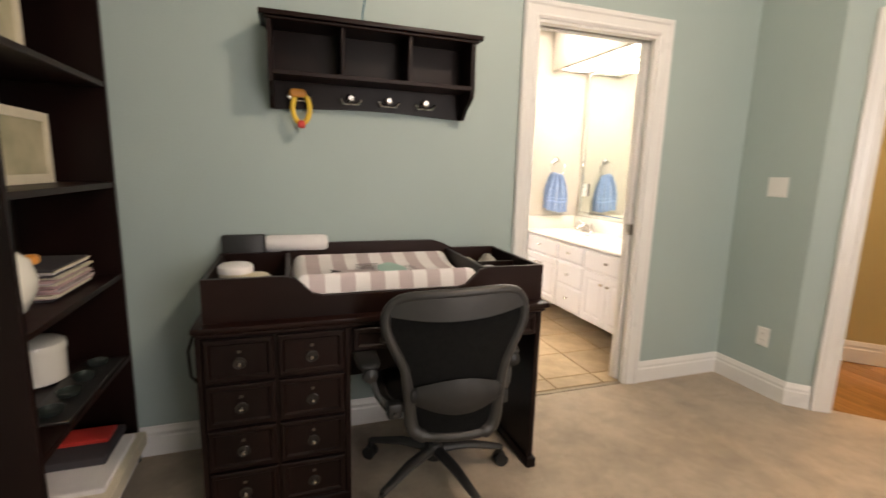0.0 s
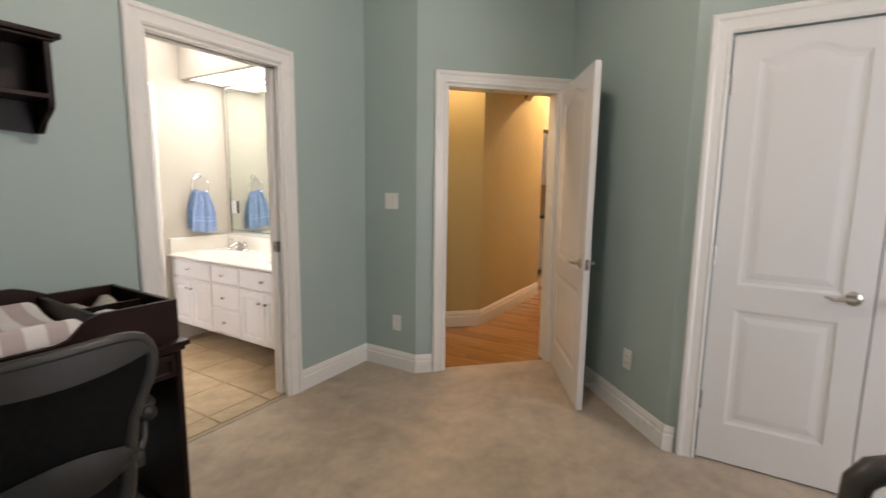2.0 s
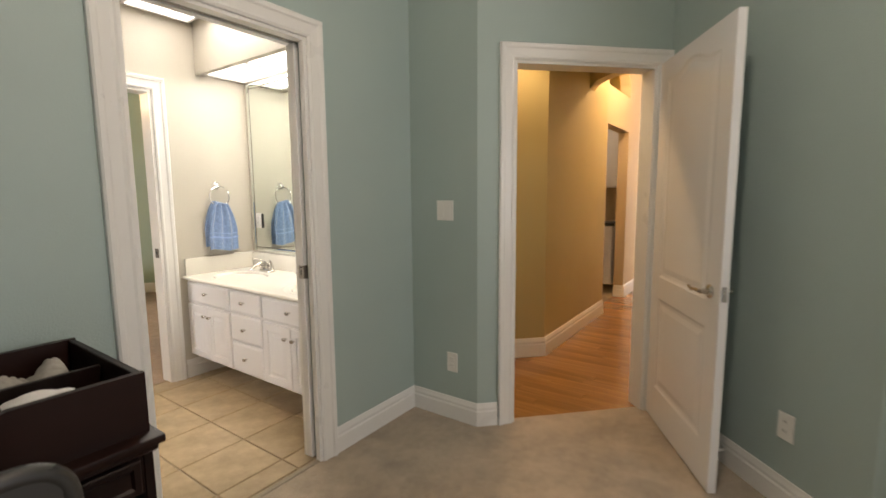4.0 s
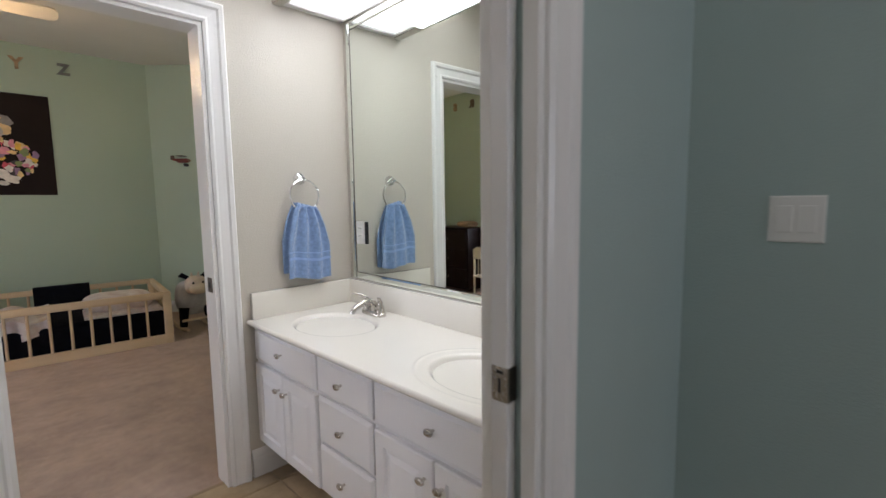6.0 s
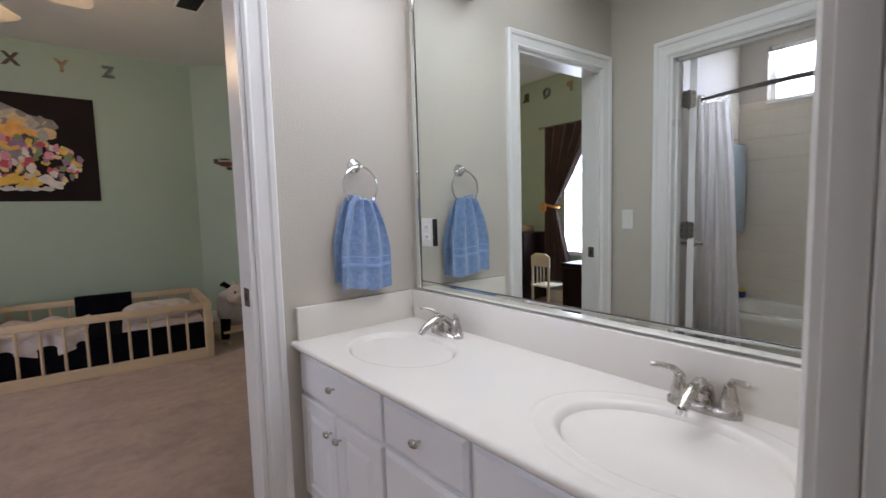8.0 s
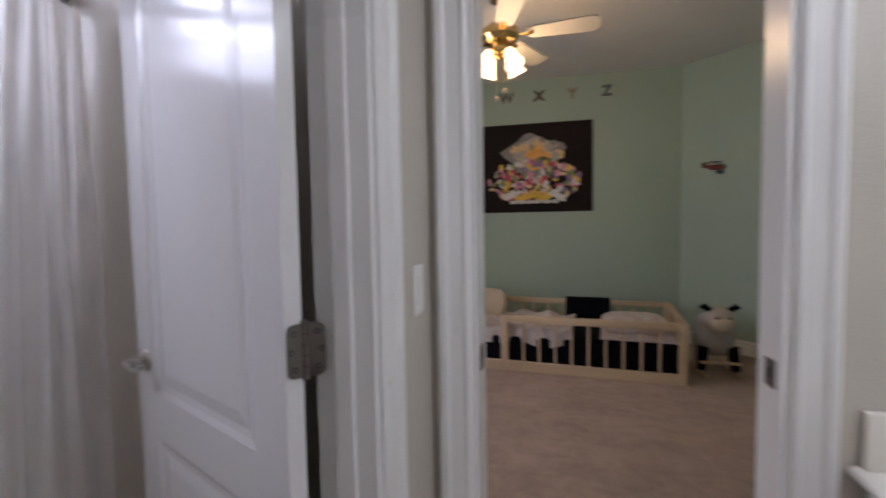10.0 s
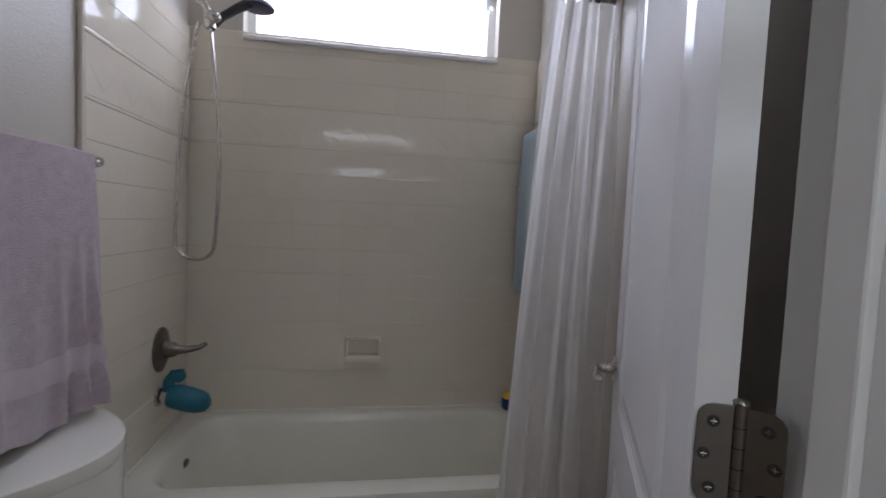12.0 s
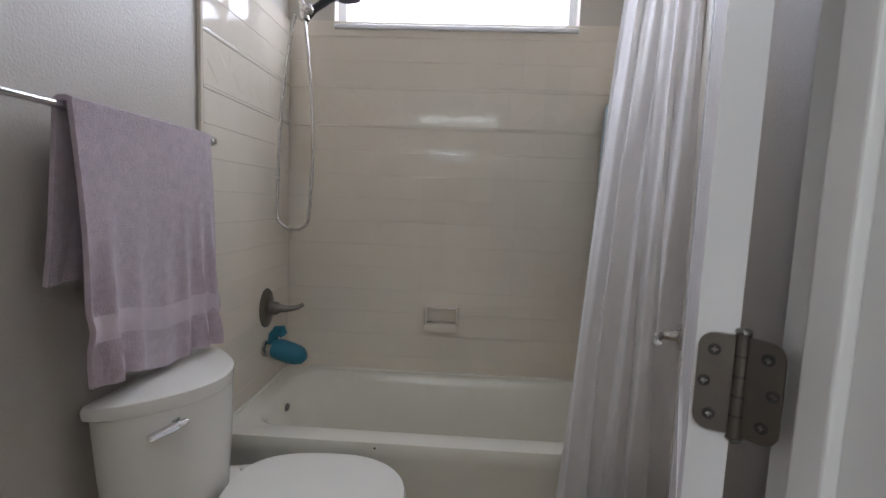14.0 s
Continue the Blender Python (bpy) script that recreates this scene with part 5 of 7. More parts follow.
part("apron_frame", B((.375, 1.145, 3.104, 3.57, .612, DZ - .04)), ESPRESSO, dk, smooth=False)

# changing tray
TX0, TX1, TY0, TY1, TZ = -.098, 1.172, 3.120, 3.605, .7525
ty = thing("changing_tray", (.54, 3.35, TZ), "espresso wooden changing tray with side compartments, on the desk", "changing tray")
part("base_board", B((TX0, TX1, TY0, TY1, TZ, TZ + .012)), ESPRESSOX, ty, smooth=False)
def tray_wall(y0, y1):
    """Long side: high at the ends, dipped in the middle."""
    prof = [(TX0, .15), (.165, .15), (.20, .140), (.255, .085), (.29, .075), (.80, .075), (.835, .085), (.89, .140), (.925, .15), (TX1, .15)]
    return loft([[(TX0, y0, TZ + .012)] + [(x, y0, TZ + h) for x, h in prof] + [(TX1, y0, TZ + .012)], [(TX0, y1, TZ + .012)] + [(x, y1, TZ + h) for x, h in prof] + [(TX1, y1, TZ + .012)]])
part("front_board", tray_wall(TY0, TY0 + .018), ESPRESSOX, ty, smooth=False)
part("back_board", loft([[(x, y, TZ + h) for x, h in ((TX0, .012), (TX0, .15), (.14, .15), (.19, .175), (.24, .19), (.84, .19), (.89, .175), (.94, .15), (TX1, .15), (TX1, .012))] for y in (TY1 - .018, TY1)]), ESPRESSOX, ty, smooth=False)
for x in (TX0, .165, .905, TX1 - .018):
    part("cross_board", B((x, x + .018, TY0 + .018, TY1 - .018, TZ + .012, TZ + .148), bev=.002), ESPRESSO, ty, smooth=False)
part("small_divider", B((.923, TX1 - .018, 3.345, 3.360, TZ + .012, TZ + .125), bev=.002), ESPRESSO, ty, smooth=False)

# striped changing pad
def pad_z(u, v):
    w = abs(2 * v - 1)
    return .102 + .050 * w ** 2.2 - .05 * max(0, abs(2 * u - 1) - .9) * 10 * .4
def pad_fn(u0, u1, v0=0.0, v1=1.0, lift=0.0):
    def fn(u, v):
        a = u0 + (u1 - u0) * u
        b = v0 + (v1 - v0) * v
        e = max(0, abs(2 * b - 1) - .88) / .12
        ex = max(0, abs(2 * a - 1) - .95) / .05
        return (.19 + .71 * a, 3.142 + .443 * b, TZ + pad_z(a, b) - .075 * e ** 1.6 - .035 * ex ** 2 + lift)
    return fn
cp = thing("changing_pad", (.54, 3.35, TZ + .012), "contoured changing pad with grey and white striped cover", "changing pad")
part("foam_body", B((.200, .890, 3.145, 3.57, TZ + .013, TZ + .096), bev=.02, seg=3), WHITEC, cp)
for k in range(13):
    part("stripe", sheet(pad_fn(k / 13, (k + 1) / 13), 5, 28, .008), GREYS if k % 2 else WHITEC, cp)
def blot(cu, cv, ru, rv, n=26, seed=1, jag=.12):
    rnd = random.Random(seed)
    ph = [rnd.uniform(0, 6.28) for _ in range(4)]
    return [(cu + ru * math.cos(a) * (1 + jag * math.sin(3 * a + ph[0]) + jag * math.sin(5 * a + ph[1])), cv + rv * math.sin(a) * (1 + jag * math.sin(4 * a + ph[2]))) for a in [2 * math.pi * i / n for i in range(n)]]
def pad_decal(name, outline, m):
    f = pad_fn(0, 1, lift=.0065)
    bm = bmesh.new()
    vs = [bm.verts.new(f(u, v)) for u, v in outline]
    bm.faces.new(vs)
    bmesh.ops.triangulate(bm, faces=bm.faces)
    return part(name, bm, m, cp, smooth=False)
pad_decal("mint_shape", blot(.56, .50, .085, .20, seed=3, jag=.05), MINT)
for k in range(7):
    v = .40 + k * .045
    pad_decal("dark_line", [(.34 + .004 * k, v), (.50, v + .01), (.50, v + .022), (.34 + .004 * k, v + .012)], INKP)
pad_decal("dark_fin", [(.20, .40), (.27, .46), (.20, .56), (.215, .48)], INKP)
pad_decal("grey_belly", blot(.36, .42, .11, .10, seed=5, jag=.1), GREYS)
for k in range(3):
    for q in range(5):
        u = .66 + .014 * k + .006 * (q % 2)
        v = .60 - .05 * q
        pad_decal("squiggle", [(u, v), (u + .006, v), (u + .014 * (1 if q % 2 else -1) + .006, v - .05), (u + .014 * (1 if q % 2 else -1), v - .05)], INKP)

# things in and behind the tray
j = thing("cream_jar", (-.005, 3.27, TZ + .012), "short cream jar with a wide rim in the tray", "jar")
part("pot", lathe([(.045, 0), (.055, .01), (.056, .12), (.052, .128)], (-.005, 3.27, TZ + .013), 26), PAPER, j)
part("lid", lathe([(.060, .128), (.060, .150), (.050, .158), (.01, .160)], (-.005, 3.27, TZ + .013), 26), WHITEC, j)
single("folded_cloth", cushion(.03, 3.24, TZ + .075, .19, .22, .12, puff=.3), PAPER, "folded cream cloth in the tray compartment", "cloth")
def crumple(bm, amp, f, ph):
    """Folds and dents over a soft body."""
    bm.normal_update()
    for v in bm.verts:
        p = v.co
        v.co = p + v.normal * amp * (math.sin(f * p.x + ph + 2.1 * math.sin(f * .7 * p.y)) + .7 * math.sin(f * 1.3 * p.y + 1.7 * ph + 1.6 * math.sin(f * .9 * p.z)) - .5 * abs(math.sin(f * .6 * (p.x + p.y))))
    return bm
single("diaper_pack", crumple(cushion(1.005, 3.235, TZ + .068, .155, .165, .105, n=20, puff=.45, ry=5), .0045, 75, .6), WHITEC, "crumpled white packet lying in the tray compartment", "packet")
def knit(u, v):
    rib = .0035 * math.sin(v * 60) if u < .45 else .001 * math.sin(v * 30)
    a = math.pi * (1 - u)
    return (.930 + .175 * v, 3.465 - .085 * math.cos(a) + .010 * math.sin(v * 9), TZ + .030 + .095 * math.sin(a) ** .7 * (.85 + .15 * math.sin(v * 7 + 1)) + rib + .008 * math.sin(v * 13 + u * 7))
single("knit_cloth", sheet(knit, 28, 90, .006), mat("grey_knit", (.42, .39, .35), .95, var=.15, scale=60, bump=.8, bscale=300, spec=.1), "ribbed grey knitted cloth bundled in the tray", "cloth")
single("black_case", B((-.09, .082, 3.607, 3.645, TZ + .0, TZ + .225), bev=.006, seg=2), DARKP, "black case standing against the wall", "case")
single("paper_roll", tube([(.085, 3.609, TZ + .187), (.10, 3.609, TZ + .187), (.33, 3.609, TZ + .187), (.345, 3.609, TZ + .187)], [.030, .037, .037, .030], 20), WHITEC, "white paper roll lying behind the tray", "paper roll")
single("power_cord", tube([(-.13, 3.40, .70), (-.165, 3.36, .66), (-.19, 3.34, .58), (-.185, 3.34, .48), (-.15, 3.36, .42), (-.125, 3.42, .40)], .006, 8), DARKP, "black cord hanging beside the desk", "cord")

# office chair
CX, CY = .735, 3.17
ch = thing("office_chair", (CX, CY, 0), "graphite mesh-backed ergonomic office chair on casters", "office chair")
BCX = .706
def back_pt(s, t, bulge=0.0):
    """s: -1..1 across, t: 0 (low) .. 1 (top) on the backrest's curved surface."""
    q = min(1, max(0, (t - .34) / .52))
    w = .152 + .090 * q * q * (3 - 2 * q) - .006 * max(0, t - .9) * 10
    return Vector((BCX + s * w, 2.888 - .055 * t + .05 * t * t - .035 * (1 - s * s) - .022 * s + bulge, .372 + .510 * t + .012 * s * t))
loop, thick = [], []
for k in range(64):
    a = 2 * math.pi * k / 64
    cx_, sz = math.cos(a), math.sin(a)
    p = .30
    t_ = .5 + .5 * math.copysign(abs(sz) ** p, sz)
    loop.append(back_pt(math.copysign(abs(cx_) ** p, cx_), t_))
    thick.append(.018 + .009 * max(0, 1 - t_ / .5) if abs(cx_) > .2 else .018)
part("back_frame", tube(loop, thick, 12, True), GREYP, ch, "satin graphite frame ring")
part("backrest_mesh", sheet(lambda u, v: back_pt((2 * u - 1) * .95, .02 + .96 * v), 22, 26, .004), MESH, ch, "black woven mesh back")
def top_band(u, v):
    s = (2 * u - 1) * .93
    low = .885 - .055 * (1 - s * s)
    return back_pt(s, low + (.985 - low) * v, -.010)
part("top_band", sheet(top_band, 24, 5, .010), GREYP, ch)
def lumbar(u, v):
    s = (2 * u - 1) * .90
    half = .055 + .070 * (1 - s * s) ** 1.3
    return back_pt(s, .315 + (2 * v - 1) * half, -.014 - .012 * (1 - (2 * v - 1) ** 2))
part("lumbar_pad", sheet(lumbar, 24, 8, .010), mat("charcoal_lumbar", (.020, .019, .0185), .55, var=.1, scale=20), ch)
for s in (-1, 1):
    part("lumbar_clip", cushion(*back_pt(s * .93, .315, -.016), .030, .024, .050, puff=.5), DARKP, ch)
part("spine", tube([(BCX, 2.88, .395), (BCX, 2.93, .355), (CX, 3.06, .33)], [.030, .034, .038], 12), GREYP, ch)
sl = []
for k in range(40):
    a = 2 * math.pi * k / 40
    sl.append((CX + .225 * math.copysign(abs(math.cos(a)) ** .5, math.cos(a)), 3.15 + .20 * math.copysign(abs(math.sin(a)) ** .5, math.sin(a)), .425 - .015 * math.sin(a)))
part("seat_frame", tube(sl, .016, 8, True), GREYP, ch)
part("seat", cushion(CX, 3.15, .42, .42, .37, .045, puff=.4), MESH, ch)
for s in (-1, 1):
    ar = part("arm", tube([(BCX + s * .185, 2.93, .455), (BCX + s * .215, 2.95, .46), (BCX + s * .250, 2.965, .50), (BCX + s * .268, 3.00, .565)], [.020, .018, .011, .013], 10), GREYP, ch)
    part("arm_knob", lathe([(.006, -.025), (.025, -.016), (.029, 0), (.025, .016), (.006, .025)], (BCX + s * .274, 2.985, .572), 14, 'y'), DARKP, ar)
    part("arm_pad", cushion(BCX + s * .272, 3.10, .598, .085, .25, .038, puff=.5), DARKP, ar)
    part("pivot_bracket", B((BCX + s * .200 - .026, BCX + s * .200 + .026, 2.905, 2.95, .435, .490), bev=.010, seg=2), DARKP, ch)
    part("height_pin", tube([(BCX + s * .200, 2.903, .455), (BCX + s * .200, 2.897, .455)], .009, 12), GREYP, ch)
part("mechanism", B((CX - .09, CX + .09, 3.04, 3.24, .315, .40), bev=.02, seg=2), DARKP, ch)
part("gas_column", tube([(CX, CY, .10), (CX, CY, .33)], .026, 16), DARKP, ch)
part("hub", lathe([(.040, .085), (.046, .10), (.042, .135), (.030, .15)], (CX, CY, 0), 20), GREYP, ch)
for k in range(5):
    a = radians(-3 - 72 * k)
    d = Vector((math.cos(a), math.sin(a), 0))
    c0 = Vector((CX, CY, 0))
    lg = part("leg", tube([c0 + d * .02 + Vector((0, 0, .125)), c0 + d * .15 + Vector((0, 0, .120)), c0 + d * .30 + Vector((0, 0, .085))], [.026, .022, .016], 10, flat=.8), GREYP, ch)
    e = c0 + d * .305
    n_ = Vector((-d.y, d.x, 0))
    part("caster", tube([e + Vector((0, 0, .088)), e + Vector((0, 0, .05))], .010, 8), DARKP, lg)
    for q in (-1, 1):
        part("wheel", tube([e + n_ * q * .008 + Vector((0, 0, .0285)), e + n_ * q * .024 + Vector((0, 0, .0285))], .028, 18), DARKP, lg)

# coat rack shelf
SX0, SX1 = .122, .985
ws = thing("wall_shelf", (.55, 3.60, 1.51), "espresso wooden wall shelf with three cubbies and coat hooks", "wall shelf")
part("top_board", B((SX0 - .028, SX1 + .030, 3.462, 3.648, 1.838, 1.858), bev=.005, seg=2), ESPRESSOX, ws)
part("cove_moulding", B((SX0 - .010, SX1 + .010, 3.475, 3.648, 1.826, 1.839), bev=.004), ESPRESSOX, ws)
def side_board(x):
    prof = [(3.646, 1.512), (3.646, 1.828), (3.482, 1.828), (3.482, 1.62), (3.487, 1.60), (3.52, 1.575), (3.56, 1.555), (3.585, 1.53), (3.60, 1.512)]
    return loft([[(x - .009, y, z) for y, z in prof], [(x + .009, y, z) for y, z in prof]])
for x in (SX0 + .009, SX1 - .009):
    part("side_board", side_board(x), ESPRESSO, ws, smooth=False)
part("cubby_shelf", B((SX0 + .018, SX1 - .018, 3.482, 3.630, 1.628, 1.646), bev=.002), ESPRESSOX, ws, smooth=False)
for x in (.410, .690):
    part("divider", B((x - .008, x + .008, 3.490, 3.630, 1.646, 1.827), bev=.002), ESPRESSO, ws, smooth=False)
bk = [(SX0 + .018, 1.828), (SX0 + .018, 1.512)] + [(SX0 + .018 + (SX1 - SX0 - .036) * q, 1.512 + .016 * math.sin(math.pi * q)) for q in [k / 14 for k in range(1, 14)]] + [(SX1 - .018, 1.512), (SX1 - .018, 1.828)]
part("back_board", loft([[(x, 3.631, z) for x, z in bk], [(x, 3.646, z) for x, z in bk]]), ESPRESSO, ws, smooth=False)
for x in (.245, .455, .623, .793):
    h = part("coat_hook", lathe([(.017, 0), (.017, -.004), (.014, -.016), (.016, -.034), (.010, -.040)][::-1], (x, 3.631, 1.575), 14, 'y'), NICKEL, ws, "satin nickel double coat hook")
    part("prongs", tube([(x - .042, 3.602, 1.563), (x - .034, 3.612, 1.551), (x, 3.622, 1.551), (x + .034, 3.612, 1.551), (x + .042, 3.602, 1.563)], .0045, 8), NICKEL, h)
    for s in (-1, 1):
        part("prong_tip", lathe([(.003, -.006), (.007, 0), (.003, .006)], (x + s * .043, 3.601, 1.566), 10), NICKEL, h)
rt = thing("hanging_toy", (.245, 3.58, 1.44), "orange and yellow plastic ring toy hanging from a hook", "toy")
part("ring", tube([(.245 + .034 * math.cos(a), 3.585, 1.515 + .060 * math.sin(a)) for a in [2 * math.pi * k / 24 for k in range(24)]], .011, 10, True), YELLOW, rt)
part("orange_bead", cushion(.232, 3.58, 1.575, .07, .030, .035), ORANGE, rt)
part("red_bead", cushion(.245, 3.58, 1.450, .032, .028, .032), RED, rt)
part("white_clip", tube([(.195, 3.59, 1.555), (.225, 3.59, 1.585)], .010, 10), PLASW, rt)
orn = thing("shelf_ornament", (.50, 3.58, 1.8585), "thin teal wire ornament on a small cream base", "ornament")
part("base", lathe([(.030, 0), (.030, .008), (.022, .012), (.004, .013)], (.50, 3.58, 1.8585), 20), PAPER, orn)
part("wire_stem", tube([(.50, 3.58, 1.870), (.502, 3.575, 1.92), (.512, 3.575, 1.97), (.508, 3.575, 2.02)], .0035, 8), WHALE, orn)
single("shelf_cloth", cushion(.60, 3.575, 1.868, .14, .10, .022), PAPER, "folded cream paper on the shelf top", "paper")

# bookcase
bc = thing("bookcase", (-.62, 3.25, 0), "tall espresso bookcase with loaded shelves", "bookcase")
BX0, BX1, BY0, BY1 = -.78, -.452, 2.86, 3.615
part("side_panel", B((BX0, BX1, BY1 - .02, BY1, 0, 2.1), bev=.002), ESPRESSO, bc, smooth=False)
part("side_panel", B((BX0, BX1, BY0, BY0 + .02, 0, 2.1), bev=.002), ESPRESSO, bc, smooth=False)
part("back_panel", B((BX0, BX0 + .008, BY0 + .02, BY1 - .02, 0, 2.1)), ESPRESSO, bc, smooth=False)
for z in (.06, .49, .835, 1.195, 1.565, 1.90, 2.08):
    part("shelf", B((BX0 + .008, BX1 - .004, BY0 + .02, BY1 - .02, z - .02, z), bev=.002), ESPRESSOX, bc, smooth=False)
def picture(name, y0, y1, z, h, label):
    t = thing(name, (-.60, (y0 + y1) / 2, z), label, "picture frame")
    part("frame", B((-.62, -.60, y0, y0 + .03, z, z + h), (-.62, -.60, y1 - .03, y1, z, z + h), (-.62, -.60, y0 + .03, y1 - .03, z, z + .03), (-.62, -.60, y0 + .03, y1 - .03, z + h - .03, z + h)), PAPER, t, smooth=False)
    part("print", B((-.618, -.606, y0 + .03, y1 - .03, z + .03, z + h - .03)), PICT, t, smooth=False)
picture("framed_picture", 3.10, 3.50, 1.196, .235, "cream framed faded print on the bookcase shelf")
picture("upper_picture", 3.02, 3.40, 1.566, .25, "pale framed print on the upper shelf")
rnd = random.Random(4)
z = .836
PINKP = mat("pink_paper", (.50, .33, .33), .6, var=.2, scale=14)
for k in range(15):
    h = rnd.uniform(.005, .009)
    a, b_ = rnd.uniform(-.012, .012), rnd.uniform(-.015, .015)
    single("magazine", B((-.72 + a, -.515 + a, 3.20 + b_, 3.47 + b_, z, z + h), bev=.0008), (WHITEC, INKP, PINKP, INKP, PAPER, INKP, GREYS)[rnd.randrange(7)], "thin magazine in a stack on the bookcase", "magazine", "magazine stack", smooth=False)
    z += h + .0004
cj = thing("cookie_jar", (-.680, 3.41, .491), "cream ceramic jar with a domed lid on the bookcase", "jar")
part("pot", lathe([(.070, 0), (.084, .010), (.086, .10), (.084, .118)], (-.680, 3.41, .491), 30), PORC, cj)
part("lid", lathe([(.089, .119), (.090, .132), (.086, .146), (.070, .156), (.030, .160), (.006, .161)], (-.680, 3.41, .491), 30), PORC, cj)
gl = thing("round_ornament", (-.575, 2.985, .836), "round white ornament with orange marks on the bookcase", "ornament")
part("ball", lathe([(.03, 0), (.078, .03), (.104, .085), (.108, .12), (.094, .17), (.054, .205), (.01, .215)], (-.575, 2.985, .836), 30), PORC, gl)
part("orange_mark", cushion(-.50, 3.045, 1.00, .035, .045, .03), ORANGE, gl)
zz = .061
for y0, y1, h, m, xx in ((3.06, 3.50, .030, INKP, -.44), (3.08, 3.46, .026, WHITEC, -.415), (3.10, 3.54, .056, PAPER, -.405), (3.16, 3.50, .020, WHITEC, -.43), (3.30, 3.53, .030, INKP, -.47)):
    single("stacked_book", B((-.74, xx, y0, y1, zz, zz + h), bev=.003), m, "book lying in a stack on the lowest shelf", "book", "lower shelf books", smooth=False)
    zz += h + .0006
single("red_box", B((-.66, -.49, 3.40, 3.50, zz, zz + .016), bev=.002), RED, "flat red box on the stacked books", "box", smooth=False)
tray = thing("glass_tray", (-.56, 3.30, .4905), "dark glass tray of small clear bowls on the bookcase shelf", "tray")
part("plate", B((-.60, -.462, 3.06, 3.555, .4905, .500), bev=.003), DARKP, tray)
for k in range(4):
    part("clear_bowl", lathe([(.012, 0), (.030, .004), (.036, .020), (.033, .020), (.027, .007), (.004, .006)], (-.53, 3.12 + .125 * k, .500), 18), CLEARP, tray, "small clear bowl")

# armchair by the closet, only its arm comes into view
TAUPE = mat("taupe_leather", (.048, .040, .035), .42, var=.25, scale=9, bump=.25, bscale=140, rvar=.06)
def armchair():
    t = thing("armchair", label="dark taupe leather armchair with rounded open arms", category="armchair")
    part("seat", cushion(0, .02, .41, .54, .52, .13, puff=.35), TAUPE, t)
    part("seat_rail", B((-.27, .27, -.22, .24, .29, .345), bev=.012, seg=2), ESPRESSO, t)
    part("backrest", cushion(0, -.25, .68, .54, .13, .56, puff=.4, rx=10), TAUPE, t)
    for s in (-1, 1):
        x = s * .305
        a = part("arm", tube([(x, -.25, .600), (x, -.10, .612), (x, .12, .618), (x, .195, .610), (x, .228, .580), (x, .236, .52), (x, .236, .34)], [.030, .034, .035, .034, .032, .028, .026], 14, flat=1.15), TAUPE, t)
        part("arm_seam", tube([(x + s * .036, -.22, .606), (x + s * .041, .0, .618), (x + s * .040, .18, .612)], .0022, 6), DARKP, a)
        for y in (-.21, .22):
            part("leg", tube([(s * .25, y, 0), (s * .25, y, .30)], [.016, .026], 10), ESPRESSO, t)
    t.matrix_basis = pose(1.624, .680, 0, 0, 0, 30)
armchair()

wall_plate("office_switch", (2.860, 3.402, 1.232), (0, 1, 0), (-1, 0, 0), "switch", .112, .114, "white double rocker switch plate")
wall_plate("office_outlet", (2.860, 3.358, .345), (0, 1, 0), (-1, 0, 0), "outlet", .072, .115, "white wall outlet near the floor")
wall_plate("angled_wall_outlet", (2.985, 1.785, .36), (.7071, .7071, 0), (-.7071, .7071, 0), "outlet", .072, .115, "white wall outlet behind the door")
ds = thing("door_stop", (3.20, 2.03, .07), "white spring door stop on the baseboard", "door stop")
part("rod", tube([(3.225, 1.995, .075), (3.175, 2.045, .072)], .006, 8), TRIM, ds)
part("tip", tube([(3.178, 2.042, .072), (3.166, 2.054, .072)], .010, 10), TRIM, ds)

oc = thing("office_ceiling_light", (1.35, 2.10, H - .10), "white glass dome light on the office ceiling", "ceiling light")
part("base_ring", lathe([(.150, -.030), (.155, -.020), (.155, -.001)], (1.35, 2.10, H), 30), NICKEL, oc)
dome = part("dome", lathe([(.004, -.105), (.07, -.095), (.115, -.070), (.140, -.030)], (1.35, 2.10, H), 30), PANELG, oc)
dome.visible_shadow = False

# ---------- nursery ----------
bed = thing("toddler_bed", label="pale pine toddler bed with slatted rails, low on the floor", category="bed")
BL, BW, RH = 1.92, 1.02, .485
part("bottom_rail", B((0, BL, 0, .035, 0, .085), bev=.004), MAPLE, bed)
part("bottom_rail", B((0, BL, BW - .035, BW, 0, .085), bev=.004), MAPLE, bed)
part("end_rail", B((0, .035, .035, BW - .035, 0, .085), bev=.004), MAPLE, bed)
part("end_rail", B((BL - .035, BL, .035, BW - .035, 0, .085), bev=.004), MAPLE, bed)
for x, y in ((.0, -.004), (BL - .06, -.004), (0, BW - .046), (BL - .06, BW - .046)):
    part("post", B((x - .002, x + .062, y, y + .05, 0, RH), bev=.006, seg=2), MAPLE, bed)
part("post", B((.46, .52, -.004, .046, 0, RH), bev=.006, seg=2), MAPLE, bed)
part("top_rail", B((.46, BL, .0, .042, RH - .06, RH), bev=.006, seg=2), MAPLE, bed)
part("top_rail", B((0, BL, BW - .042, BW, RH - .05, RH), bev=.006, seg=2), MAPLE, bed)
part("top_rail", B((.0, .042, .04, BW - .04, RH - .06, RH), bev=.006, seg=2), MAPLE, bed)
part("top_rail", B((BL - .042, BL, .04, BW - .04, RH - .06, RH), bev=.006, seg=2), MAPLE, bed)
for k in range(9):
    x = .52 + (BL - .58) * (k + 1) / 10
    part("slat", tube([(x, .02, .08), (x, .02, RH - .05)], .011, 8), MAPLE, bed)
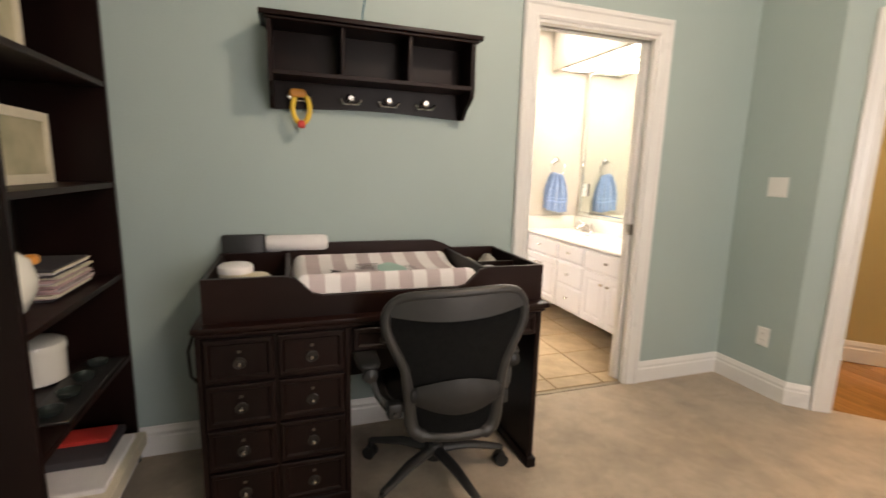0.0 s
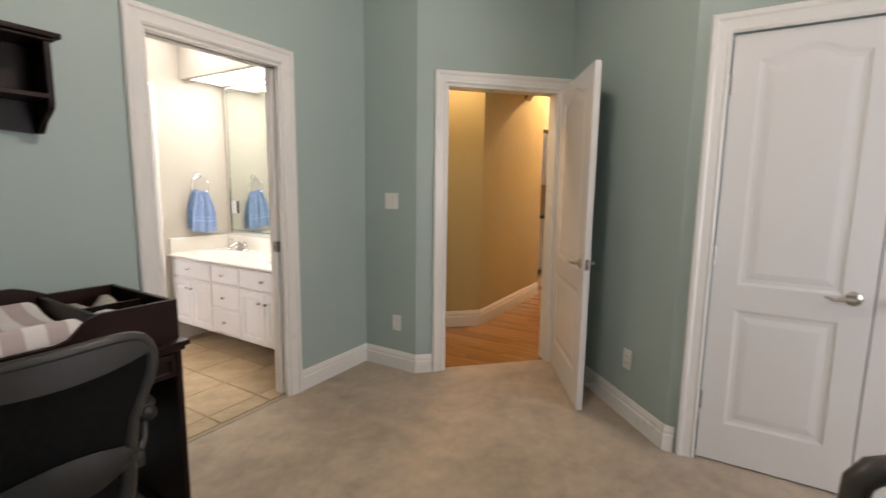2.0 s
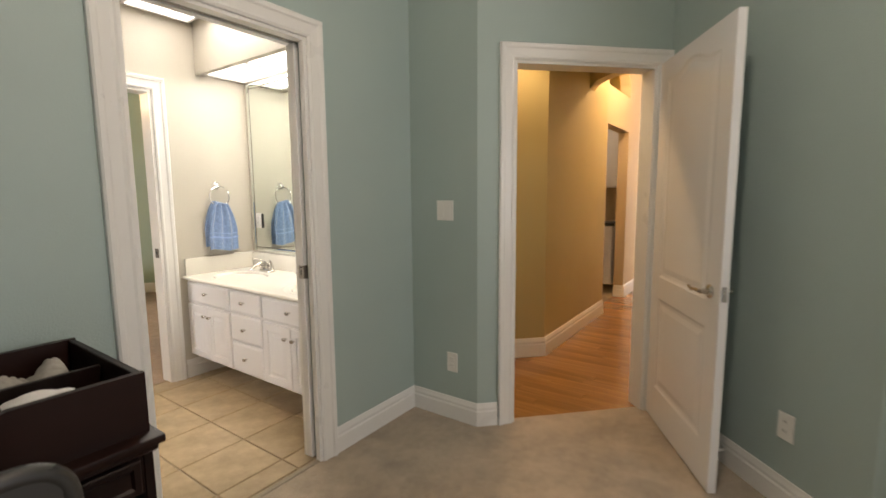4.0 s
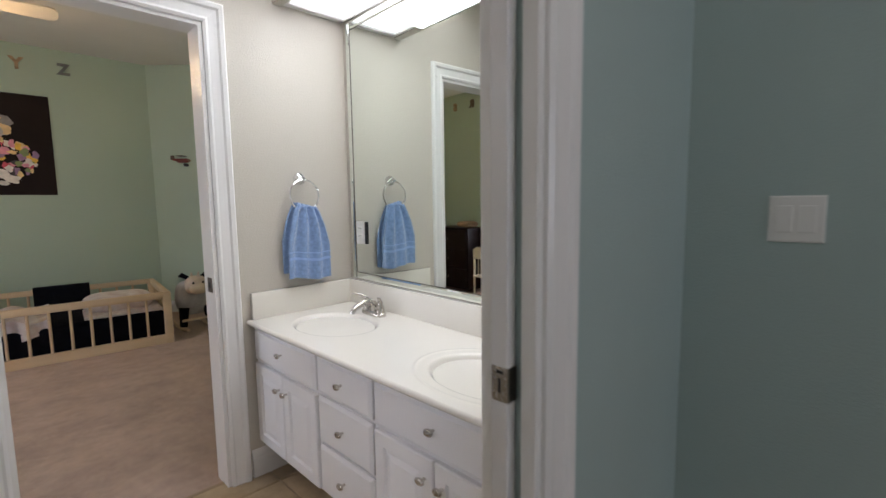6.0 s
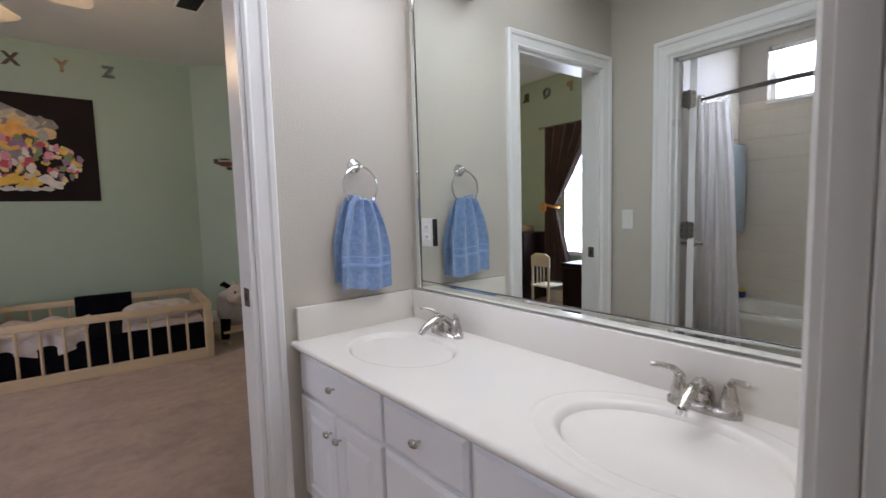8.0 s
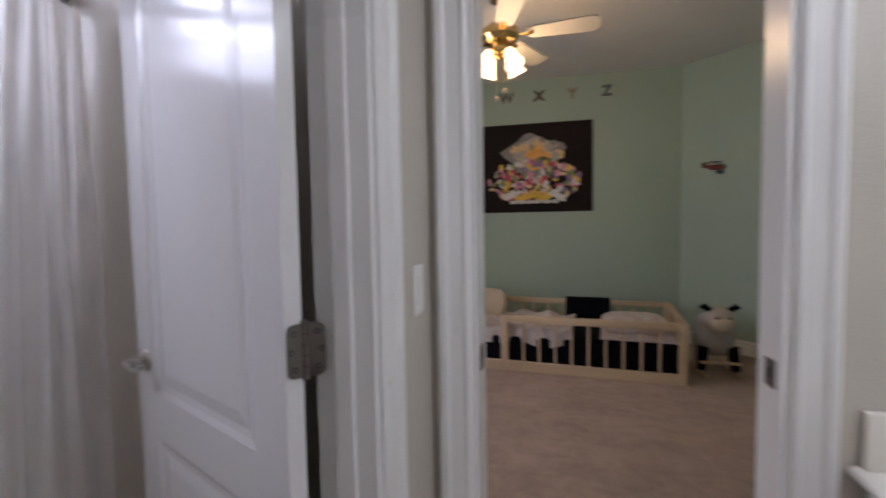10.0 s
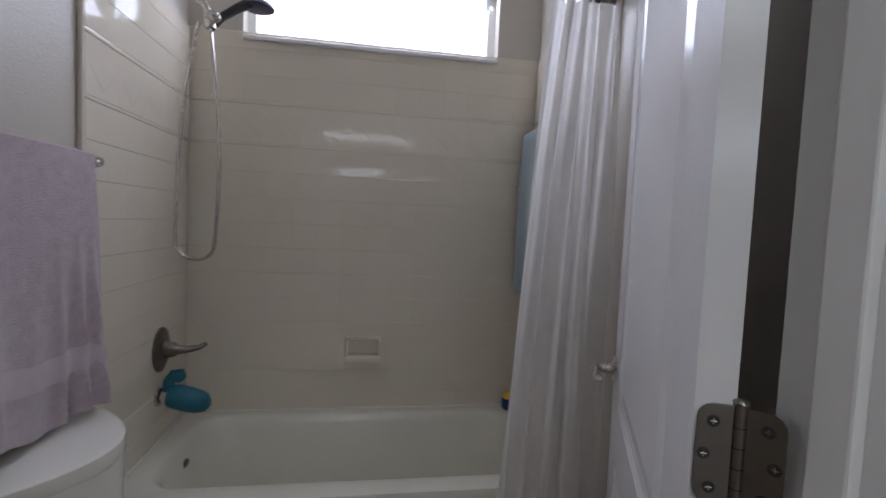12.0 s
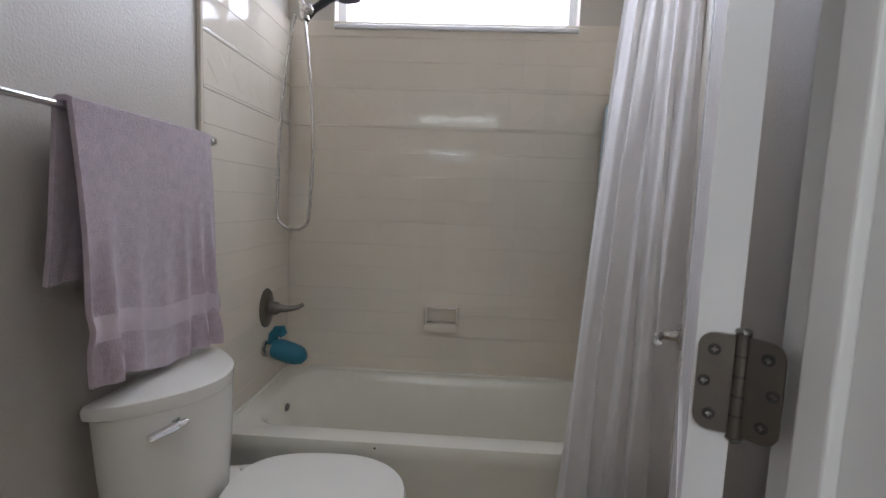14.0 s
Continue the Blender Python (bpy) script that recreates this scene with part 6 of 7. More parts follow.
for k in range(12):
    x = .06 + (BL - .12) * (k + 1) / 13
    part("slat", tube([(x, BW - .02, .08), (x, BW - .02, RH - .05)], .011, 8), MAPLE, bed)
for s in (.02, BL - .02):
    for k in range(5):
        y = .05 + (BW - .1) * (k + 1) / 6
        part("slat", tube([(s, y, .08), (s, y, RH - .05)], .011, 8), MAPLE, bed)
BEDM = pose(.735, 8.155, 0, 0, 0, -5.6)
bed.matrix_basis = BEDM
def on_bed(bm):
    bmesh.ops.transform(bm, matrix=BEDM, verts=bm.verts)
    return bm
mt = thing("mattress", label="dark navy covered mattress in the toddler bed", category="mattress")
part("body", on_bed(B((.05, BL - .05, .05, BW - .05, .012, .30), bev=.03, seg=3)), NAVY, mt)
for z in (.045, .268):
    part("piping", on_bed(tube([(.052, .052, z), (BL - .052, .052, z), (BL - .052, BW - .052, z), (.052, BW - .052, z)], .005, 6, True)), NAVY, mt)
def blanket(u, v):
    x = .06 + .98 * u
    bump_ = .018 * math.sin(u * 23 + 3 * math.sin(v * 5)) + .014 * math.sin(v * 17 + u * 6)
    if v < .22:
        q = (.22 - v) / .22
        return (x + .03 * math.sin(u * 9), .055 - .012 * math.sin(u * 31), .335 - .10 * q + .02 * math.sin(u * 14) + .4 * bump_)
    return (x, .05 + .82 * (v - .22) / .78, .335 + bump_ + .02 * math.sin(v * 7))
single("blanket", on_bed(sheet(blanket, 60, 44, .012)), PRINT, "rumpled white printed blanket on the bed", "blanket")
single("bed_pillow", on_bed(cushion(1.55, .42, .385, .55, .42, .17, puff=.5)), PRINT, "white patterned pillow at the bed's head", "pillow")
single("printed_sheet", on_bed(sheet(lambda u, v: (1.28 + .58 * u, .06 + .45 * v, .315 + .02 * math.sin(u * 14) * v + .01 * math.sin(v * 19)), 20, 20, .01)), PRINT, "white printed sheet under the pillow", "sheet")
single("dark_throw", on_bed(sheet(lambda u, v: (.93 + .43 * u, BW - .055 + .075 * (v > .45) * min(1, (v - .45) / .06) + .004 * math.sin(u * 20), RH + .018 - (.27 * (.45 - v) / .45 if v < .45 else 0) - (.24 * (v - .51) / .49 if v > .51 else 0)), 24, 40, .010)), NAVY, "black blanket hung over the back rail", "blanket")
single("cream_pillow", on_bed(cushion(.16, .72, .45, .40, .12, .32, puff=.5, rx=-24)), BEIGEC, "cream pillow leaning on the bed rail", "pillow")

po = thing("wall_poster", (1.385, 9.42, 1.40), "black poster with a burst of pale and coloured patches", "poster")
part("sheet", B((.72, 2.05, 9.418, 9.426, 1.40, 2.387)), POSTER, po, smooth=False)
PCOL = {}
def patch(x, z, rx, rz, col, seed, y):
    if col not in PCOL:
        PCOL[col] = mat("poster_ink", col, .5, var=.15, scale=20)
    bm = bmesh.new()
    vs = [bm.verts.new((u, y, w)) for u, w in blot(x, z, rx, rz, 22, seed, .16)]
    bm.faces.new(vs)
    part("colour_patch", bm, PCOL[col], po, smooth=False)
rnd = random.Random(11)
pal = [(.70, .64, .57), (.74, .55, .25), (.52, .07, .11), (.68, .28, .36), (.74, .70, .66), (.30, .18, .30), (.20, .26, .10), (.78, .50, .06), (.05, .04, .05)]
yy = 9.4175
patch(1.42, 2.02, .30, .24, (.26, .24, .22), 2, yy)
patch(1.44, 2.05, .23, .17, (.50, .44, .34), 3, yy - .0008)
patch(1.47, 2.02, .14, .13, (.68, .47, .24), 4, yy - .0012)
for k in range(26):
    a, r_ = rnd.uniform(0, 6.28), rnd.uniform(.3, 1)
    patch(1.43 + .26 * r_ * math.cos(a), 2.04 + .19 * r_ * math.sin(a), rnd.uniform(.03, .07), rnd.uniform(.03, .06), ((.42, .38, .33), (.70, .50, .24), (.27, .24, .21), (.74, .50, .24))[k % 4], 200 + k, yy - .0013 - .00001 * k)
patch(1.45, 2.0, .13, .12, (.85, .42, .08), 4, yy - .0016)
for k in range(185):
    a, r_ = rnd.uniform(0, 6.28), rnd.uniform(0, 1) ** .6
    x, z = 1.42 + .50 * r_ * math.cos(a), 1.80 - .05 + .24 * r_ * math.sin(a)
    patch(x, z, rnd.uniform(.014, .042), rnd.uniform(.016, .046), pal[rnd.randrange(len(pal))], 20 + k, yy - .0024 - .00012 * k)
for k in range(9):
    patch(1.12 + .075 * k, 1.58 + .03 * math.sin(k * 2.1), .06, .04, pal[7] if k in (2, 3, 4, 5, 6) else pal[4], 70 + k, yy - .0260 - .0003 * k)
for k in range(6):
    patch(1.20 + .09 * k, 1.515, .05, .022, (.62, .60, .56), 90 + k, yy - .0295)

def letter(ch_, at, rz, m):
    d = bpy.data.curves.new("letter", 'FONT')
    d.body, d.size, d.extrude, d.align_x, d.offset = ch_, .15, .008, 'CENTER', .006
    o = bpy.data.objects.new("letter", d)
    scene.collection.objects.link(o)
    o.matrix_world = pose(*at, 90, 0, rz)
    dg = bpy.context.evaluated_depsgraph_get()
    me = bpy.data.meshes.new_from_object(o.evaluated_get(dg))
    bpy.data.objects.remove(o)
    me.materials.clear()
    me.materials.append(m)
    t = new("wall_letter", me)
    t.matrix_world = pose(*at, 90, 0, rz)
    tagged(t, "small painted wooden letter " + ch_ + " on the wall", "wall letter", "alphabet letters")
LB = [mat("letter_brown", (.10, .07, .05), .6, var=.3, scale=30), mat("letter_tan", (.35, .24, .14), .6, var=.3, scale=30), mat("letter_grey", (.16, .17, .17), .6, var=.3, scale=30)]
for k, c in enumerate("UVWXYZ"):
    letter(c, (.41 + .357 * k, 9.42, 2.632), 0, LB[k % 3])
for k, c in enumerate("MNOPQRST"):
    letter(c, (-.74, 6.20 + .357 * k, 2.632), 90, LB[(k + 1) % 3])

PLANEM = mat("oxblood_paint", (.22, .045, .03), .45, var=.2, scale=20)
ap = thing("toy_plane", (3.155, 9.16, 1.74), "small red and brown model biplane on the angled wall", "wall toy")
pw = pose(3.150, 9.150, 1.795, 0, 0, -45)
def pbm(bm):
    bmesh.ops.transform(bm, matrix=pw, verts=bm.verts)
    return bm
part("fuselage", pbm(tube([(-.10, .02, .01), (-.03, .02, 0), (.06, .02, -.005), (.09, .02, -.005)], [.010, .020, .024, .014], 12)), PLANEM, ap)
part("upper_wing", pbm(B((-.02, .05, -.06, .09, .040, .048), bev=.003)), LB[0], ap)
part("lower_wing", pbm(B((-.02, .05, -.05, .08, -.030, -.022), bev=.003)), PLANEM, ap)
part("tail_fin", pbm(B((-.125, -.085, .01, .03, .005, .055), bev=.004)), LB[0], ap)
part("propeller", pbm(B((.092, .098, -.03, .07, -.012, .002), bev=.002)), LB[1], ap)
part("wheel", pbm(tube([(.05, -.01, -.055), (.05, .05, -.055)], .018, 12)), DARKP, ap)

rk = thing("rocking_toy", (2.93, 8.38, 0), "grey plush rocking animal on wooden rockers", "rocking toy")
part("body", cushion(2.95, 8.42, .32, .30, .36, .34, puff=.9), mat("grey_plush", (.42, .40, .38), .95, var=.12, scale=25, bump=.8, bscale=300, sheen=.4), rk)
part("head", cushion(2.95, 8.26, .47, .20, .18, .18, puff=.9), mat("cream_plush", (.60, .52, .44), .95, var=.1, scale=25, bump=.8, bscale=300), rk)
part("snout", cushion(2.95, 8.19, .44, .16, .12, .11, puff=.9), BEIGEC, rk)
for s in (-1, 1):
    part("ear", tube([(2.95 + s * .06, 8.27, .54), (2.95 + s * .12, 8.27, .58), (2.95 + s * .15, 8.27, .57)], [.02, .026, .008], 10), NAVY, rk)
    part("horn", tube([(2.95 + s * .03, 8.27, .55), (2.95 + s * .035, 8.26, .60)], [.016, .006], 10), BEIGEC, rk)
    part("rocker", tube([(2.95 + s * .13, 8.14 + .1 * k, .018 + .004 * (k - 2.5) ** 2) for k in range(6)], .016, 10), MAPLE, rk)
    part("leg", tube([(2.95 + s * .11, 8.30, .24), (2.95 + s * .13, 8.28, .05)], [.05, .035], 10), NAVY, rk)
    part("eye", cushion(2.95 + s * .045, 8.175, .50, .02, .012, .025, puff=1), DARKP, rk)
part("foot_bar", tube([(2.80, 8.24, .12), (3.10, 8.24, .12)], .013, 10), MAPLE, rk)

# ceiling fan
def fan(name, at, zc, m_body, m_blade, label, lamps=True, blades=5, rb=.66, a0=8):
    x, y, z = at
    t = thing(name, at, label, "ceiling fan")
    part("canopy", lathe([(.065, zc - .06), (.075, zc - .02), (.070, zc - .002)], (x, y, 0), 22), m_body, t)
    part("downrod", tube([(x, y, z + .06), (x, y, zc - .04)], .013, 12), m_body, t)
    part("motor", lathe([(.05, -.05), (.11, -.045), (.135, -.01), (.130, .035), (.09, .07), (.03, .08)], (x, y, z), 28), m_body, t)
    for k in range(blades):
        a = radians(a0 + 360 / blades * k)
        d, n = Vector((math.cos(a), math.sin(a), 0)), Vector((-math.sin(a), math.cos(a), 0))
        ir = part("blade_iron", tube([Vector(at) + d * .10, Vector(at) + d * .17 + Vector((0, 0, -.008)), Vector(at) + d * .23], [.014, .022, .030], 10, flat=.3), m_body, t)
        lp_ = []
        for s, w in ((.19, .045), (.24, .058), (.45, .070), (rb - .05, .076), (rb - .015, .064), (rb, .030)):
            lp_.append((s, w))
        outl = [(s, w) for s, w in lp_] + [(s, -w) for s, w in lp_[::-1]]
        part("blade", loft([[Vector(at) + d * s + n * w + Vector((0, 0, h - w * .24)) for s, w in outl] for h in (-.004, .004)]), m_blade, t, smooth=False)
    if lamps:
        part("light_hub", lathe([(.02, -.15), (.05, -.13), (.06, -.09), (.05, -.05)], (x, y, z), 22), m_body, t)
        for k in range(4):
            a = radians(45 + 90 * k)
            d = Vector((math.cos(a), math.sin(a), 0))
            c = Vector((x, y, z - .11))
            part("lamp_arm", tube([c + d * .04, c + d * .085 + Vector((0, 0, .004)), c + d * .10 + Vector((0, 0, -.01))], .011, 8), m_body, t)
            sh_ = part("lamp_shade", tube([c + d * .095 + Vector((0, 0, -.01)), c + d * .115 + Vector((0, 0, -.05)), c + d * .14 + Vector((0, 0, -.10)), c + d * .155 + Vector((0, 0, -.125))], [.026, .038, .052, .066], 18), SHADE, t, "glowing frosted glass bell shade")
            sh_.visible_shadow = False
        for s, l in ((-.012, .42), (.014, .36)):
            part("pull_chain", tube([(x + s * 2, y + s, z - .13), (x + s * 2, y + s, z - l)], .0018, 6), m_body, t)
            part("chain_bob", lathe([(.003, -.02), (.014, -.014), (.015, 0), (.004, .012)], (x + s * 2, y + s, z - l), 12), MAPLE, t)
    return t
fan("nursery_ceiling_fan", (1.295, 7.41, 2.575), HN, BRASS, mat("fan_blade_white", (.72, .66, .55), .45, var=.05), "brass ceiling fan with white blades and four lit bell shades", a0=-4)
vt = thing("ceiling_vent", (2.58, 7.68, HN - .012), "dark slotted air vent in the nursery ceiling", "air vent")
part("frame", B((2.50, 2.68, 7.58, 7.60, HN - .010, HN - .001), (2.50, 2.68, 7.86, 7.88, HN - .010, HN - .001), (2.50, 2.515, 7.60, 7.86, HN - .010, HN - .001), (2.665, 2.68, 7.60, 7.86, HN - .010, HN - .001)), TRIM, vt, smooth=False)
part("backing", B((2.515, 2.665, 7.60, 7.86, HN - .004, HN - .001)), DARKP, vt, smooth=False)
for k in range(8):
    part("slat", B((2.515, 2.665, 7.615 + .031 * k, 7.622 + .031 * k, HN - .010, HN - .004)), GREYP, vt, smooth=False)

# nursery window side, seen in the mirror
cu = thing("window_curtain", (-.68, 7.2, .25), "dark brown curtain tied back with an orange tie", "curtain")
def drape(y_out, y_in):
    def fn(u, v):
        """u across, v from hem to rod; pinched at the tie."""
        tie = math.exp(-((v - .50) / .11) ** 2)
        w = .24 + .76 * ((v - .5) / .5) ** .9 if v > .5 else .24 + .26 * min(1, (.5 - v) / .35)
        y = y_out + (y_in - y_out) * u * w
        return (-.615 + .022 * math.sin(u * 30) * (1 - .5 * tie) + .01 * math.sin(u * 9), y, .28 + 1.93 * v)
    return fn
part("drape", sheet(drape(7.56, 6.80), 70, 40, .004), BROWNC, cu)
part("drape", sheet(drape(6.10, 6.84), 70, 40, .004), BROWNC, cu)
part("tie", tube([(-.615 + .055 * math.cos(a), 7.46 + .115 * math.sin(a), 1.24 + .03 * math.sin(a)) for a in [2 * math.pi * k / 20 for k in range(20)]], .014, 8, True), ORANGE, cu, "orange cloth tie")
part("tie_bow", cushion(-.55, 7.53, 1.22, .05, .07, .12), ORANGE, cu)
part("rod", tube([(-.615, 6.0, 2.215), (-.615, 7.62, 2.215)], .010, 10), OILB, cu)
part("finial", lathe([(.006, -.03), (.022, -.012), (.024, 0), (.012, .02)], (-.615, 7.63, 2.215), 14, 'y'), OILB, cu)
dr = thing("dark_dresser", (-.45, 7.95, 0), "dark espresso dresser against the nursery wall", "dresser")
part("carcass", B((-.72, -.28, 7.62, 8.40, .04, .90), bev=.004), ESPRESSO, dr, smooth=False)
for k in range(3):
    f = part("drawer_front", B((-.28, -.262, 7.64, 8.38, .08 + .27 * k, .33 + .27 * k), bev=.003), ESPRESSO, dr, smooth=False)
    part("knob", lathe([(.006, 0), (.013, .012), (.006, .02)], (-.262, 8.0, .20 + .27 * k), 12, 'x'), NICKEL, f)
single("dresser_basket", cushion(-.5, 7.85, .945, .22, .28, .09), LB[1], "small tan basket on the dark dresser", "basket")
kt = thing("play_table", (-.2, 6.75, 0), "dark low play table by the nursery window", "table")
part("tabletop", B((-.62, .02, 6.05, 6.80, .57, .62), bev=.005), ESPRESSOX, kt)
part("side_panel", B((-.60, .0, 6.76, 6.79, 0, .57), bev=.003), ESPRESSO, kt, smooth=False)
part("side_panel", B((-.60, .0, 6.06, 6.09, 0, .57), bev=.003), ESPRESSO, kt, smooth=False)
part("front_panel", B((-.03, .0, 6.09, 6.76, .1, .57), bev=.003), ESPRESSO, kt, smooth=False)
KX, KY = -.20, 7.16
kc = thing("child_chair", (KX, KY, 0), "small white-painted wooden child's chair", "chair")
for dx, dy, h in ((-.13, -.12, .30), (-.13, .12, .30), (.13, -.12, .66), (.13, .12, .66)):
    part("leg", tube([(KX + dx, KY + dy, 0), (KX + dx, KY + dy, h)], .014, 8), PAPER, kc)
part("seat", B((KX - .15, KX + .15, KY - .14, KY + .14, .30, .32), bev=.008, seg=2), PAPER, kc)
rail = [(-.135, .54), (.135, .54), (.135, .65), (.075, .69), (-.075, .69), (-.135, .65)]
part("backrest", loft([[(KX + .120, KY + y, z) for y, z in rail], [(KX + .140, KY + y, z) for y, z in rail]]), PAPER, kc, smooth=False)
for dy in (-.05, 0, .05):
    part("spindle", tube([(KX + .13, KY + dy, .32), (KX + .13, KY + dy, .55)], .008, 8), PAPER, kc)

# ---------- hall and living room ----------
hs = thing("hall_strike_plate", (3.55, 2.58, .95), "nickel strike plate in the hall door lining", "strike plate")
part("plate", B((-.0012, .0012, -.02, .02, -.03, .03), bev=.0005), NICKEL, hs, smooth=False)
hs.children[0].matrix_basis = pose(3.022 - 3.55 + .042, 3.05 - 2.58 + .030, 0, 0, 0, 45)
def slab_sofa():
    t = thing("sofa", (11.9, 3.8, 0), "cream upholstered sofa against the far wall", "sofa")
    part("base", B((11.55, 12.4, 2.6, 5.0, .12, .42), bev=.04, seg=2), CREAMSOFA, t)
    part("backrest", B((12.15, 12.45, 2.6, 5.0, .40, .88), bev=.06, seg=3), CREAMSOFA, t)
    for y in (3.0, 3.8, 4.6):
        part("seat_cushion", cushion(11.85, y, .47, .66, .78, .16, puff=.35), CREAMSOFA, t)
        part("back_cushion", cushion(12.08, y, .68, .18, .76, .44, puff=.4), CREAMSOFA, t)
    for y in (2.5, 5.1):
        part("armrest", B((11.5, 12.4, y - .11, y + .11, .12, .62), bev=.07, seg=3), CREAMSOFA, t)
    for x in (11.6, 12.35):
        for y in (2.5, 5.1):
            part("leg", tube([(x, y, 0), (x, y, .13)], .03, 10), ESPRESSO, t)
slab_sofa()
single("throw_pillow", cushion(11.90, 3.42, .70, .13, .46, .40, puff=.5, ry=-14), PRINT, "cream printed throw pillow on the sofa", "pillow")
single("dark_throw_pillow", cushion(11.88, 2.86, .68, .13, .40, .34, puff=.5, ry=-14), GREYSOFA, "slate throw pillow on the sofa", "pillow")
def barrel_chair():
    t = thing("barrel_armchair", (11.05, 2.60, 0), "slate blue upholstered barrel armchair with dark feet", "armchair")
    def arc(r, z, n=24):
        return [Vector((11.05 + r * math.cos(a), 2.60 + r * math.sin(a), z)) for a in [radians(60 + 240 * k / n) for k in range(n + 1)]]
    pts0 = [arc(.44, .16), arc(.46, .45), arc(.47, .74)]
    ins = [arc(.36, .74), arc(.34, .45), arc(.33, .30)]
    bm = bmesh.new()
    rows = [[bm.verts.new(p) for p in row] for row in pts0 + [arc(.45, .775), arc(.38, .775)] + ins]
    for a, b in zip(rows, rows[1:] + rows[:1]):
        for k in range(len(a) - 1):
            bm.faces.new((a[k], a[k + 1], b[k + 1], b[k]))
    bm.faces.new([r[0] for r in rows])
    bm.faces.new([r[-1] for r in rows][::-1])
    part("shell", bm, GREYSOFA, t)
    part("seat_cushion", lathe([(.36, .20), (.38, .24), (.38, .40), (.33, .44), (.02, .45)], (11.05, 2.60, 0), 26), GREYSOFA, t)
    part("piping", tube(arc(.463, .42), .008, 6), STEELDK, t)
    for a in (75, 145, 215, 285):
        part("foot", tube([(11.05 + .38 * math.cos(radians(a)), 2.60 + .38 * math.sin(radians(a)), 0), (11.05 + .36 * math.cos(radians(a)), 2.60 + .36 * math.sin(radians(a)), .17)], [.022, .034], 10), ESPRESSO, t)
barrel_chair()
single("area_rug", B((10.35, 12.3, .9, 5.3, .003, .016), bev=.004), RUG, "pale patterned area rug under the seating", "rug")
tt = thing("coffee_table", (10.75, 3.65, .016), "dark coffee table with crossed iron legs", "coffee table")
part("tabletop", B((10.45, 11.1, 3.20, 4.45, .44, .475), bev=.006), ESPRESSOX, tt)
part("lower_frame", B((10.47, 11.08, 3.22, 4.43, .10, .12), bev=.003), STEELDK, tt, smooth=False)
for x in (10.50, 11.05):
    for a, b in ((3.24, 3.82), (3.82, 4.41)):
        part("cross_brace", tube([(x, a, .12), (x, b, .44)], .011, 8), STEELDK, tt)
        part("cross_brace", tube([(x, b, .12), (x, a, .44)], .011, 8), STEELDK, tt)
    for y in (3.24, 4.41):
        part("leg", tube([(x, y, .016), (x, y, .44)], .013, 8), STEELDK, tt)
single("storage_box", B((10.6, 10.95, 3.3, 4.1, .121, .27), bev=.01), ESPRESSO, "dark storage box on the table's lower frame", "box")
bn = thing("upholstered_bench", (7.95, 3.55, 0), "dark brown upholstered bench on tapered legs", "bench")
part("seat", B((7.62, 8.02, 3.13, 4.35, .30, .47), bev=.02, seg=2), mat("brown_leather", (.085, .050, .035), .4, var=.2, bump=.2, bscale=120), bn)
for x in (7.66, 7.98):
    for y in (3.19, 4.29):
        part("leg", tube([(x, y, 0), (x, y, .305)], [.016, .030], 10), ESPRESSO, bn)
pa = thing("seascape_painting", (12.56, 3.43, 1.38), "framed blue-grey seascape on the tan wall", "painting")
part("canvas", B((12.575, 12.585, 2.94, 3.80, 1.39, 1.80)), SEAPIC, pa, smooth=False)
part("frame", B((12.56, 12.598, 2.91, 2.94, 1.36, 1.83), (12.56, 12.598, 3.80, 3.83, 1.36, 1.83), (12.56, 12.598, 2.94, 3.80, 1.36, 1.39), (12.56, 12.598, 2.94, 3.80, 1.80, 1.83)), ESPRESSO, pa, smooth=False)
fan("living_ceiling_fan", (10.0, 3.28, 2.42), HL, TRIM, TRIM, "white ceiling fan on a long rod", False, 5, .62, 20)
for k, (x, y) in enumerate(((8.6, 2.85), (10.8, 2.62))):
    vt2 = thing("living_ceiling_vent", (x, y, HL - .012), "white slotted vent in the living room ceiling", "air vent", "living room vents")
    part("frame", B((x - .07, x + .07, y - .12, y + .12, HL - .010, HL - .001), bev=.002), TRIM, vt2, smooth=False)
    for q in range(5):
        part("slat", B((x - .058 + .025 * q, x - .046 + .025 * q, y - .105, y + .105, HL - .016, HL - .010)), GREYP, vt2, smooth=False)
kb = thing("kitchen_cabinets", (7.34, 4.5, 0), "white kitchen cabinets with a mosaic backsplash", "cabinet")
part("lower_cabinet", B((7.04, 7.59, 3.56, 5.55, .08, .88), bev=.004), CABW, kb, smooth=False)
part("worktop", B((7.01, 7.59, 3.54, 5.57, .88, .92), bev=.006), GREYP, kb)
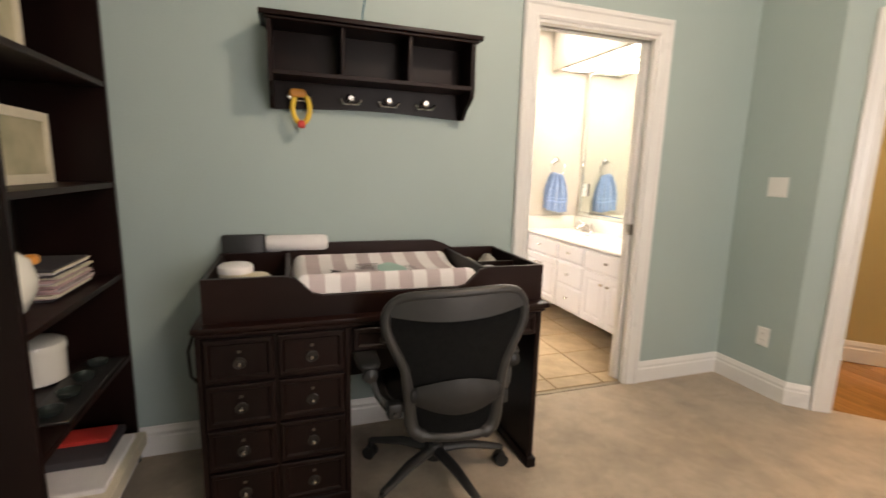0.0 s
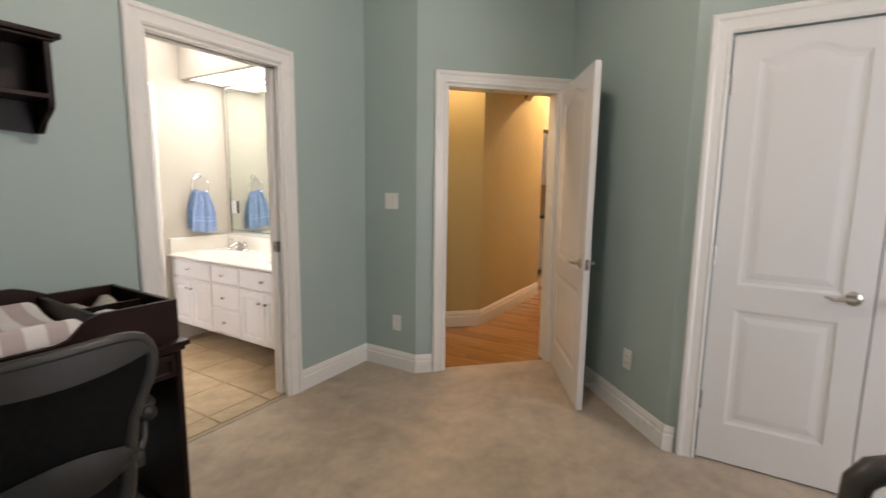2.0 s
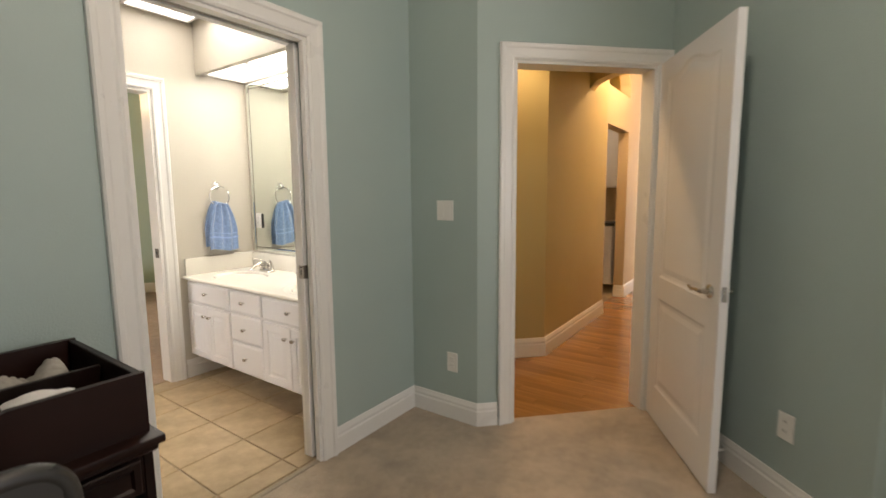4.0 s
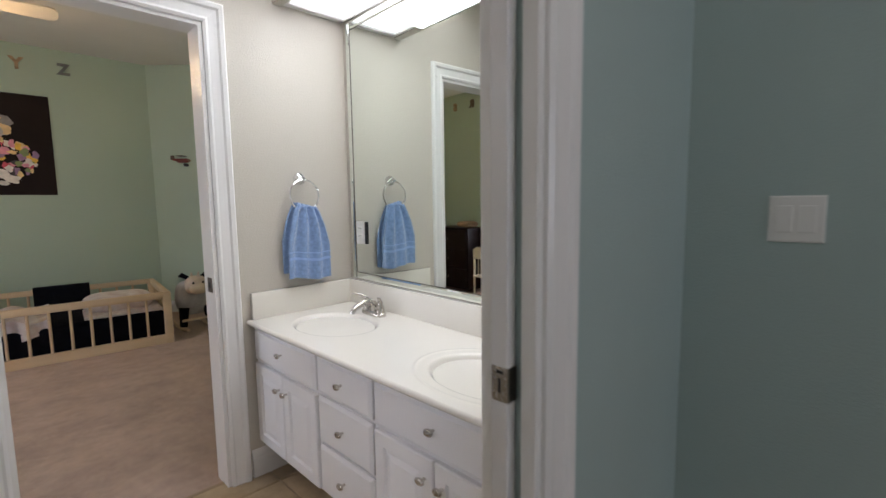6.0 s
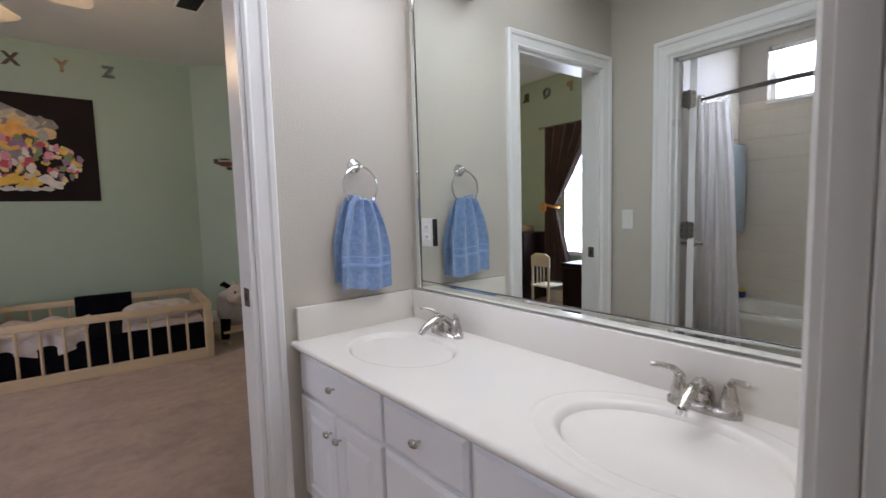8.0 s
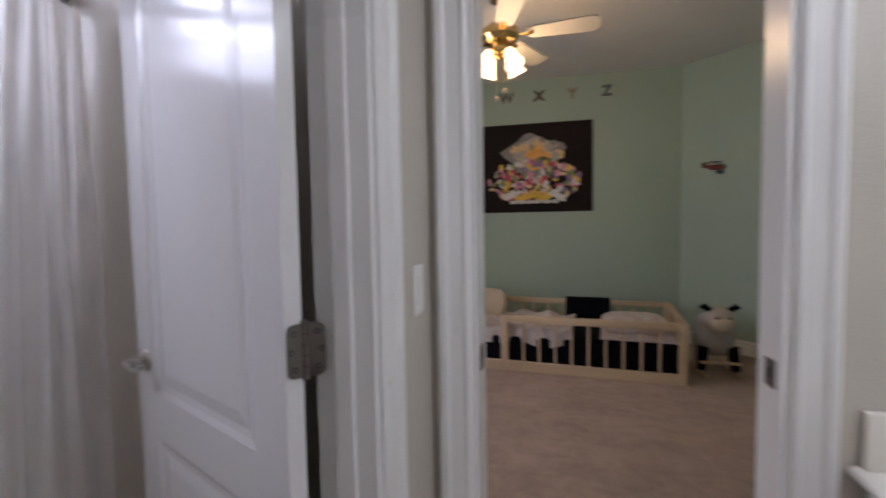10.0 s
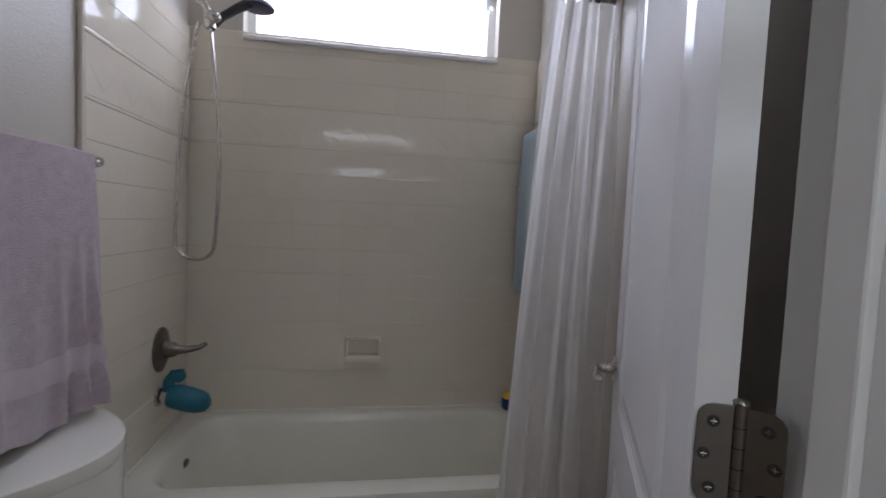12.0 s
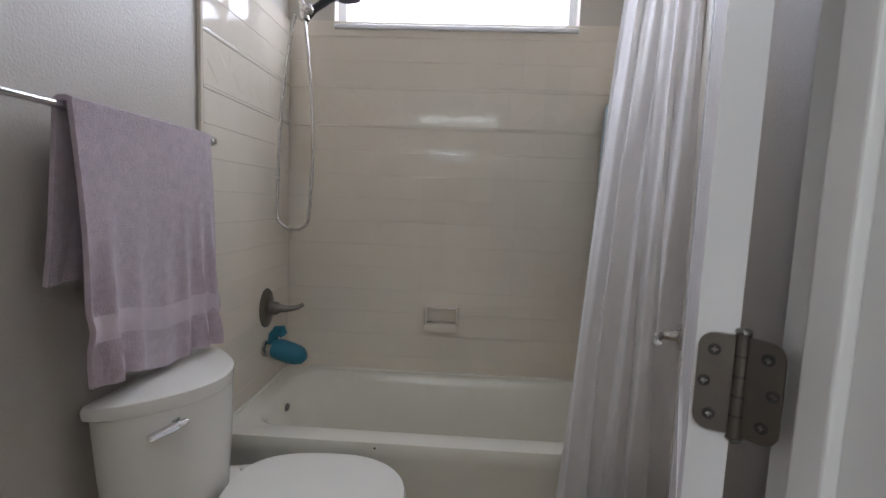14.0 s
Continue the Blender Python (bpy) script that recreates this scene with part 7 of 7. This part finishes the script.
part("backsplash", B((7.575, 7.59, 3.56, 5.55, .92, 1.40)), mat("mosaic", (.25, .22, .20), .3, var=.6, scale=40, detail=1), kb, smooth=False)
part("upper_cabinet", B((7.26, 7.59, 3.56, 5.55, 1.40, 2.30), bev=.004), CABW, kb, smooth=False)
for k in range(4):
    y0 = 3.57 + k * .495
    for za, zb, xf in ((.10, .86, 7.04), (1.42, 2.28, 7.26)):
        f = part("cabinet_door", B((xf - .020, xf - .001, y0, y0 + .48, za, zb), bev=.004), CABW, kb, smooth=False)
        part("knob", lathe([(.012, -.022), (.014, -.016), (.006, 0)], (xf - .020, y0 + .43, (za + zb) / 2), 12, 'x'), NICKEL, f)
single("floor_kitchen", B((5.3, 7.59, 3.445, 5.6, -.008, .001)), TILEF, "tan kitchen floor", "floor", kind="structure")

# hall planks, nearest ones singly
hp_ = thing("floor_hall_planks", (0, 0, 0), "narrow honey-oak floor planks", "floor", kind="structure")
PW = .083
rnd = random.Random(9)
shared = {}
def plank(len_):
    key = round(len_, 1)
    if key not in shared:
        shared[key] = tile_mesh(PW - .0012, key - .0015, .0012, .011, OAK, "plank")
    return shared[key], key
rest = bmesh.new()
nplank = 0
x = 2.88
while x < 12.55:
    y = -.95 + rnd.uniform(-.9, 0)
    while y < 6.1:
        l_ = rnd.choice((.6, .8, .9, 1.1, 1.3))
        if y + l_ > 1.2 and y < 4.9 and (x + y + l_ > 5.9):
            me, k_ = plank(l_)
            if x < 8.8 and 1.5 < y + l_ and y < 3.6 and nplank < 298:
                o = new("plank", me)
                o.location = (x, y, -.003)
                o.parent = hp_
                nplank += 1
            else:
                zt = rnd.uniform(-.0036, -.003)
                loft([[(x, y, -.011), (x + PW - .0012, y, -.011), (x + PW - .0012, y + l_ - .0015, -.011), (x, y + l_ - .0015, -.011)], [(x, y, zt), (x + PW - .0012, y, zt), (x + PW - .0012, y + l_ - .0015, zt), (x, y + l_ - .0015, zt)]], rest)
        y += l_
    x += PW
single("floor_living_planks", rest, OAK, "narrow honey-oak floor planks of the living room", "floor", kind="stuff", smooth=False)
